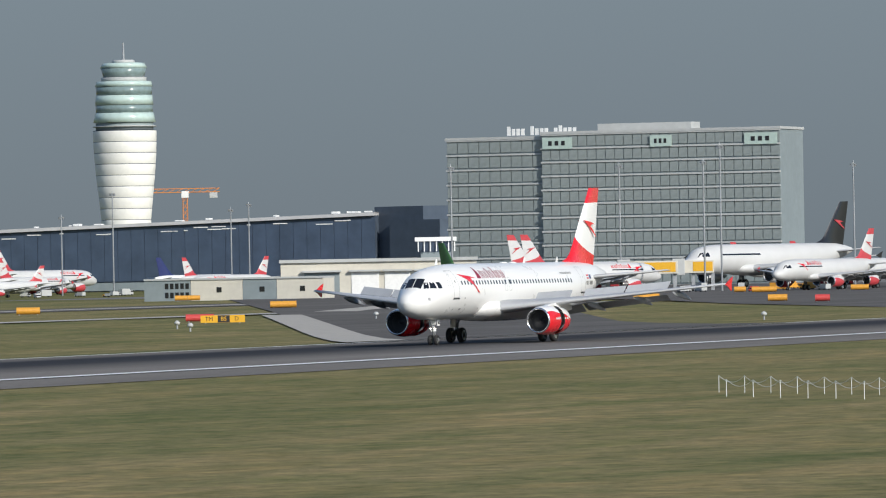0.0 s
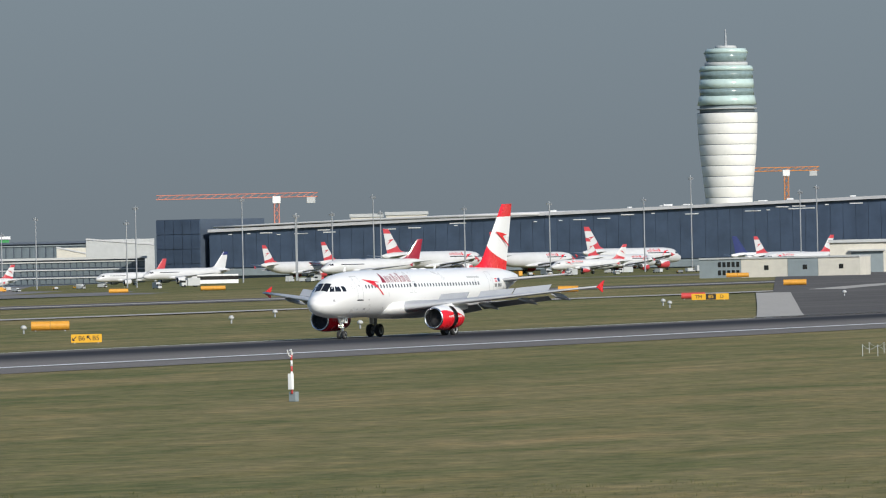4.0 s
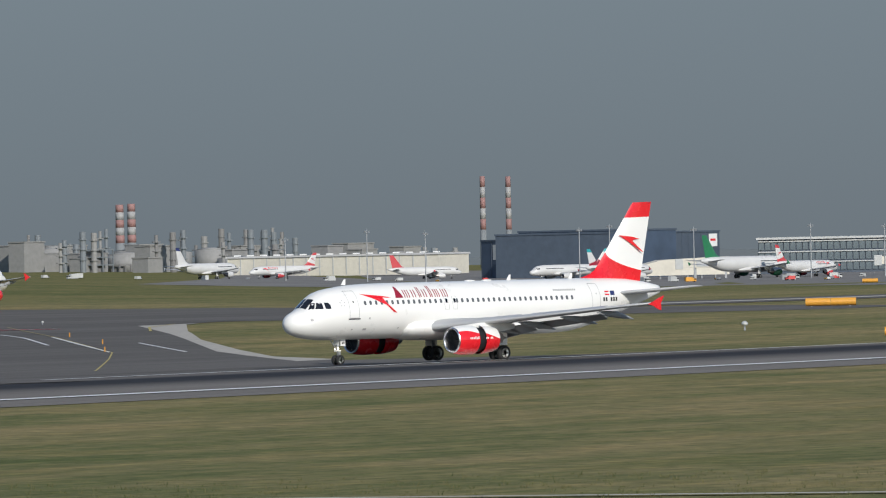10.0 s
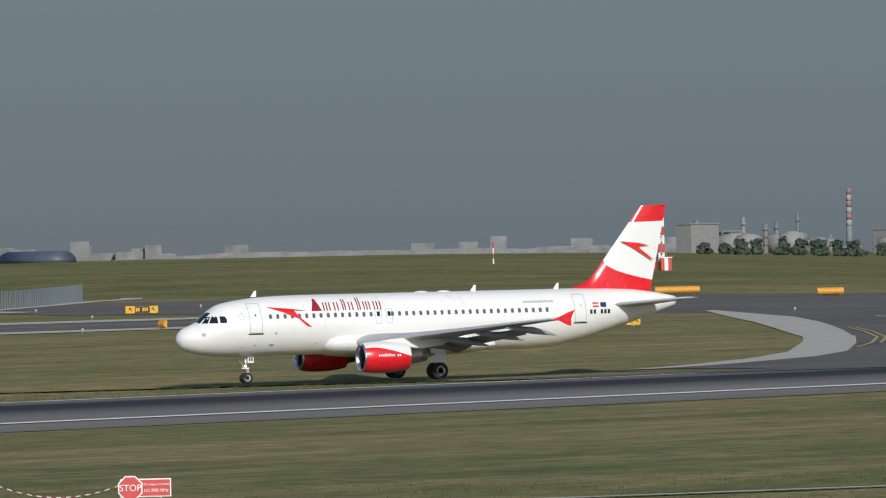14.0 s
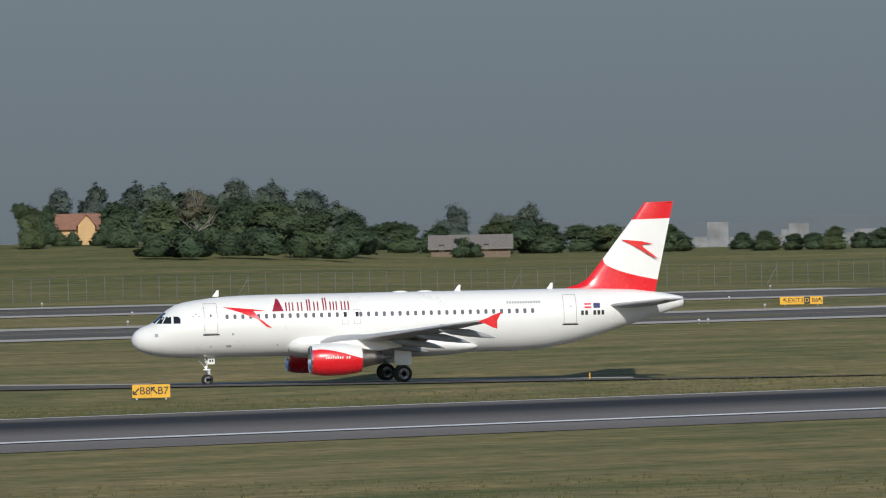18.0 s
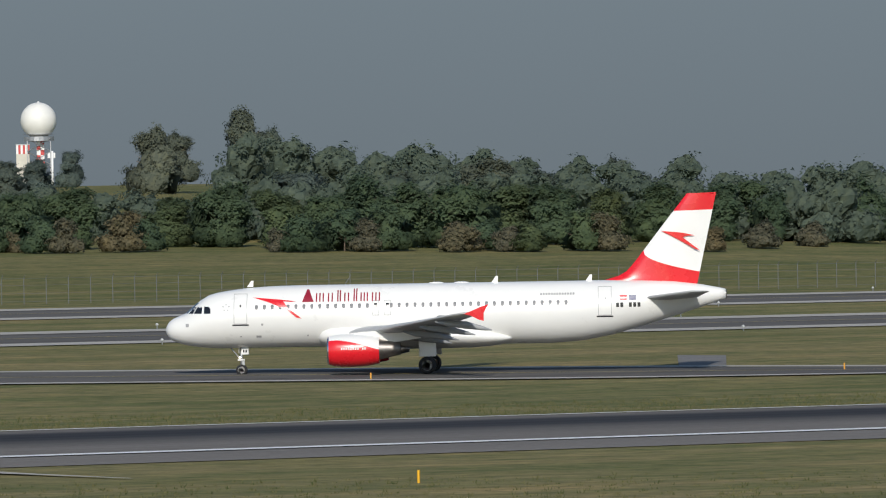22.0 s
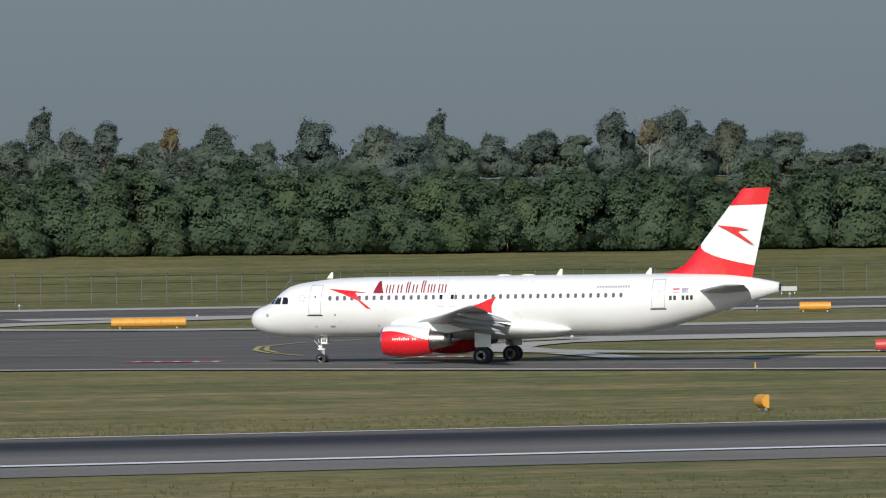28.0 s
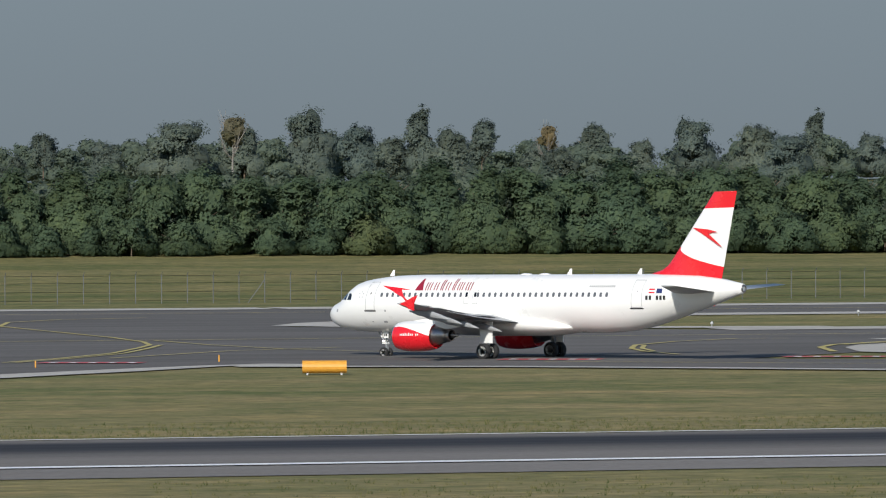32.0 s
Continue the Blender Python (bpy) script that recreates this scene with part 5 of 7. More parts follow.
def control_tower():
    base = spot(23.84, 3000)
    t = thing("control_tower", Matrix.Translation(base), "tall white fabric-clad control tower with green glass cabs", "control tower")
    prof = [(0, 10.4), (28, 10.5), (36, 11.3), (46, 12.4), (56, 13.2), (62, 13.4), (66, 13.5)]
    R = lambda z: float(np.interp(z, [p[0] for p in prof], [p[1] for p in prof]))
    ring = lambda r, z, n=36: [(r * math.cos(2 * math.pi * j / n), r * math.sin(2 * math.pi * j / n), z) for j in range(n)]
    z, h = 0.0, 4.7
    while z < 65.5:
        s = Soup()
        s.rings([ring(R(z) * .996, z), ring(R(z), z + .12), ring(R(z + h), z + h - .34), ring(R(z + h) * .996, z + h - .22)])
        part("fabric_band", s.mesh("fabric_band", FABRIC, True), t, "white fabric band round the shaft")
        s = Soup()
        s.rings([ring(R(z + h) * .97, z + h - .22), ring(R(z + h) * .997, z + h - .2), ring(R(z + h) * .997, z + h), ring(R(z + h) * .97, z + h)])
        part("ring_joint", s.mesh("ring_joint", DARK_CLAD), t, "dark ring between the bands")
        z += h
    green = plain("pale green glass cladding", (0.46, 0.58, 0.54), 0.2, grain=2.0, vary=0.08, coat=0.3)
    for name, z0, z1, r0, r1, m in (("gallery", 66, 69, 12.2, 12.2, GREY_WALL), ("gallery_rail", 67.3, 67.7, 13.4, 13.4, PALE_PANEL), ("cab_floor", 69.2, 73.2, 13.2, 12.4, green), ("cab_glazing", 73.4, 76.4, 12.0, 12.2, CAB_GLASS), ("cab_band", 76.6, 80.6, 12.3, 12.0, green),
                                    ("cab_glazing", 80.8, 84.2, 11.7, 12.0, CAB_GLASS), ("cab_band", 84.4, 86.5, 12.2, 11.6, green), ("cab_neck", 86.5, 88.2, 9.6, 9.6, PALE_PANEL), ("cab_glazing", 88.3, 92.2, 8.6, 9.8, CAB_GLASS), ("cab_roof", 92.3, 94.3, 10.0, 8.8, green), ("roof_plant", 94.3, 95.6, 5.0, 4.5, PALE_PANEL)):
        s = Soup()
        s.rings([ring(r0, z0), ring(r1, z1)])
        part(name, s.mesh(name, m, True), t)
    s = Soup()
    s.tube((0, 0, 95), (0, 0, 103), .7, .35, 8)
    s.tube((3, 1, 95), (3, 1, 99), .2, .15, 6)
    part("antenna_mast", s.mesh("antenna_mast", STEEL), t, "grey antenna mast")


def office_block():
    a, b, c = spot(21.55, 1962), spot(20.80, 1951), spot(18.95, 1930)
    for k, (p, q, top, bays, floors, label) in enumerate(((a, b, 39.5, 9, 10, "grey glass office wing in half shade"), (b, c, 40.5, 26, 11, "long grey glass office block with eleven storeys"))):
        m, w = facing(p, q)
        if k == 0:
            m = m @ Matrix.Translation((0, 1.2, 0))
        t = thing("office_building", m, label, "office building", "office blocks behind the apron")
        box_part("wall", 0, w, .5, 22, -2, top, GREY_WALL, t)
        box_part("roof_edge", -.3, w + .3, -.2, 22.3, top, top + .7, PALE_PANEL, t)
        s = Soup()
        pw, ph = w / bays - .2, top / floors - .9
        s.box(0, pw, 0, .18, 0, ph)
        me = s.mesh("pane", GLASS_PANE)
        for i in range(floors):
            z = top / floors * i + .5
            box_part("floor_band", -.1, w + .1, -.12, .5, z + ph + .05, z + ph + .5, PALE_PANEL, t)
            for j in range(bays):
                part("pane", me, t, "", (j * w / bays + .17, .2, z))
        if k:
            for x0, x1, z0 in ((.5, 8.8, 36.6), (30.5, 36.5, 36.6), (w - 9.5, w - .5, 36.6)):
                box_part("sign_panel", x0, x1, -.35, -.15, z0, z0 + 3.0, green_panel(), t, "pale green sign panel")
                for i in range(3):
                    u = x0 + (x1 - x0) * (.2 + .22 * i)
                    box_part("sign_bar", u, u + (x1 - x0) * .12, -.42, -.36, z0 + .9, z0 + 2.1, DARK, t)
            box_part("roof_plant", 14, 40, 6, 14, top + .7, top + 2.6, PALE_PANEL, t)
        else:
            for i in range(15):
                x = w - 11 + i * 1.35
                if i in (4, 9):
                    continue
                box_part("roof_letter_bar", x, x + .9, 2, 2.3, top + 1.0, top + (3.4 if i in (0, 5, 11) else 2.8), WHITE_STEEL, t, "white upright of the roof lettering")


def green_panel():
    return bpy.data.materials.get("mint sign panel") or plain("mint sign panel", (0.42, 0.52, 0.47), 0.4, grain=1.0)


def terminal():
    a, b = spot(28.25, 2290), spot(22.02, 2200)
    m, w = facing(a, b)
    t = thing("terminal_building", m, "long terminal with dark blue glass front and pale roof", "terminal")
    lean = lambda x: 17.0 + 6.6 * x / w
    s = Soup()
    s.add([(0, .6, -3), (w, .6, -3), (w, 60, -3), (0, 60, -3), (0, .6, lean(0)), (w, .6, lean(w)), (w, 60, lean(w)), (0, 60, lean(0))], [(3, 2, 1, 0), (4, 5, 6, 7), (0, 1, 5, 4), (1, 2, 6, 5), (2, 3, 7, 6), (3, 0, 4, 7)])
    part("wall", s.mesh("wall", DARK_CLAD), t)
    n = 60
    for i in range(n):
        x0, x1 = w * i / n + .05, w * (i + 1) / n - .05
        s = Soup()
        s.box(x0, x1, 0, .5, 4.0, lean(x0) - 1.4)
        part("glass_panel", s.mesh("glass_panel", GLASS_BLUE), t)
    s = Soup()
    s.rings([[(x, -1.2, lean(x) - 1.0), (x, -1.2, lean(x)), (x, 62, lean(x) + .3), (x, 62, lean(x) - .7)] for x in (0, w)])
    part("roof", s.mesh("roof", ROOF_MEMBRANE), t, "pale sheet roof")
    s = Soup()
    s.box(-1, w, -.5, .55, 1.2, 3.6)
    part("plinth_band", s.mesh("plinth_band", GREY_WALL), t)
    rng = random.Random(5)
    for i in range(22):
        x = rng.uniform(0, w)
        s = Soup()
        s.box(x, x + rng.uniform(.6, 2.5), 4, 7, lean(x) + .2, lean(x) + rng.uniform(.5, .9))
        part("roof_unit", s.mesh("roof_unit", WHITE_STEEL), t)
    for i in range(34):
        x = rng.uniform(5, w - 8)
        s = Soup()
        z = lean(x) - rng.choice((2.2, 3.0))
        s.box(x, x + rng.choice((1.2, 4.5)), -.25, -.1, z, z + .3)
        part("light_strip", s.mesh("light_strip", WHITE_STEEL), t)
    # pale curved canopy at the left end
    s = Soup()
    s.rings([[(x, -1.5, 17.4 + 1.9 * math.sin(math.pi * min(1, x / 120) / 2)), (x, -1.5, 17.9 + 2.2 * math.sin(math.pi * min(1, x / 120) / 2)), (x, 60, 18.4 + 2.6 * math.sin(math.pi * min(1, x / 120) / 2)), (x, 60, 17.4)] for x in (2, 15, 30, 60, 90, 120)])
    part("canopy_roof", s.mesh("canopy_roof", ROOF_MEMBRANE, True), t, "pale curved metal roof")
    # the plain dark head building
    p, q = spot(28.70, 2300), spot(28.33, 2290)
    m, w = facing(p, q)
    h = thing("terminal_building", m, "plain dark blue glass block at the terminal's end", "terminal")
    box_part("wall", 0, w, .5, 40, -3, 21, DARK_CLAD, h)
    for i in range(5):
        for j in range(4):
            s = Soup()
            s.box(w * i / 5 + .1, w * (i + 1) / 5 - .1, 0, .48, 1 + 5 * j, 5.8 + 5 * j)
            part("glass_panel", s.mesh("glass_panel", GLASS_BLUE), h)
    # dark boxes at the right end
    p, q = spot(22.02, 2205), spot(21.46, 2185)
    m, w = facing(p, q)
    h = thing("terminal_building", m, "dark grey windowless block beside the terminal", "terminal")
    box_part("wall", 0, w * .68, 0, 40, -2, 24.4, DARK_CLAD, h)
    box_part("wall", w * .3, w, -3, 35, -2, 20.2, DARK_CLAD, h)
    for i in range(5):
        box_part("stair_landing", w + .1, w + 3.4, -2, 2, 3 + 2.6 * i, 4.3 + 2.6 * i, CREAM, h, "pale stair landing")
    for az0, az1, d, z0, z1, mat_ in ((27.05, 26.78, 2420, 17, 21.2, CREAM), (26.75, 26.4, 2420, 17, 21.6, CREAM), (23.62, 22.95, 3050, 12, 26.5, CREAM)):
        m, w = facing(spot(az0, d), spot(az1, d))
        h = thing("roof_building", m, "pale flat-roofed block behind the terminal", "building")
        box_part("wall", 0, w, 0, 14, -1, z1 - 1.2, mat_, h)
        box_part("parapet", -.4, w + .4, -.4, 14.4, z1 - 1.2, z1, PALE_PANEL, h)
        for i in range(4):
            box_part("window", w * (.08 + .23 * i), w * (.2 + .23 * i), -.08, .02, z1 - 5, z1 - 2.6, GLASS, h)


def piers():
    # long glazed pier with flat roofs, and the white hall next to the terminal
    for az0, az1, d, z1, label in ((32.75, 30.6, 2420, 12.5, "long flat glazed pier with pale bands"), (30.9, 28.8, 2330, 9.4, "glazed pier in front of the terminal"), (31.6, 28.9, 2560, 15.6, "flat dark upper storey behind the pier")):
        m, w = facing(spot(az0, d), spot(az1, d))
        t = thing("pier_building", m, label, "terminal", "glazed piers")
        box_part("wall", 0, w, .6, 26, -1, z1, DARK_CLAD, t)
        box_part("roof", -.8, w + .8, -1, 27, z1, z1 + .8, DARK_CLAD if z1 > 15 else PALE_PANEL, t, "flat roof edge")
        n, rows = 40, 3 if z1 < 15 else 2
        pw, ph = w / n - .4, (z1 - 1.5) / rows - .9
        s = Soup()
        s.box(0, pw, 0, .3, 0, ph)
        me = s.mesh("pane", PIER_GLASS)
        for j in range(rows):
            z = 1.2 + j * (z1 - 1.2) / rows
            box_part("floor_band", 0, w, -.25, .55, z + ph + .1, z + ph + .5, GREY_WALL if z1 > 15 else PALE_PANEL, t)
            for i in range(n):
                part("pane", me, t, "", (i * w / n + .2, .2, z))
    for az0, az1, d, z1, mat_ in ((29.3, 28.72, 2500, 15.8, PALE_PANEL), (29.55, 29.3, 2500, 13.2, CREAM)):
        m, w = facing(spot(az0, d), spot(az1, d))
        t = thing("hall", m, "pale windowless hall beside the terminal", "building")
        box_part("wall", 0, w, 0, 30, -1, z1, mat_, t, "", .15)
        s = Soup()
        s.rings([[(0, -.3, z1), (w, -.3, z1 - 2.4), (w, 30, z1 - 2.4), (0, 30, z1)], [(0, -.3, z1 + .6), (w, -.3, z1 - 1.9), (w, 30, z1 - 1.9), (0, 30, z1 + .6)]])
        part("sloping_roof", s.mesh("sloping_roof", ROOF_MEMBRANE), t, "pale sloping roof")
    m, w = facing(spot(30.12, 2600), spot(29.95, 2600))
    t = thing("green_cab", m, "small green glass cab on a mast over the roofs", "tower")
    box_part("shaft", w * .2, w * .8, 1, 4, 0, 15.5, PALE_PANEL, t)
    box_part("glass", 0, w, 0, 5, 15.5, 17.4, plain("green glass", (0.06, 0.3, 0.1), 0.2), t, "bright green glass")
    box_part("roof", -.5, w + .5, -.5, 5.5, 17.5, 18.6, WHITE_STEEL, t, "white roof")


def hangars():
    for az0, az1, d0, d1, z1, mat_, label in ((35.12, 34.78, 2400, 2380, 13.2, GLASS_BLUE, "dark blue sheet-metal hangar annex"), (34.80, 34.02, 2360, 2340, 16.2, GLASS_BLUE, "dark blue sheet-metal hangar with large doors"), (34.02, 33.08, 2340, 2420, 15.6, DARK_CLAD, "dark grey side of the big hangar")):
        m, w = facing(spot(az0, d0), spot(az1, d1))
        t = thing("hangar", m, label, "hangar", "dark hangars")
        box_part("wall", 0, w, 0, 45, -1, z1, mat_, t)
        box_part("roof_edge", -.3, w + .3, -.3, 45.3, z1, z1 + .6, DARK_CLAD, t)
        n = max(3, int(w / 5))
        for i in range(n):
            box_part("cladding_rib", w * i / n, w * i / n + .22, -.14, -.02, 0, z1, DARK_CLAD, t)
        if mat_ is GLASS_BLUE:
            for u in (.12, .72) if w > 30 else (.3,):
                box_part("bright_panel", w * u, w * u + 4.6, -.2, -.04, z1 - 6.6, z1 - 1.2, PALE_PANEL, t, "pale square panel")
        else:
            box_part("sign_panel", w - 9, w - 2.5, -.3, -.1, z1 - 5.2, z1 - .6, WHITE_STEEL, t, "white sign panel")
            box_part("sign_bar", w - 8.2, w - 4, -.36, -.31, z1 - 3.2, z1 - 2.4, AIR_RED, t)
    m, w = facing(spot(37.3, 2770), spot(35.48, 2730))
    t = thing("cargo_hall", m, "long low cream cargo hall with rooflights", "warehouse")
    box_part("wall", 0, w, 0, 30, -1, 7.0, CREAM, t)
    box_part("roof_edge", -.4, w + .4, -.6, 31, 7.0, 7.7, ROOF_MEMBRANE, t)
    for i in range(16):
        box_part("wall_rib", w * i / 16, w * i / 16 + .5, -.2, -.02, -.5, 7.0, PALE_PANEL, t)
        box_part("rooflight", w * (i + .3) / 16, w * (i + .6) / 16, 3, 6, 7.8, 8.3, WHITE_STEEL, t)
    m, w = facing(spot(33.95, 2210), spot(33.0, 2230))
    t = thing("covered_walkway", m, "cream covered boarding walkway in front of the hangar", "walkway")
    s = Soup()
    s.rings([[(x, 0, 1), (x, 0, z), (x, 5, z), (x, 5, 1)] for x, z in ((0, 2.6), (w * .4, 6.2), (w, 7.0))])
    part("gallery", s.mesh("gallery", CREAM), t, "cream gallery")
    for i in range(8):
        box_part("post", w * i / 8, w * i / 8 + .5, .5, 1, -3, 1.2, STEEL, t)


def sheds():
    m, w = facing(spot(24.1, 1500), spot(22.75, 1490))
    for i, (u0, u1, mat_) in enumerate(((0, .26, GREY_WALL), (.262, .55, CREAM), (.552, .74, GREY_WALL), (.742, 1, CREAM))):
        t = thing("low_building", m @ Matrix.Translation((w * u0, 0, 0)), "low flat-roofed service building by the apron", "building", "row of service buildings")
        L = w * (u1 - u0)
        box_part("wall", 0, L, 0, 9, -1, 4.1, mat_, t)
        box_part("roof_edge", -.02, L + .02, -.25, 9.2, 4.1, 4.45, PALE_PANEL, t)
        if i == 0:
            for r in range(2):
                for k in range(5):
                    box_part("window", L * .45 + k * 1.05, L * .45 + k * 1.05 + .7, -.06, .02, .6 + 1.8 * r, 1.7 + 1.8 * r, GLASS, t)
        else:
            box_part("window", L * .5, L * .5 + 1, -.06, .02, 1.6, 2.6, GLASS, t)
    m, w = facing(spot(23.0, 1613), spot(21.50, 1612))
    t = thing("service_hall", m, "long cream service hall with dark open bays", "hall")
    box_part("wall", 0, w, .6, 20, -1, 7.2, CREAM, t)
    box_part("roof_edge", -.3, w + .3, 0, 20.5, 7.2, 7.9, PALE_PANEL, t)
    for i, (u0, u1) in enumerate(((.12, .3), (.36, .5), (.53, .66), (.69, .82), (.85, .97))):
        box_part("roller_door", w * u0, w * u1, .45, .62, -.8, 5.0, GREY_WALL if i == 0 else WHITE_STEEL, t, "wide roller door")
        box_part("canopy", w * u0 - .4, w * u1 + .4, -.6, .6, 5.1, 5.5, PALE_PANEL, t)
    m, w = facing(spot(21.95, 1620), spot(21.66, 1620))
    t = thing("ramp_cab", m, "small glazed ramp control cab on the hall roof", "control cab")
    box_part("base", w * .1, w * .9, 0, 6, 7.5, 9.0, GREY_WALL, t)
    s = Soup()
    s.rings([[(w * .12, 0, 9.0), (w * .88, 0, 9.0), (w * .88, 6, 9.0), (w * .12, 6, 9.0)], [(0, -.7, 11.4), (w, -.7, 11.4), (w, 6.7, 11.4), (0, 6.7, 11.4)]])
    part("glazing", s.mesh("glazing", GLASS_BLUE), t)
    box_part("roof", -.4, w + .4, -1.2, 7.2, 11.4, 12.3, WHITE_STEEL, t, "white flat roof")
    for i in range(7):
        box_part("mullion", w * (.02 + .16 * i), w * (.02 + .16 * i) + .25, -.85, -.6, 9.2, 11.4, WHITE_STEEL, t)
    t = thing("shipping_container", facing(spot(22.94, 1572), spot(22.74, 1570))[0], "red corrugated shipping container", "container")
    box_part("body", 0, 6.2, 0, 2.5, 0, 2.7, SIGN_RED, t, "", .05)
    for i in range(14):
        box_part("rib", .2 + i * .43, .36 + i * .43, -.06, .01, .15, 2.5, SIGN_RED, t)


def crane(az, d, jib0, jib1, top, mat_):
    m, w = facing(spot(jib0, d), spot(jib1, d))
    base = spot(az, d)
    m = Matrix.Translation(base) @ m.to_3x3().to_4x4()
    u = (Vector(spot(az, d)) - Vector(spot(jib0, d))).length
    t = thing("tower_crane", m, "tall lattice tower crane over the building site", "crane", "tower cranes")
    s = Soup()
    for x in (-1, 1):
        for y in (-1, 1):
            s.tube((x, y, 0), (x, y, top - 2), .22, n=5)
    for i in range(int(top / 3)):
        s.tube((-1, -1, i * 3), (1, -1, i * 3 + 3), .14, n=4)
        s.tube((1, 1, i * 3), (-1, 1, i * 3 + 3), .14, n=4)
    part("mast", s.mesh("mast", mat_), t, "lattice mast")
    s = Soup()
    for y, z in ((-.8, 0), (.8, 0), (0, 1.6)):
        s.tube((-u, y, top + z), (w - u, y, top + z), .2, n=5)
    k = int(w / 3)
    for i in range(k):
        x = -u + i * w / k
        s.tube((x, -.8, top), (x + w / k, 0, top + 1.6), .11, n=4)
        s.tube((x, .8, top), (x + w / k, 0, top + 1.6), .11, n=4)
    part("jib", s.mesh("jib", mat_), t, "long lattice jib")
    box_part("cab", -1.6, 1.6, -1.4, 1.4, top - 2.4, top + .4, WHITE_STEEL, t, "small cab", .1)
    x = w - u
    box_part("counterweight", x - 4.5 if x > 0 else x, x - 1 if x > 0 else x + 3.5, -1, 1, top - 2.6, top - .2, PALE_PANEL, t, "grey counterweight", .1)


def masts():
    t = thing("light_mast", Matrix(), "tall grey floodlight mast on the apron", "light mast", "apron light masts")
    s = Soup()
    s.tube((0, 0, -3), (0, 0, 1), .36, .16, 10)
    part("pole", s.mesh("pole", STEEL), t)
    s = Soup()
    s.box(-1.5, 1.5, -.18, .18, 0, .2)
    s.box(-1.3, -.5, -.3, .3, -.5, 0)
    s.box(.5, 1.3, -.3, .3, -.5, 0)
    s.tube((0, 0, 0), (0, 0, .8), .12, .05, 6)
    part("lamp_head", s.mesh("lamp_head", STEEL), t, "floodlight head")
    first = True
    for az, z, *far in ((27.5, 18.2), (27.2, 18.4), (26.85, 23.1), (26.79, 18.5), (26.08, 19.2), (25.36, 20.1), (24.56, 20.6), (24.16, 26.5), (23.24, 21.8), (23.1, 23.1), (21.783, 25.0, 1472), (20.467, 25.6, 1521), (19.828, 26.0, 1521), (19.745, 28.3, 1471), (18.69, 25.0, 1520),
                  (29.71, 19.7), (28.86, 21.4), (28.94, 17.2), (27.96, 23.1), (27.51, 18.2), (34.28, 14.1), (34.02, 15.0), (31.67, 13.3), (30.97, 20.7), (30.4, 17.5), (32.3, 14), (33.3, 13.5), (35.6, 14), (36.1, 15), (36.8, 13), (30.0, 15.0)):
        p = spot(az, far[0] if far else 1930 if az < 29 else 2080)
        ob = t if first else copy_thing(t, Matrix())
        first = False
        ob.location = p
        h = z - p.z
        for c in ob.children:
            if c.name.startswith("pole"):
                c.scale = (1, 1, h)
            else:
                c.location = (0, 0, h)


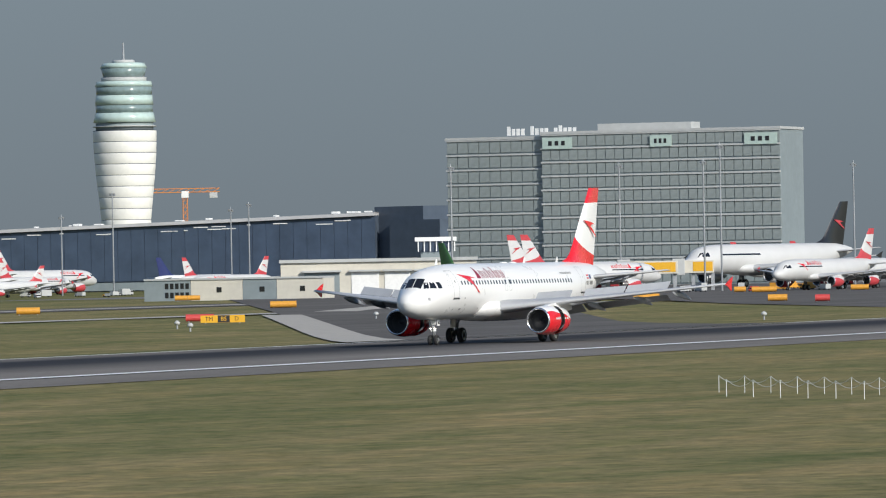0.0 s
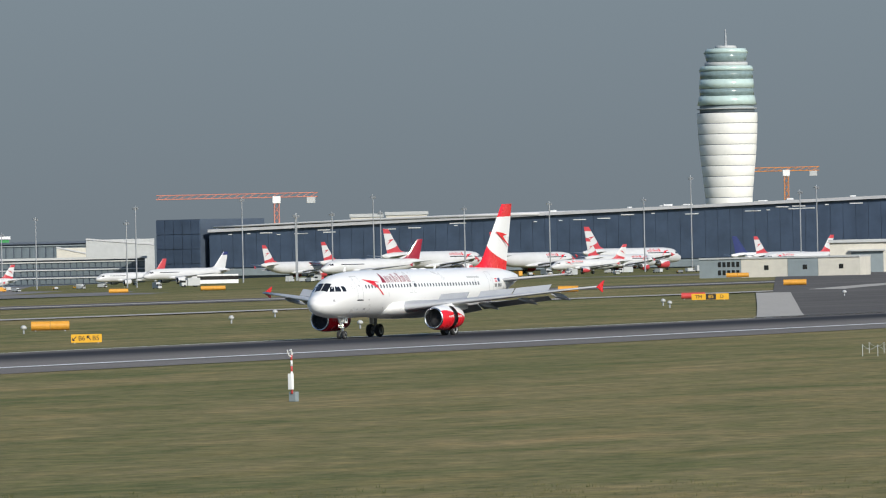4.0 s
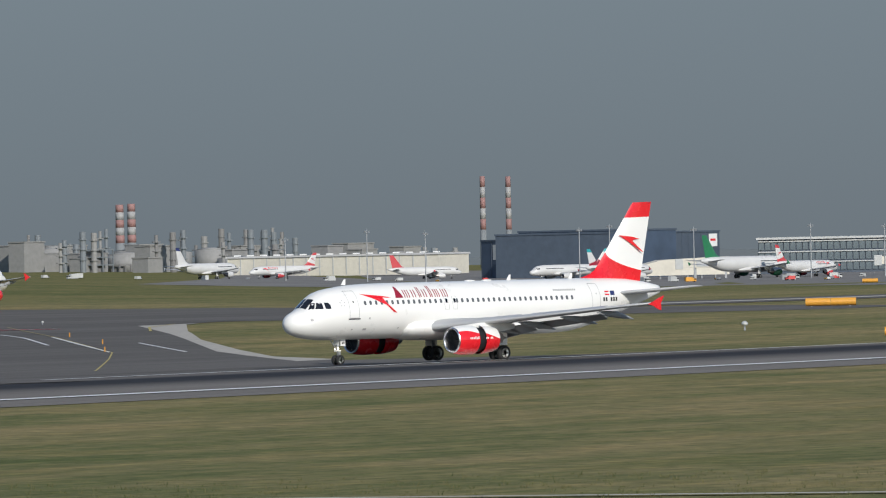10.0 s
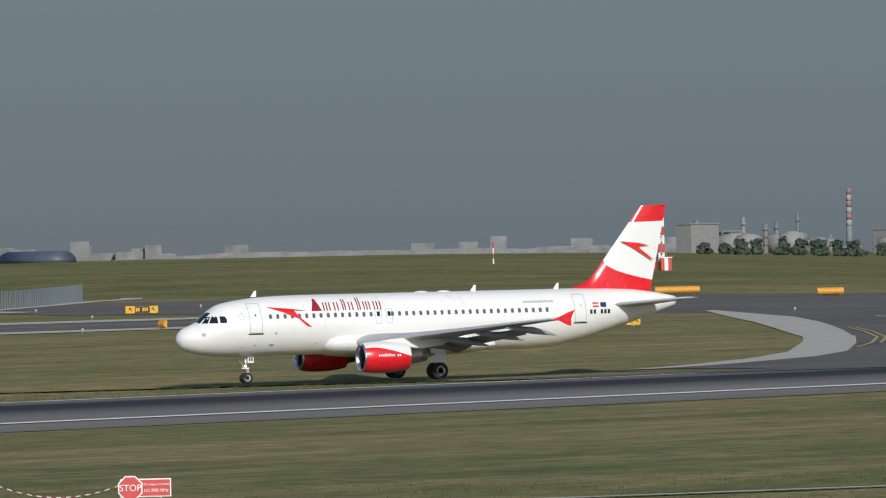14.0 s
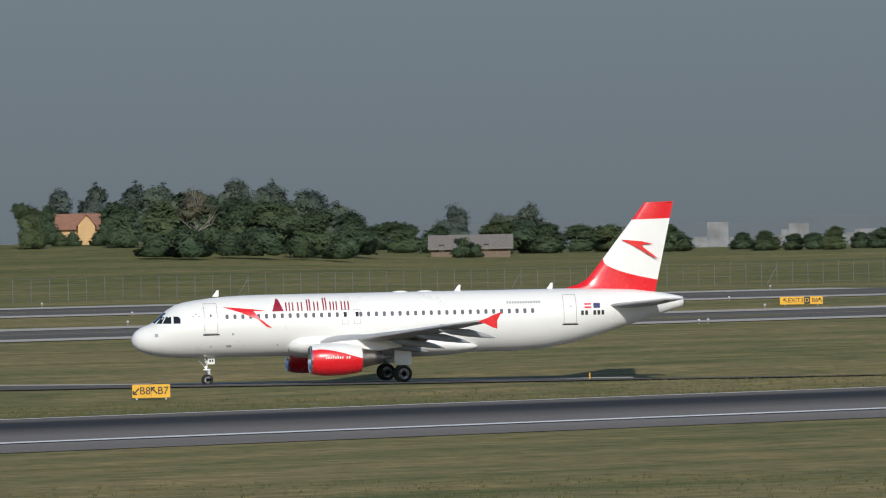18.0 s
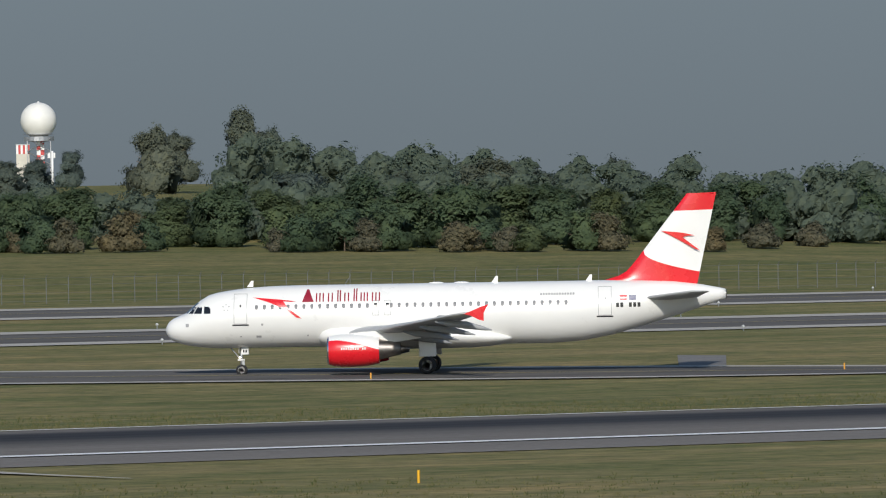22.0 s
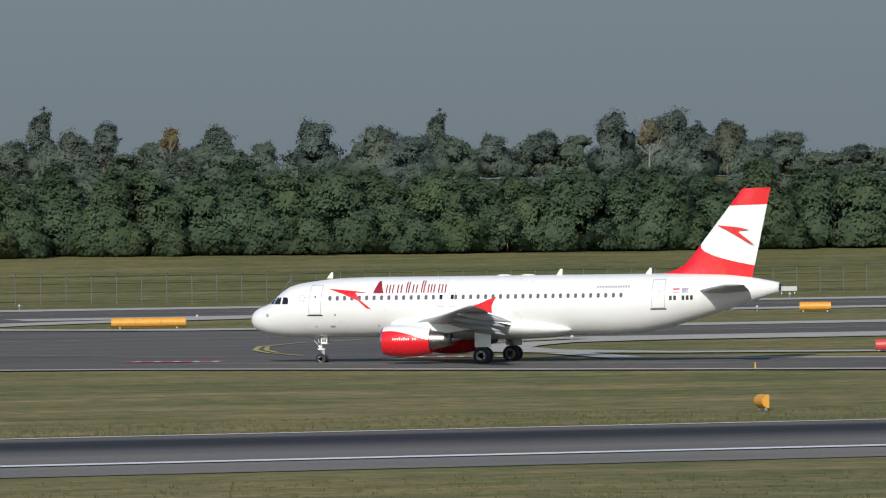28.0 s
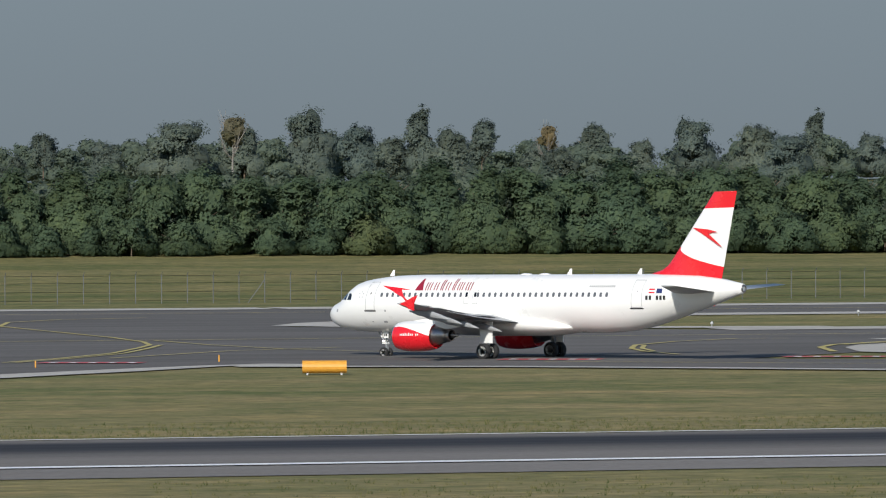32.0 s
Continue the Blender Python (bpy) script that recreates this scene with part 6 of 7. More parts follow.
def stacks():
    # red, white and concrete dulled towards sky grey: haze in the base colours
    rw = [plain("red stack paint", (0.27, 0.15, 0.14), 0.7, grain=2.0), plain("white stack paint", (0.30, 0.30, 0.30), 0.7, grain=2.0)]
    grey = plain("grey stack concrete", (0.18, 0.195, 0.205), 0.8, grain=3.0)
    for az, el, d, r, bands in ((35.10, 11.3, 3900, 1.5, 5), (34.88, 11.2, 3900, 1.5, 5), (39.73, 8.6, 3900, 1.5, 6), (38.21, 8.2, 3900, 2.3, 5), (38.11, 8.3, 3950, 2.3, 5)):
        p = spot(az, d)
        top = 7.85 + el * d / 1000 - p.z
        t = thing("chimney", Matrix.Translation(p), "tall chimney with red and white bands", "chimney", "refinery chimneys")
        z0 = top * .42
        s = Soup()
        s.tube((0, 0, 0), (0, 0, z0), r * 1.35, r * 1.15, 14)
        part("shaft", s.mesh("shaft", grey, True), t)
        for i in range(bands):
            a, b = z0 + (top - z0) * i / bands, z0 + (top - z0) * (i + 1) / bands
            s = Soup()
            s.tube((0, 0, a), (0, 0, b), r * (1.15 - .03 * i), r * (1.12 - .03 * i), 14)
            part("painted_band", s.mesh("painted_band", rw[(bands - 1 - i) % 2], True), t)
    rng = random.Random(3)
    # three close greys that carry the haze over the refinery
    haze_tints = [plain("process steel", (0.16, 0.18, 0.195), 0.6, grain=2.0), plain("rusty process steel", (0.18, 0.178, 0.175), 0.7, grain=2.0), plain("pale process cladding", (0.235, 0.235, 0.23), 0.7, grain=2.0)]
    for i in range(150):
        az = rng.choice((rng.uniform(35.3, 41.2), rng.uniform(36.3, 39.5)))
        p = spot(az, rng.uniform(3300, 3900))
        k = rng.random()
        t = thing("refinery_unit", Matrix.Translation(p), "steel process unit of the refinery, haze painted into its colour", "refinery", "refinery units")
        s = Soup()
        if k < .45:
            h = rng.uniform(9, 24)
            s.tube((0, 0, 0), (0, 0, h), rng.uniform(.8, 1.8), None, 10)
            for j in range(3):
                s.tube((0, 0, h * (.3 + .25 * j)), (0, 0, h * (.3 + .25 * j) + .5), 2.3, None, 10)
            part("column", s.mesh("column", rng.choice(haze_tints)), t)
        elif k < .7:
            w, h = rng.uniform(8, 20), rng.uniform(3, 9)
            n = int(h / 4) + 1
            tint = rng.choice(haze_tints)
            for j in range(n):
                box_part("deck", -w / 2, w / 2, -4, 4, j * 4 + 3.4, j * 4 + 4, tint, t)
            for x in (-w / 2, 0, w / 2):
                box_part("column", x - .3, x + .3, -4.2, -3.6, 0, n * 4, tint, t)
            box_part("vessel", -w / 3, w / 4, -2, 3, 0, n * 4 - 1, rng.choice(haze_tints), t)
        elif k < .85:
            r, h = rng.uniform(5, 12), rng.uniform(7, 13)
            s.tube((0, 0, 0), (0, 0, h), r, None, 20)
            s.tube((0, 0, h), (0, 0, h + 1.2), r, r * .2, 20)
            part("tank", s.mesh("tank", haze_tints[2], True), t)
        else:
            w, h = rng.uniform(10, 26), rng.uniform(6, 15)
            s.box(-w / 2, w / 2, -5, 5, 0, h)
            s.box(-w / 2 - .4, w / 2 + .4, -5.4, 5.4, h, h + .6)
            part("block", s.mesh("block", haze_tints[2]), t)
    # the city's haze is part of its base colour
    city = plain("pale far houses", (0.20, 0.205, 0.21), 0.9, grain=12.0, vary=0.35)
    s = Soup()
    for i in range(420):
        az = rng.uniform(40.2, 51)
        p = spot(az, rng.uniform(4250, 4750))
        w, h = rng.uniform(7, 30), rng.uniform(2, 8)
        if rng.random() < .05:
            w, h = rng.uniform(10, 18), rng.uniform(12, 20)
        z = 6.5 + 6 * smooth01(44, 48, az) * rng.random() ** 2
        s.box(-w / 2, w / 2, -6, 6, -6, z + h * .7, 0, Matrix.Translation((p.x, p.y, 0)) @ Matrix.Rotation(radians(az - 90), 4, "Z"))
    tagged(new("far_city", s.mesh("far_city", city)), "houses and blocks of a far city, haze painted into their colour", "city", kind="stuff")
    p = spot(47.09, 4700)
    t = thing("far_tower_block", Matrix.Translation((p.x, p.y, 0)) @ Matrix.Rotation(radians(47 - 90), 4, "Z"), "pair of tall tower blocks far off, haze painted into their colour", "tower block")
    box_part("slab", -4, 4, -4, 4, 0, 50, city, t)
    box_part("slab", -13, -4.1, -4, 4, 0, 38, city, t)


def radome():
    p = spot(64.46, 1500)
    t = thing("radome", Matrix.Translation(p) @ Matrix.Rotation(radians(64.46 - 90), 4, "Z"), "white radar ball on a red and white steel tower", "radar tower")
    c = 7.85 + .0207 * 1500 - p.z
    r = 4.05
    s = Soup()
    s.rings([[(r * math.sin(b) * math.cos(a), r * math.sin(b) * math.sin(a), c - r * math.cos(b)) for a in [2 * math.pi * j / 32 for j in range(32)]] for b in [.5 + (math.pi - .52) * k / 18 for k in range(19)]])
    part("ball", s.mesh("ball", FABRIC, True), t, "smooth white ball")
    for name, z0, z1, rr in (("deck", c - r - .6, c - r + .4, 3.4), ("deck_rail", c - r + .9, c - r + 1.0, 3.4)):
        s = Soup()
        s.tube((0, 0, z0), (0, 0, z1), rr, None, 20)
        part(name, s.mesh(name, STEEL), t)
    for x, y in ((-2.6, -2.6), (2.6, -2.6), (2.6, 2.6), (-2.6, 2.6)):
        s = Soup()
        s.tube((x, y, 0), (x, y, c - r - .6), .13, None, 6)
        part("leg", s.mesh("leg", STEEL), t)
    # chequered core under the ball
    for k in range(9):
        for i in range(2):
            z1 = c - 4.2 - k * 1.2
            if z1 > 1.3:
                box_part("core_panel", -.5 + i * .85, .33 + i * .85, -.9, .9, z1 - 1.18, z1, SIGN_RED if (i + k) % 2 else WHITE_STEEL, t, "red and white panel")
    s = Soup()
    s.tube((2.95, -2.8, 0), (2.95, -2.8, c - 6.9), .24, None, 10)
    part("column", s.mesh("column", WHITE_STEEL, True), t, "white column")
    box_part("cabinet", 1.9, 3.6, -2.6, -1.6, c - 8.5, c - 7.3, WHITE_STEEL, t, "white equipment cabinet", .05)
    s = Soup()
    s.tube((0, 0, c + r - .05), (0, 0, c + r + .22), .3, .2, 8)
    part("finial", s.mesh("finial", WHITE_STEEL), t)
    for k in range(4):
        z0, z1 = (c - r) * k / 4, (c - r) * (k + 1) / 4
        for side in (-1, 1):
            s = Soup()
            s.tube((2.6 * side, -2.6, z0), (-2.6 * side, -2.6, z1), .1, None, 4)
            part("brace", s.mesh("brace", STEEL), t)
    box_part("hut", -5.1, -2.15, -2.2, 1.2, 0, c - 7.5, CREAM, t, "cream hut wall")
    for i in range(6):
        box_part("stripe_panel", -5.1 + i * .5, -4.62 + i * .5, -2.2, 1.2, c - 7.5, c - 5.5, WHITE_STEEL if i % 2 == 0 else SIGN_RED, t, "red and white panel")
    box_part("hut_rail", -5.2, -2.05, -2.3, 1.3, c - 5.45, c - 5.3, STEEL, t)


def farm():
    m, w = facing(spot(56.32, 1350), spot(56.07, 1350))
    g = m.translation.z
    t = thing("silo_block", m, "old pale grain tower with a dark top storey", "grain tower")
    top = 7.85 + .0137 * 1350 - g
    box_part("wall", 0, w, 0, 7, 0, top - 2.6, CREAM, t, "", .05)
    box_part("top_storey", -.2, w + .2, -.2, 7.2, top - 2.6, top - .5, GREY_WALL, t, "dark weathered top storey")
    box_part("roof", -.8, w + .8, -.8, 7.8, top - .5, top - .1, DARK_CLAD, t)
    box_part("lantern", w * .3, w * .7, 1.5, 5, top - .1, top + 1.2, GREY_WALL, t)
    box_part("stair_bay", w * .3, w * .48, -.3, .1, 0, top - 2.4, GREY_WALL, t)
    for i in range(4):
        box_part("window", w * (.08 + .24 * i), w * (.16 + .24 * i), -.25, -.18, top - 2.1, top - 1.2, GLASS, t)
    for az0, az1, d, wall, roof, h, rise, label in ((55.52, 55.12, 1200, OCHRE, TILE_RED, 2.6, 2.5, "old farmhouse with a red tiled roof and ochre gable"), (52.28, 51.6, 1130, BARN_WALL, plain("weathered grey roof", (0.17, 0.155, 0.14), 0.85, grain=0.5, vary=0.2), 1.5, 2.1, "long low barn with a weathered roof")):
        m, w = facing(spot(az0, d), spot(az1, d))
        t = thing("farm_building", m, label, "farm building")
        box_part("wall", 0, w, 0, 7, -.6, h, wall, t)
        s = Soup()
        s.rings([[(x, -.7, h - .1), (x, 3.5, h + rise), (x, 7.7, h - .1), (x, 7.7, h - .4), (x, -.7, h - .4)] for x in (-.5, w + .5)])
        part("roof", s.mesh("roof", roof), t, "pitched tile roof")
        if wall is OCHRE:
            s = Soup()
            s.rings([[(w * .55, y, -.5), (w * .92, y, -.5), (w * .92, y, h + .3), (w * .735, y, h + 2.2), (w * .55, y, h + .3)] for y in (-2.2, 0)])
            part("gable", s.mesh("gable", OCHRE), t, "ochre gable end")
            s = Soup()
            s.rings([[(w * .52, y, h + .15), (w * .735, y, h + 2.5), (w * .95, y, h + .15), (w * .735, y, h + 2.2)] for y in (-2.5, 0.4)])
            part("gable_roof", s.mesh("gable_roof", TILE_RED), t)
        for i in range(3):
            box_part("window", w * (.1 + .28 * i), w * (.1 + .28 * i) + .9, -.08, .02, .8, 2.0, GLASS, t)
    # radar hut and lattice mast in red and white on the field
    p = spot(41.36, 1170)
    t = thing("lattice_mast", Matrix.Translation(p), "red and white lattice mast on the field", "mast")
    H = 7.85 + .0061 * 1170 - p.z
    n = 7
    for k in range(n):
        s = Soup()
        z0, z1 = H * k / n, H * (k + 1) / n
        for x in (-.55, .55):
            for y in (-.55, .55):
                s.tube((x, y, z0), (x, y, z1), .2, None, 5)
        s.tube((-.55, -.55, z0), (.55, -.55, z1), .09, None, 4)
        s.tube((.55, -.55, z0), (-.55, -.55, z1), .09, None, 4)
        s.box(-.7, .7, -.7, .7, z1 - .1, z1)
        part("mast_section", s.mesh("mast_section", SIGN_RED if k % 2 == 0 else WHITE_STEEL), t)
    for az, w in ((41.55, 3.1), (41.3, 1.9)):
        p = spot(az, 1168)
        t = thing("equipment_hut", Matrix.Translation(p) @ Matrix.Rotation(radians(az - 90), 4, "Z"), "small red and white equipment hut", "hut", "equipment huts")
        for i in range(3):
            box_part("wall_panel", -w / 2 + w * i / 3, -w / 2 + w * (i + 1) / 3, 0, 2.4, 0, 2.2, WHITE_STEEL if i % 2 else SIGN_RED, t)
        box_part("roof", -w / 2 - .1, w / 2 + .1, -.1, 2.5, 2.2, 2.35, WHITE_STEEL, t)
        s = Soup()
        s.tube((0, 1, 2.3), (0, 1, 6.5 if w > 3 else 3.2), .06, None, 5)
        part("aerial", s.mesh("aerial", SIGN_RED), t)
    p = spot(42.78, 1204)
    t = thing("marker_mast", Matrix.Translation(p), "slim red and white marker mast", "mast")
    for k in range(4):
        s = Soup()
        s.tube((0, 0, k * .95), (0, 0, k * .95 + .95), .13, None, 6)
        part("mast_section", s.mesh("mast_section", SIGN_RED if k % 2 else WHITE_STEEL), t)


control_tower()
office_block()
terminal()
piers()
hangars()
sheds()
crane(23.35, 3100, 23.66, 23.07, 40.5, CRANE_ORANGE)
crane(27.68, 2700, 28.70, 27.33, 30.5, CRANE_RED)
masts()
stacks()
radome()
farm()


# ---------------------------------------------------------------- parked and taxiing airliners
# duller than the near airliner's paint: haze over the apron mixed in
PARKED_WHITE = plain("dusty white aircraft paint", (0.56, 0.56, 0.55), 0.4, grain=2.0, vary=0.05, dirt=0.1)
PARKED_RED = plain("dusty red aircraft paint", (0.46, 0.05, 0.06), 0.4, grain=2.0, vary=0.06)


def parked():
    navy = (AIR_WHITE, NAVY_PAINT, NAVY_PAINT, NAVY_PAINT, AIR_WHITE, None)
    liveries = {"red": (PARKED_WHITE, PARKED_RED, PARKED_WHITE, PARKED_RED, PARKED_RED, PARKED_RED), "navy": navy, "wine": (PARKED_WHITE, AIR_DARKRED, AIR_DARKRED, AIR_DARKRED, PARKED_WHITE, None), "white": (PARKED_WHITE, PARKED_WHITE, PARKED_WHITE, NAVY_PAINT, PARKED_WHITE, None),
                "teal": (PARKED_WHITE, AIR_DARKRED, PARKED_WHITE, TEAL_PAINT, PARKED_WHITE, None), "green": (PARKED_WHITE, GREEN_PAINT, GREEN_PAINT, GREEN_PAINT, GREEN_PAINT, None), "lime": (PARKED_WHITE, LIME_PAINT, LIME_PAINT, LIME_PAINT, PARKED_WHITE, None),
                "black": (PARKED_WHITE, BLACK_PAINT, BLACK_PAINT, BLACK_PAINT, PARKED_WHITE, PARKED_RED), "allred": (PARKED_WHITE, PARKED_RED, PARKED_RED, PARKED_RED, PARKED_WHITE, None)}
    words = {"red": "parked white airliner with a red and white fin", "navy": "parked white airliner with a navy blue fin", "wine": "parked white airliner with a dark wine-red fin", "white": "parked white regional jet with a pale fin",
             "teal": "parked white airliner with teal and wine-red fin", "green": "parked wide-body airliner with a dark green fin", "lime": "white airliner with a lime green fin on the taxiway", "black": "parked white airliner with a black fin", "allred": "parked white airliner with a plain red fin"}
    made = {}
    # tail direction, distance, heading, livery, size
    for az, d, head, kind, size in ((27.79, 2000, -14, "red", .87), (27.29, 2010, -14, "red", .91), (26.76, 2010, -16, "red", 1.2), (26.45, 1900, 150, "wine", .92), (25.86, 1950, -14, "red", 1.05), (25.06, 2030, -18, "red", 1.15), (25.05, 1930, -14, "red", .85),
                                   (24.72, 1880, 148, "red", .68), (23.81, 1960, -30, "navy", .82), (23.63, 1900, -20, "red", .8), (22.97, 1900, 160, "red", .8), (28.10, 2060, 150, "white", .82), (28.62, 2120, 150, "allred", .7), (30.14, 2080, 155, "red", .9), (29.9, 2060, 150, "red", .7),
                                   (34.21, 2150, -6, "teal", .88), (34.04, 2190, 160, "teal", .86), (33.22, 2140, -6, "green", 1.2), (32.60, 2150, -4, "red", .9), (31.40, 2200, -40, "allred", .92), (37.73, 2300, 0, "white", .95), (36.54, 2300, 160, "red", .75), (35.9, 2350, -30, "allred", .75),
                                   (21.25, 1472, -28, "red", 1.0), (21.26, 1600, -28, "red", 1.05), (18.62, 1672, 160, "black", 1.6), (18.60, 1472, 166, "red", 1.0), (19.4, 1821, -30, "red", .9), (18.94, 1821, -30, "red", .9), (21.98, 1346, -121, "lime", .85), (18.3, 1500, 165, "red", 1.0), (18.05, 1560, 165, "red", 1.0)):
        tail = spot(az, d)
        m = Matrix.Translation(tail) @ Matrix.Rotation(radians(head + 180), 4, "Z") @ Matrix.Translation((-31.4 * size, 0, 0))
        m.translation.z = lay(m.translation.x, m.translation.y) + .04
        if kind not in made:
            made[kind] = ob = airliner("airliner", m, words[kind], liveries[kind], scale=size, group="airliners on the apron", marks=kind == "red")
        else:
            ob = copy_thing(made[kind], m)
            ob.scale = (size, size, size)


parked()
TAXIING = airliner("airliner", pose(720, 600, 1), "white airliner with red and white fin taxiing away", RED_LIVERY, marks=True, detail=True, scale=1.05)
TAXI_ROWS = []
for t_ in (0, 4, 8, 9, 10, 11, 12, 13, 14, 16, 20, 26, 32):
    x_ = 771.5 + 11.6 * (t_ - 12)
    y_ = 612 - 1.0 * (t_ - 12)
    TAXI_ROWS.append((t_, pose(x_, y_, lay(x_, y_) + .05, 0, 0, 180 + 7)))


# ---------------------------------------------------------------- signs, fences, small airfield things
def words(name, text, size, parent, material, at, turn=0.0):
    """Lettering as a flat mesh, upright, its front towards -y."""
    cu = bpy.data.curves.new(name, "FONT")
    cu.body, cu.size, cu.extrude, cu.align_x, cu.align_y = text, size, .004, "CENTER", "CENTER"
    ob = bpy.data.objects.new(name, cu)
    me = bpy.data.meshes.new_from_object(ob)
    bpy.data.objects.remove(ob)
    me.materials.clear()
    me.materials.append(material)
    o = part(name, me, parent, "", at)
    o.rotation_euler = (radians(90), turn, 0)
    return o


def housing_mesh(length, height, depth, material, modules):
    """A sign housing: flat front (-y), rounded back (+y)."""
    s = Soup()
    for k in range(modules):
        x0, x1 = -length / 2 + length * k / modules + .02, -length / 2 + length * (k + 1) / modules - .02
        prof = [(0, .12), (0, .12 + height)] + [(depth * math.sin(a), .12 + height / 2 + height / 2 * math.cos(a)) for a in [math.pi * j / 8 for j in range(1, 8)]]
        s.rings([[(x, y, z) for y, z in prof] for x in (x0, x1)])
    return s.mesh("housing", material)


def sign(az, d, length, height, material, back=True, modules=1, turn=0.0, texts=(), label="", dark=None):
    """back: the rounded back is turned to the runway's near side."""
    m = Matrix.Translation(spot(az, d)) @ Matrix.Rotation(radians(az - 90 + turn + (180 if back else 0)), 4, "Z")
    t = thing("taxiway_sign", m, label or "taxiway sign seen from behind, rounded coloured housing", "sign", "taxiway signs")
    part("housing", housing_mesh(length, height, height * .55, material, modules), t)
    for x in (-length * .38, length * .38):
        box_part("foot", x - .06, x + .06, .08, .2, -.05, .14, STEEL, t)
    if dark:
        box_part("dark_panel", dark[0], dark[1], -.012, -.002, .14, .1 + height, SIGN_BLACK, t)
    for txt, x, light in texts:
        words("lettering", txt, height * .8, t, SIGN_YELLOW if light else SIGN_BLACK, (x, -.02, .12 + height / 2))
    return t


def arrow(t, x, z, size, up):
    s = Soup()
    for k in (1,):
        d = Vector((-.7, 0, .7 if up else -.7))
        e = Vector((d.z, 0, -d.x))
        c = Vector((x, -.02, z))
        a, b = c - d * size * .5, c + d * size * .5
        w = size * .09
        s.add([a + e * w, a - e * w, b - e * w, b + e * w], [(0, 1, 2, 3)])
        for q in (Vector((1, 0, 0)), Vector((0, 0, -1 if up else 1))):
            p = b + q * size * .45
            n_ = Vector((q.z, 0, -q.x))
            s.add([b + n_ * w, b - n_ * w, p - n_ * w, p + n_ * w], [(0, 1, 2, 3)])
    part("arrow", s.mesh("arrow", SIGN_BLACK), t)


def all_signs():
    b8 = sign(54.70, 410, 2.36, .82, SIGN_YELLOW, False, label="yellow taxiway sign with black letters and arrows", texts=(("B8", -.38, 0), ("B7", .72, 0)))
    arrow(b8, -.92, .52, .5, False)
    arrow(b8, .18, .56, .5, True)
    box_part("divider", -.02, .0, -.014, -.004, .16, .9, SIGN_BLACK, b8)
    b6 = sign(29.16, 668, 3.0, .8, SIGN_YELLOW, False, label="yellow taxiway sign with black letters and arrows", texts=(("B6", -.45, 0), ("B5", .9, 0)))
    arrow(b6, -1.15, .52, .5, False)
    arrow(b6, .25, .56, .5, True)
    ex = sign(41.77, 672, 5.6, .85, SIGN_YELLOW, False, label="yellow exit sign with a black panel and letters", texts=(("EXIT35", -1.1, 0), ("B7", .95, 1), ("D", 1.85, 0)), dark=(.45, 1.4))
    arrow(ex, -2.45, .56, .5, True)
    arrow(ex, 2.4, .56, .5, True)
    sign(41.85, 690, 3.4, .85, SIGN_RED, True, label="red sign housing seen from behind")
    sign(24.01, 950, 5.2, .85, SIGN_YELLOW, False, label="yellow taxiway sign with a black panel and letters", texts=(("TM", -1.6, 0), ("B5", .1, 1), ("D", 1.6, 0)), dark=(-.6, .8))
    sign(24.15, 965, 3.4, .85, SIGN_RED, True, label="red sign housing seen from behind")
    e6 = sign(49.12, 738, 4.75, .85, SIGN_YELLOW, False, label="yellow exit sign with a black panel and letters", texts=(("EXIT35", -.45, 0), ("D", .62, 1), ("B6", 1.5, 0)), dark=(.3, .95))
    arrow(e6, -1.75, .56, .5, True)
    arrow(e6, 2.1, .56, .5, True)
    mid = sign(45.80, 795, 3.9, .85, SIGN_YELLOW, False, label="yellow taxiway sign with a black middle panel", dark=(-.8, .95))
    for k in range(6):
        if k != 2:
            box_part("text_bar", -.68 + k * .25, -.5 + k * .25, -.024, -.016, .35, .78, SIGN_YELLOW, mid)
    arrow(mid, -1.3, .56, .5, True)
    arrow(mid, 1.4, .56, .5, True)
    sign(45.61, 699, 1.3, .85, ORANGE, True, label="orange sign housing with a rounded back, seen end on", turn=-60)
    # rounded backs, by direction, distance, length, modules
    for az, d, L, n, mat_ in ((32.14, 846, 6.4, 2, ORANGE), (29.48, 753, 4.2, 2, ORANGE), (31.58, 618, 2.3, 1, ORANGE), (41.21, 917, 6.2, 3, ORANGE), (74.23, 432, 2.9, 1, ORANGE), (72.51, 588, 6.6, 3, ORANGE), (62.34, 540, 4.75, 2, ORANGE), (66.8, 632, 3.0, 1, ORANGE), (39.9, 905, 3.6, 1, ORANGE),
                              (36.56, 718, 2.9, 1, SIGN_RED), (66.16, 480, 2.2, 1, SIGN_RED), (23.3, 1180, 4.0, 1, ORANGE), (25.2, 1130, 3.4, 1, ORANGE), (23.78, 1490, 5.0, 2, ORANGE), (26.3, 1450, 4.5, 2, ORANGE), (28.2, 1500, 5.5, 2, ORANGE), (29.0, 1560, 4.5, 1, ORANGE), (27.2, 1200, 3.0, 1, ORANGE),
                              (30.1, 1480, 4.0, 1, ORANGE), (33.9, 1500, 3.4, 1, ORANGE), (31.8, 1700, 4.0, 1, ORANGE), (19.71, 1162, 2.9, 1, ORANGE), (19.40, 1151, 2.2, 1, SIGN_RED), (20.62, 1196, 4.0, 1, ORANGE), (19.66, 1421, 2.2, 1, ORANGE), (18.76, 1420, 3.4, 1, ORANGE), (19.5, 1400, 4.6, 1, ORANGE)):
        sign(az, d, L, .82 if d < 700 else 1.0, mat_, True, n)
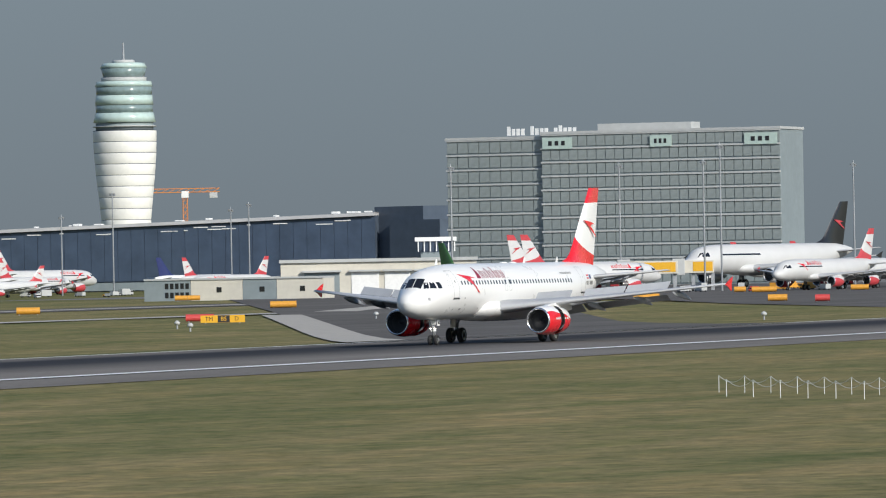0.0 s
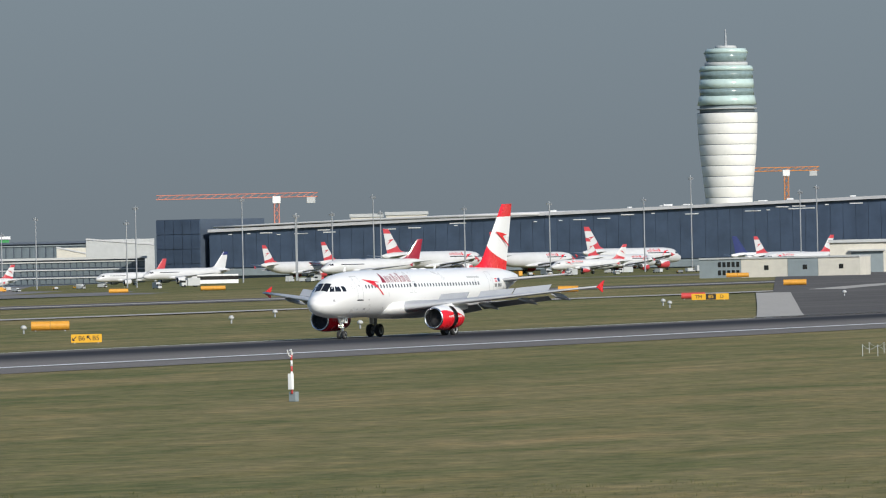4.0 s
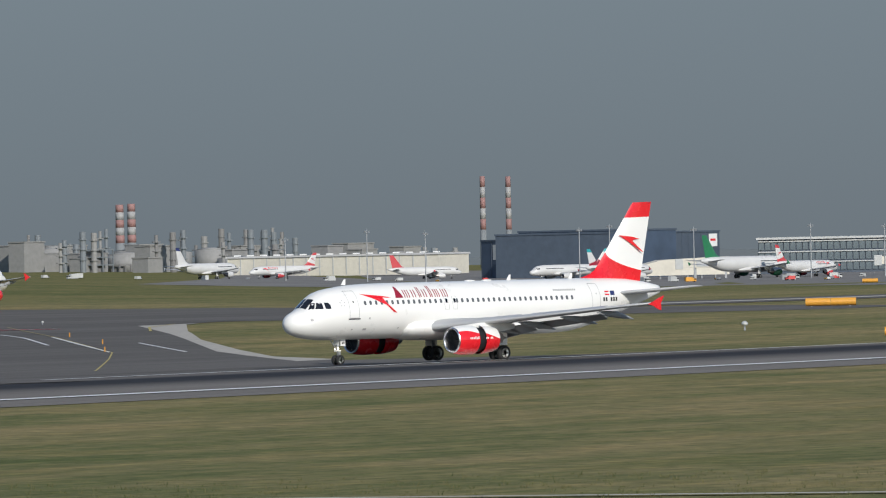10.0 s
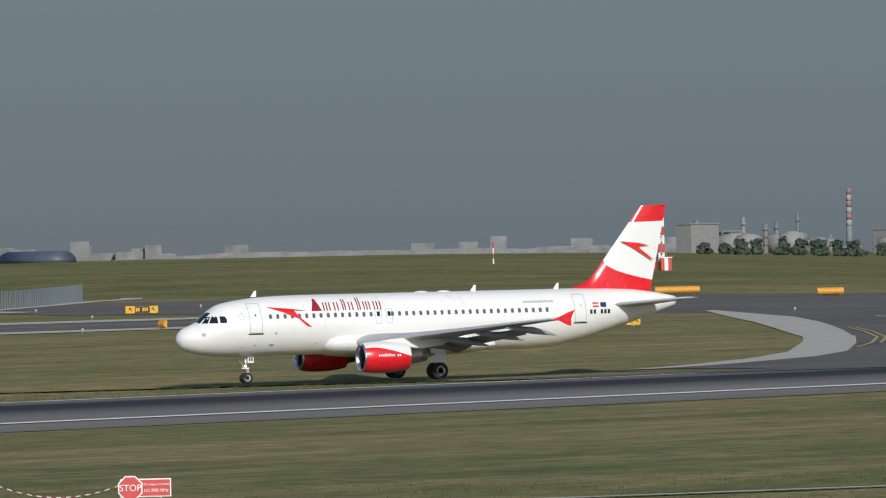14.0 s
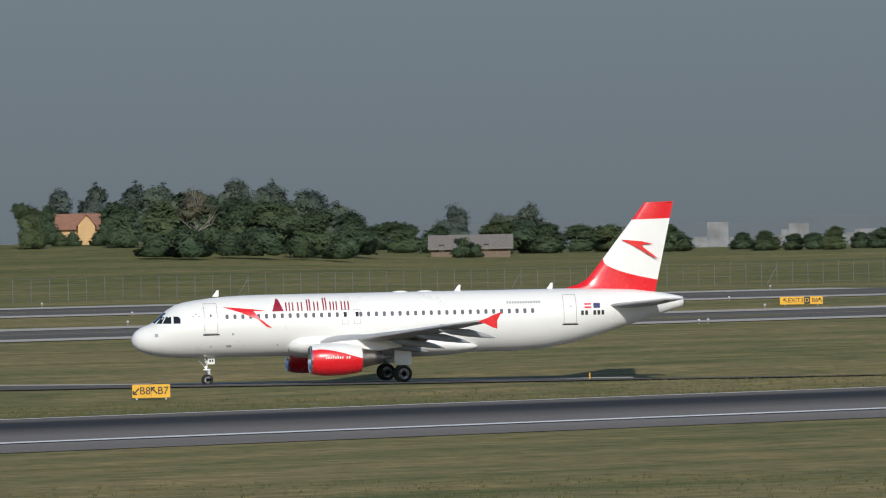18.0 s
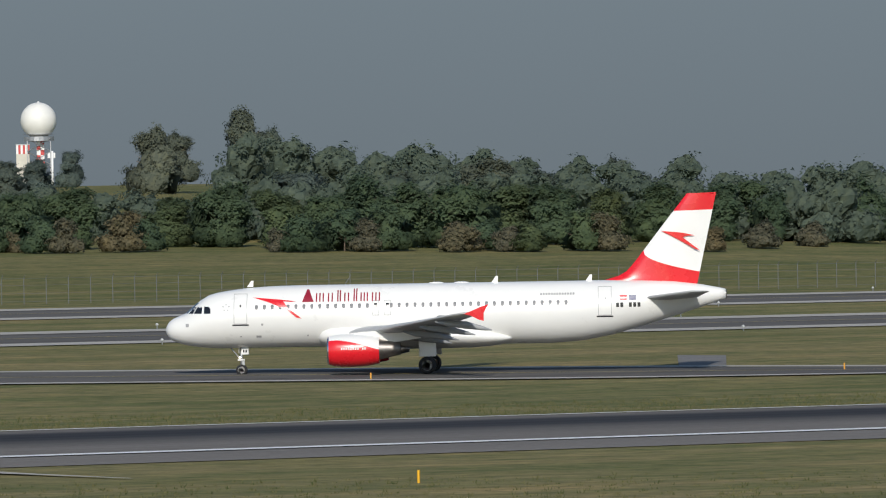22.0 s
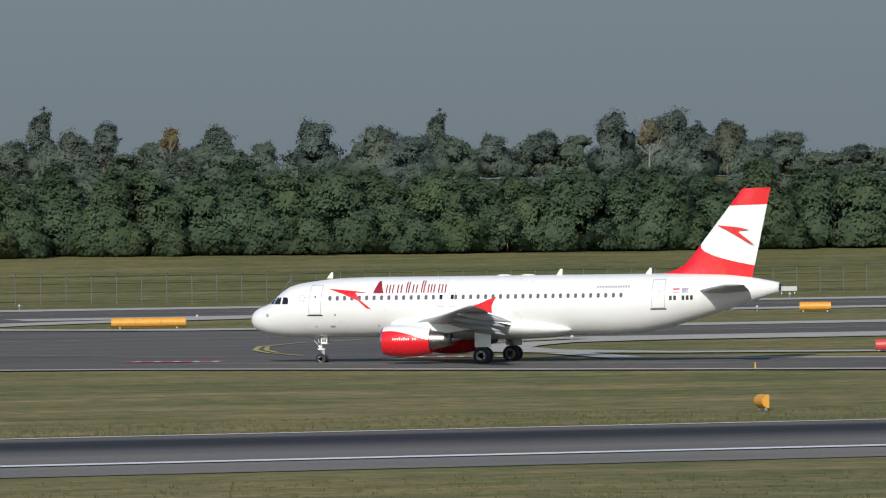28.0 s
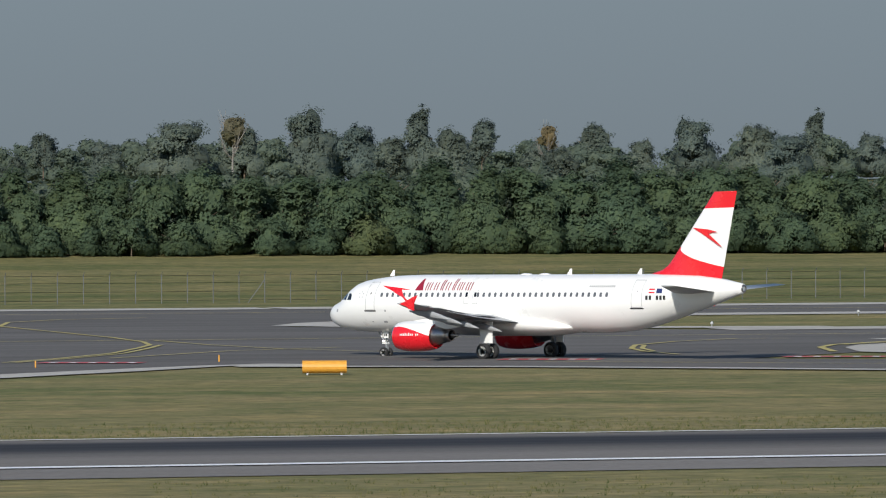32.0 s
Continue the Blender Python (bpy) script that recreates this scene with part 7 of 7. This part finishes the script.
    for az, d, high, turn in ((65.72, 416, .86, -62), (67.24, 355, .74, -72)):
        sign(az, d, 1.9 if az < 66 else 1.5, high, ORANGE, True, 3 if az < 66 else 1, turn, label="orange sign housing with a rounded back, seen end on")
    for az, d, txt in ((47.35, 774, "B4"), (65.28, 598, ""), (51.9, 760, "E4"), (67.45, 683, ""), (42.3, 905, "")):
        s_ = sign(az, d, 1.2, .8, SIGN_BLACK, False, label="small black taxiway sign with a yellow rim", texts=((txt, 0, 1),) if txt else ())
        for x in (-.59, .56):
            box_part("rim", x, x + .03, -.03, -.004, .12, .92, SIGN_YELLOW, s_)
        box_part("rim", -.54, .54, -.03, -.004, .89, .92, SIGN_YELLOW, s_)
        box_part("rim", -.54, .54, -.03, -.004, .12, .15, SIGN_YELLOW, s_)


def stop_sign():
    m = Matrix.Translation(spot(45.80, 217, -.11)) @ Matrix.Rotation(radians(45.82 - 90 + 4), 4, "Z")
    t = thing("stop_sign", m, "red stop board with a white octagon rim, on steel legs", "sign")
    box_part("board_rim", -.83, .83, 0, .03, .32, .92, WHITE_STEEL, t, "white rim", .01)
    box_part("board", -.79, .79, -.014, -.002, .36, .88, SIGN_RED, t, "red board")
    for r, y, mat_ in ((.43, -.03, WHITE_STEEL), (.385, -.045, SIGN_RED)):
        s = Soup()
        o = [(-.50 + r * math.cos(math.pi / 8 + k * math.pi / 4), .62 + r * math.sin(math.pi / 8 + k * math.pi / 4)) for k in range(8)]
        s.rings([[(x, yy, z) for x, z in o] for yy in (y, y + .012)])
        part("octagon", s.mesh("octagon", mat_), t)
    words("lettering", "STOP", .30, t, WHITE_STEEL, (-.50, -.06, .62))
    words("lettering", "ATC Freigabe erforderlich", .085, t, WHITE_STEEL, (.33, -.024, .73))
    words("lettering", "121,900 MHz", .15, t, WHITE_STEEL, (.33, -.024, .53))
    for x in (-.5, .5):
        box_part("leg", x - .03, x + .03, .035, .09, -.2, .7, STEEL, t)
    m2 = Matrix.Translation(spot(47.11, 216.5))
    t2 = thing("marker_post", m2, "white post with red rings holding a chain", "post")
    for k, (z0, z1, mat_) in enumerate(((-.1, .62, WHITE_STEEL), (.62, .8, SIGN_RED), (.8, .9, WHITE_STEEL), (.9, 1.02, SIGN_RED))):
        s = Soup()
        s.tube((0, 0, z0), (0, 0, z1), .055, .055, 10)
        part("post_section", s.mesh("post_section", mat_, True), t2)
    a, b = Vector(m2.translation) + Vector((0, 0, .78)), (m @ Vector((-.85, 0, .72)))
    t3 = thing("chain", Matrix.Translation(a), "red and white plastic chain hanging between post and board", "chain")
    n = 26
    pts = [a.lerp(b, k / n) - Vector((0, 0, .42 * 4 * (k / n) * (1 - k / n))) - a for k in range(n + 1)]
    for k in range(n):
        s = Soup()
        s.tube(pts[k], pts[k + 1], .014, .014, 5)
        part("link", s.mesh("link", WHITE_STEEL if k % 2 else AIR_DARKRED), t3)


def wind_post():
    t = thing("weather_post", Matrix.Translation(spot(27.35, 361)), "red and white sensor post with white box and curved arm", "sensor post")
    for k in range(7):
        s = Soup()
        s.tube((0, 0, .4 + k * .28), (0, 0, .68 + k * .28), .055, .055, 8)
        part("post_section", s.mesh("post_section", SIGN_RED if k % 2 == 0 else WHITE_STEEL, True), t)
    box_part("cabinet", -.25, -.0, -.12, .1, .62, 1.42, WHITE_STEEL, t, "white cabinet", .02)
    box_part("base_box", .0, .36, -.2, .2, 0, .5, GREY_WALL, t, "dark grey base box", .03)
    s = Soup()
    pts = [(-.42, 0, 2.62), (-.36, 0, 2.45), (-.22, 0, 2.32), (-.05, 0, 2.28), (.06, 0, 2.32), (.07, 0, 2.45), (-.04, 0, 2.6)]
    for p, q in zip(pts, pts[1:]):
        s.tube(p, q, .035, .035, 6)
    s.tube((-.18, 0, 2.6), (.02, 0, 2.62), .03, .03, 6)
    part("sensor_arm", s.mesh("sensor_arm", WHITE_STEEL), t, "white curved sensor arm")


def perimeter_fence():
    t = thing("fence", Matrix(), "tall wire mesh fence with steel posts across the field", "fence")
    s = Soup()
    s.tube((0, 0, -.3), (0, 0, 2.9), .05, .05, 6)
    s.tube((0, 0, 2.9), (0, -.35, 3.25), .04, .04, 5)
    me = s.mesh("post", FENCE_STEEL)
    xs = [-60 + 2.75 * i for i in range(244)]
    fy = lambda x: 667 + .02 * max(0, x - 300)
    for x in xs:
        part("post", me, t, "", (x, fy(x), lay(x, fy(x))))
    for z in (.3, 1.2, 2.1, 2.85):
        s = Soup()
        s.rings([[(x + dx, fy(x), lay(x, fy(x)) + z + dz) for dx, dz in ((0, 0), (0, .035), (.001, .035), (.001, 0))] for x in xs[::4]], ends=False)
        part("wire", s.mesh("wire", FENCE_STEEL), t)
    for x in xs[8::16]:
        s = Soup()
        s.tube((x - 1.8, fy(x), lay(x, fy(x))), (x, fy(x), lay(x, fy(x)) + 2.4), .045, .045, 5)
        part("brace", s.mesh("brace", FENCE_STEEL), t)
    # slatted barrier that climbs to the field
    t = thing("noise_barrier", Matrix(), "long slatted grey barrier climbing towards the field", "barrier")
    a, b = Vector((555, 604)), Vector((622, 651))
    n = 64
    for k in range(n):
        p, q = a.lerp(b, k / n), a.lerp(b, (k + .82) / n)
        bow = Vector((1.5, -1.5)) * math.sin(math.pi * k / n)
        p, q = p + bow, q + bow
        z0 = lay(p.x, p.y)
        s = Soup()
        s.rings([[(v.x, v.y, z0 - .2), (v.x, v.y, z0 + 2.3), (v.x + .1, v.y + .12, z0 + 2.3), (v.x + .1, v.y + .12, z0 - .2)] for v in (p, q)])
        part("slat", s.mesh("slat", GREY_WALL), t)
    sheet("service_road", ribbon([(538, 590), (551, 599.5), (585, 622), (618, 645), (634, 654), (642, 662)], 1.5), .06, CONCRETE, "pale gravel service road beside the barrier", "road")
    m, w = facing(spot(46.92, 1335), spot(46.45, 1320))
    t = thing("noise_shelter", m, "long dark arched shelter on the field", "shelter")
    s = Soup()
    s.rings([[(x, -3 * math.cos(a), 2.3 * math.sin(a)) for a in [math.pi * j / 10 for j in range(11)]] for x in (0, w)])
    part("shell", s.mesh("shell", DARK_CLAD, True), t)
    # low rope fence near the runway
    t = thing("rope_fence", Matrix(), "low fence of thin white posts with sagging tape", "fence")
    p0, p1 = Vector((424, 178, lay(424, 178))), Vector((400, 152, lay(400, 152)))
    n = 15
    pts = [p0.lerp(p1, k / n) for k in range(n + 1)]
    s = Soup()
    s.tube((0, 0, 0), (0, 0, .75), .016, .014, 6)
    me = s.mesh("post", WHITE_STEEL)
    for k, p in enumerate(pts):
        part("post", me, t, "", p)
        part("post", me, t, "", p + Vector((9.5, 3.5, lay(p.x + 9.5, p.y + 3.5) - p.z)))
        if k < n:
            s = Soup()
            for off in (Vector((0, 0, 0)), Vector((9.5, 3.5, 0))):
                for j in range(6):
                    u, v = j / 6, (j + 1) / 6
                    sag = lambda q: Vector((0, 0, .75 - .3 * 4 * q * (1 - q)))
                    s.tube(p.lerp(pts[k + 1], u) + sag(u) + off, p.lerp(pts[k + 1], v) + sag(v) + off, .009, .009, 4)
            part("tape", s.mesh("tape", WHITE_STEEL), t)


def small_markers():
    s = Soup()
    s.tube((0, 0, 0), (0, 0, .45), .05, .05, 8)
    t = thing("edge_stake", Matrix.Translation(spot(61.26, 228)), "short yellow marker stake in the grass", "stake")
    part("stake", s.mesh("stake", SIGN_YELLOW), t)
    s = Soup()
    s.tube((0, 0, 0), (0, 0, .5), .06, .05, 8)
    t = thing("edge_stake", Matrix.Translation(spot(57.6, 444)), "short orange and white marker stake in the grass", "stake", "marker stakes")
    part("stake", s.mesh("stake", ORANGE), t)
    for x, y in ((284, 350), (470, 372), (500, 396), (530, 424), (448, 372), (120, 452), (104, 440), (205, 380), (168, 402)):
        copy_thing(t, Matrix.Translation((x, y, lay(x, y))))
    t = thing("taxiway_light", Matrix.Translation(spot(50, 640)), "small white taxiway edge light", "edge light", "edge lights")
    s = Soup()
    s.tube((0, 0, 0), (0, 0, .3), .05, .05, 6)
    part("stem", s.mesh("stem", STEEL), t)
    s = Soup()
    s.rings([[(r * math.cos(a), r * math.sin(a), z) for a in [2 * math.pi * j / 8 for j in range(8)]] for r, z in ((.14, .28), (.16, .4), (.06, .52))])
    part("lens", s.mesh("lens", PALE_PANEL, True), t)
    for i in range(16):
        for y in (492, 549, 588, 646):
            x = 190 + i * 28
            copy_thing(t, Matrix.Translation((x, y, lay(x, y))))
    for x, y in ((760, 380), (700, 372), (640, 365), (820, 372), (900, 380), (560, 362), (860, 318), (920, 300), (960, 310), (660, 335), (800, 362), (780, 395), (745, 390)):
        copy_thing(t, Matrix.Translation((x, y, lay(x, y)))).scale = (2.2, 2.2, 1.8)
    for az, d in ((67.03, 719), (26.9, 880)):
        t = thing("equipment_box", Matrix.Translation(spot(az, d)) @ Matrix.Rotation(radians(az - 90), 4, "Z"), "pale equipment cabinet on short legs in the grass", "cabinet", "equipment cabinets")
        box_part("cabinet", -.95, .95, -.3, .3, .35, .85, PALE_PANEL, t, "", .04)
        for x in (-.7, .7):
            box_part("leg", x - .05, x + .05, -.1, .1, 0, .36, STEEL, t)


def service_vehicles():
    rng = random.Random(9)
    cols = [PALE_PANEL, ORANGE, SIGN_YELLOW, PALE_PANEL, SIGN_RED]
    protos = []
    for k, (L, H, lab) in enumerate(((5.2, 2.3, "white apron van beside the parked airliners"), (6.5, 2.9, "orange apron service truck"), (3.2, 1.7, "yellow baggage tractor on the apron"), (7.5, 3.4, "pale catering truck beside an airliner"), (4.0, 2.0, "small red apron vehicle beside airliners"))):
        t = thing("service_vehicle", Matrix(), lab, "vehicle", "vehicles on the apron")
        box_part("cab", -L / 2, -L / 2 + L * .3, -1.05, 1.05, .45, H * .78, cols[k], t, "", .12)
        box_part("windscreen", -L / 2 - .02, -L / 2 + L * .22, -1.07, 1.07, H * .5, H * .72, GLASS, t)
        box_part("load_body", -L / 2 + L * .32, L / 2, -1.15, 1.15, .55, H, cols[k] if k != 2 else STEEL, t, "", .06)
        for x in (-L * .34, L * .3):
            for y in (-1.0, 1.0):
                s = Soup()
                s.tube((x, y - .12, .42), (x, y + .12, .42), .42, .42, 12)
                part("tyre", s.mesh("tyre", TYRE), t)
        protos.append([t, False])
    for i in range(126):
        az = rng.uniform(18.8, 33) if i % 3 else rng.uniform(29, 39.2)
        d = rng.uniform(1420, 1560) if az < 21.4 else rng.uniform(1760, 1880) if az < 29 else rng.uniform(1950, 2080) if az < 35 else rng.uniform(2120, 2240)
        pr = rng.choice((protos[0], protos[0], protos[3], protos[3], protos[2], protos[4], protos[1]))
        m = Matrix.Translation(spot(az, d, .04)) @ Matrix.Rotation(rng.uniform(0, 6.28), 4, "Z") @ Matrix.Scale(.72, 4)
        if not pr[1]:
            pr[0].matrix_world, pr[1] = m, True
        else:
            copy_thing(pr[0], m)
    for pr in protos:
        if not pr[1]:
            pr[0].location = spot(27, 1850)
    m, w = facing(spot(28.35, 1900), spot(28.0, 1900))
    t = thing("apron_bus", m, "white and black apron bus", "bus")
    box_part("body", 0, w, 0, 2.8, .4, 1.5, WHITE_STEEL, t, "", .1)
    box_part("window_band", .05, w - .05, -.01, 2.81, 1.5, 2.5, GLASS, t)
    box_part("roof", 0, w, 0, 2.8, 2.5, 3.0, WHITE_STEEL, t, "", .1)
    for az0, az1, d in ((20.42, 20.05, 1500), (31.7, 31.2, 2180), (33.4, 33.0, 2190), (19.98, 19.75, 1530)):
        m, w = facing(spot(az0, d), spot(az1, d))
        t = thing("boarding_bridge", m, "cream boarding bridge on a steel wheel frame", "boarding bridge", "boarding bridges")
        box_part("tunnel", 0, w, 0, 2.6, 3.6, 6.2, CREAM, t, "", .1)
        box_part("cab", -2.4, .2, -.6, 3.0, 3.2, 6.6, PALE_PANEL, t, "", .15)
        box_part("side_panel", w * .3, w * .95, -.08, -.02, 4.0, 5.9, SIGN_YELLOW if az0 < 21 else PALE_PANEL, t)
        for x in (w * .25, w * .9):
            box_part("support", x, x + .7, .8, 1.8, -2.6, 3.6, STEEL, t)


all_signs()
stop_sign()
wind_post()
perimeter_fence()
small_markers()
service_vehicles()
ROLL_OUT = [
    (0.0, pose(612.98, 263.39, 0.03, 0, 0, -3.39)),
    (0.5, pose(606.3, 265.6, 0.02, 0, 0, -3.0)),
    (1.0, pose(599.50, 267.22, 0.0, 0, 0, -2.63)),
    (1.5, pose(592.6, 268.3, -0.02, 0, 0, -2.46)),
    (2.0, pose(585.61, 269.04, -0.04, 0, 0, -2.33)),
    (2.5, pose(576.8, 270.9, -0.06, 0, 0, -2.35)),
    (3.5, pose(555.0, 274.8, -0.1, 0, 0, -2.4)),
    (4.5, pose(530.62, 279.35, -0.203, 0, 0, -2.67)),
    (5.0, pose(516.99, 280.46, -0.230, 0, 0, -3.02)),
    (5.5, pose(503.67, 281.51, -0.257, 0, 0, -3.44)),
    (6.0, pose(490.71, 282.51, -0.280, 0, 0, -3.90)),
    (6.5, pose(478.12, 283.59, -0.285, 0, 0, -4.49)),
    (7.0, pose(465.89, 284.84, -0.269, 0, 0, -5.35)),
    (7.5, pose(454.03, 286.19, -0.248, 0, 0, -6.39)),
    (8.0, pose(442.51, 287.56, -0.230, 0, 0, -7.57)),
    (8.5, pose(431.30, 288.96, -0.224, 0, 0, -8.92)),
    (9.0, pose(420.32, 290.34, -0.240, 0, 0, -10.36)),
    (9.5, pose(409.56, 291.92, -0.275, 0, 0, -11.87)),
    (10.0, pose(399.06, 293.87, -0.312, 0, 0, -13.47)),
    (10.5, pose(388.77, 296.28, -0.352, 0, 0, -15.08)),
    (11.0, pose(378.75, 299.13, -0.396, 0, 0, -16.73)),
    (11.5, pose(369.03, 302.45, -0.445, 0, 0, -18.24)),
    (12.0, pose(359.67, 306.22, -0.495, 0, 0, -19.60)),
    (12.5, pose(350.71, 310.36, -0.547, 0, 0, -20.87)),
    (13.0, pose(342.08, 314.79, -0.600, 0, 0, -22.04)),
    (13.5, pose(333.58, 319.38, -0.652, 0, 0, -23.06)),
    (14.0, pose(325.04, 324.14, -0.693, 0, 0, -23.98)),
    (14.5, pose(316.52, 328.88, -0.726, 0, 0, -24.86)),
    (16.5, pose(285.61, 349.97, -0.701, 0, 0, -28.05)),
    (17.0, pose(277.51, 354.57, -0.718, 0, 0, -28.38)),
    (17.5, pose(269.65, 358.93, -0.668, 0, 0, -28.67)),
    (18.0, pose(261.87, 363.33, -0.628, 0, 0, -28.94)),
    (18.5, pose(254.30, 367.80, -0.593, 0, 0, -29.20)),
    (19.0, pose(246.94, 372.42, -0.550, 0, 0, -29.52)),
    (19.5, pose(239.75, 377.09, -0.495, 0, 0, -29.91)),
    (20.0, pose(232.59, 381.70, -0.416, 0, 0, -30.28)),
    (20.5, pose(225.46, 386.22, -0.337, 0, 0, -30.62)),
    (21.0, pose(218.54, 390.56, -0.235, 0, 0, -30.95)),
    (21.5, pose(211.74, 394.75, -0.215, 0, 0, -31.26)),
    (22.0, pose(205.28, 398.70, -0.186, 0, 0, -31.52)),
    (22.5, pose(199.02, 402.48, -0.139, 0, 0, -31.69)),
    (23.0, pose(193.04, 406.04, -0.089, 0, 0, -31.73)),
    (23.5, pose(187.37, 409.44, -0.046, 0, 0, -31.59)),
    (24.0, pose(182.02, 412.68, -0.011, 0, 0, -31.34)),
    (24.5, pose(176.97, 415.86, 0.018, 0, 0, -31.07)),
    (25.0, pose(172.25, 418.99, 0.046, 0, 0, -30.83)),
    (25.5, pose(167.87, 422.11, 0.072, 0, 0, -30.73)),
    (26.0, pose(163.79, 425.21, 0.100, 0, 0, -30.79)),
    (26.5, pose(160.01, 428.23, 0.130, 0, 0, -31.15)),
    (28.5, pose(147.69, 440.55, 0.199, 0, 0, -38.37)),
    (29.0, pose(145.35, 444.02, 0.230, 0, 0, -41.00)),
    (29.5, pose(143.27, 447.50, 0.259, 0, 0, -43.67)),
    (30.0, pose(141.43, 451.01, 0.281, 0, 0, -46.32)),
    (30.5, pose(139.83, 454.51, 0.296, 0, 0, -48.92)),
    (31.0, pose(138.43, 458.03, 0.310, 0, 0, -51.45)),
    (31.5, pose(137.16, 461.57, 0.322, 0, 0, -53.94)),
    (32.0, pose(135.98, 465.05, 0.331, 0, 0, -56.49)),
]


# ---------------------------------------------------------------- what moves
def motions():
    walk(AIRLINER, ROLL_OUT)
    walk(TAXIING, TAXI_ROWS)
    for ob in AIRLINER.children:
        if ob.get("slides"):
            walk(ob, [(t, pose(x, 0, 0)) for t, x in ((0, .72), (9.4, .72), (10.2, .55), (10.6, .3), (11.2, 0), (32, 0))])
        elif ob.get("draws_in"):
            out, home = Matrix.Translation(ob.location.copy()), Matrix.Translation(ob.location + Vector((-.95, 0, .24))) @ Matrix.Rotation(radians(-24), 4, "Y")
            walk(ob, [(0, out), (13, out), (16, out.lerp(home, .45)), (19, home), (32, home)])
        elif ob.get("hinge"):
            ax, side, at = Vector(ob["hinge"][:3]), ob["hinge"][3], ob.location.copy()
            walk(ob, [(t, Matrix.Translation(at) @ Matrix.Rotation(radians(-a * side), 4, ax)) for t, a in ((0, 46), (9.3, 46), (9.8, 30), (10.4, 0), (32, 0))])


motions()
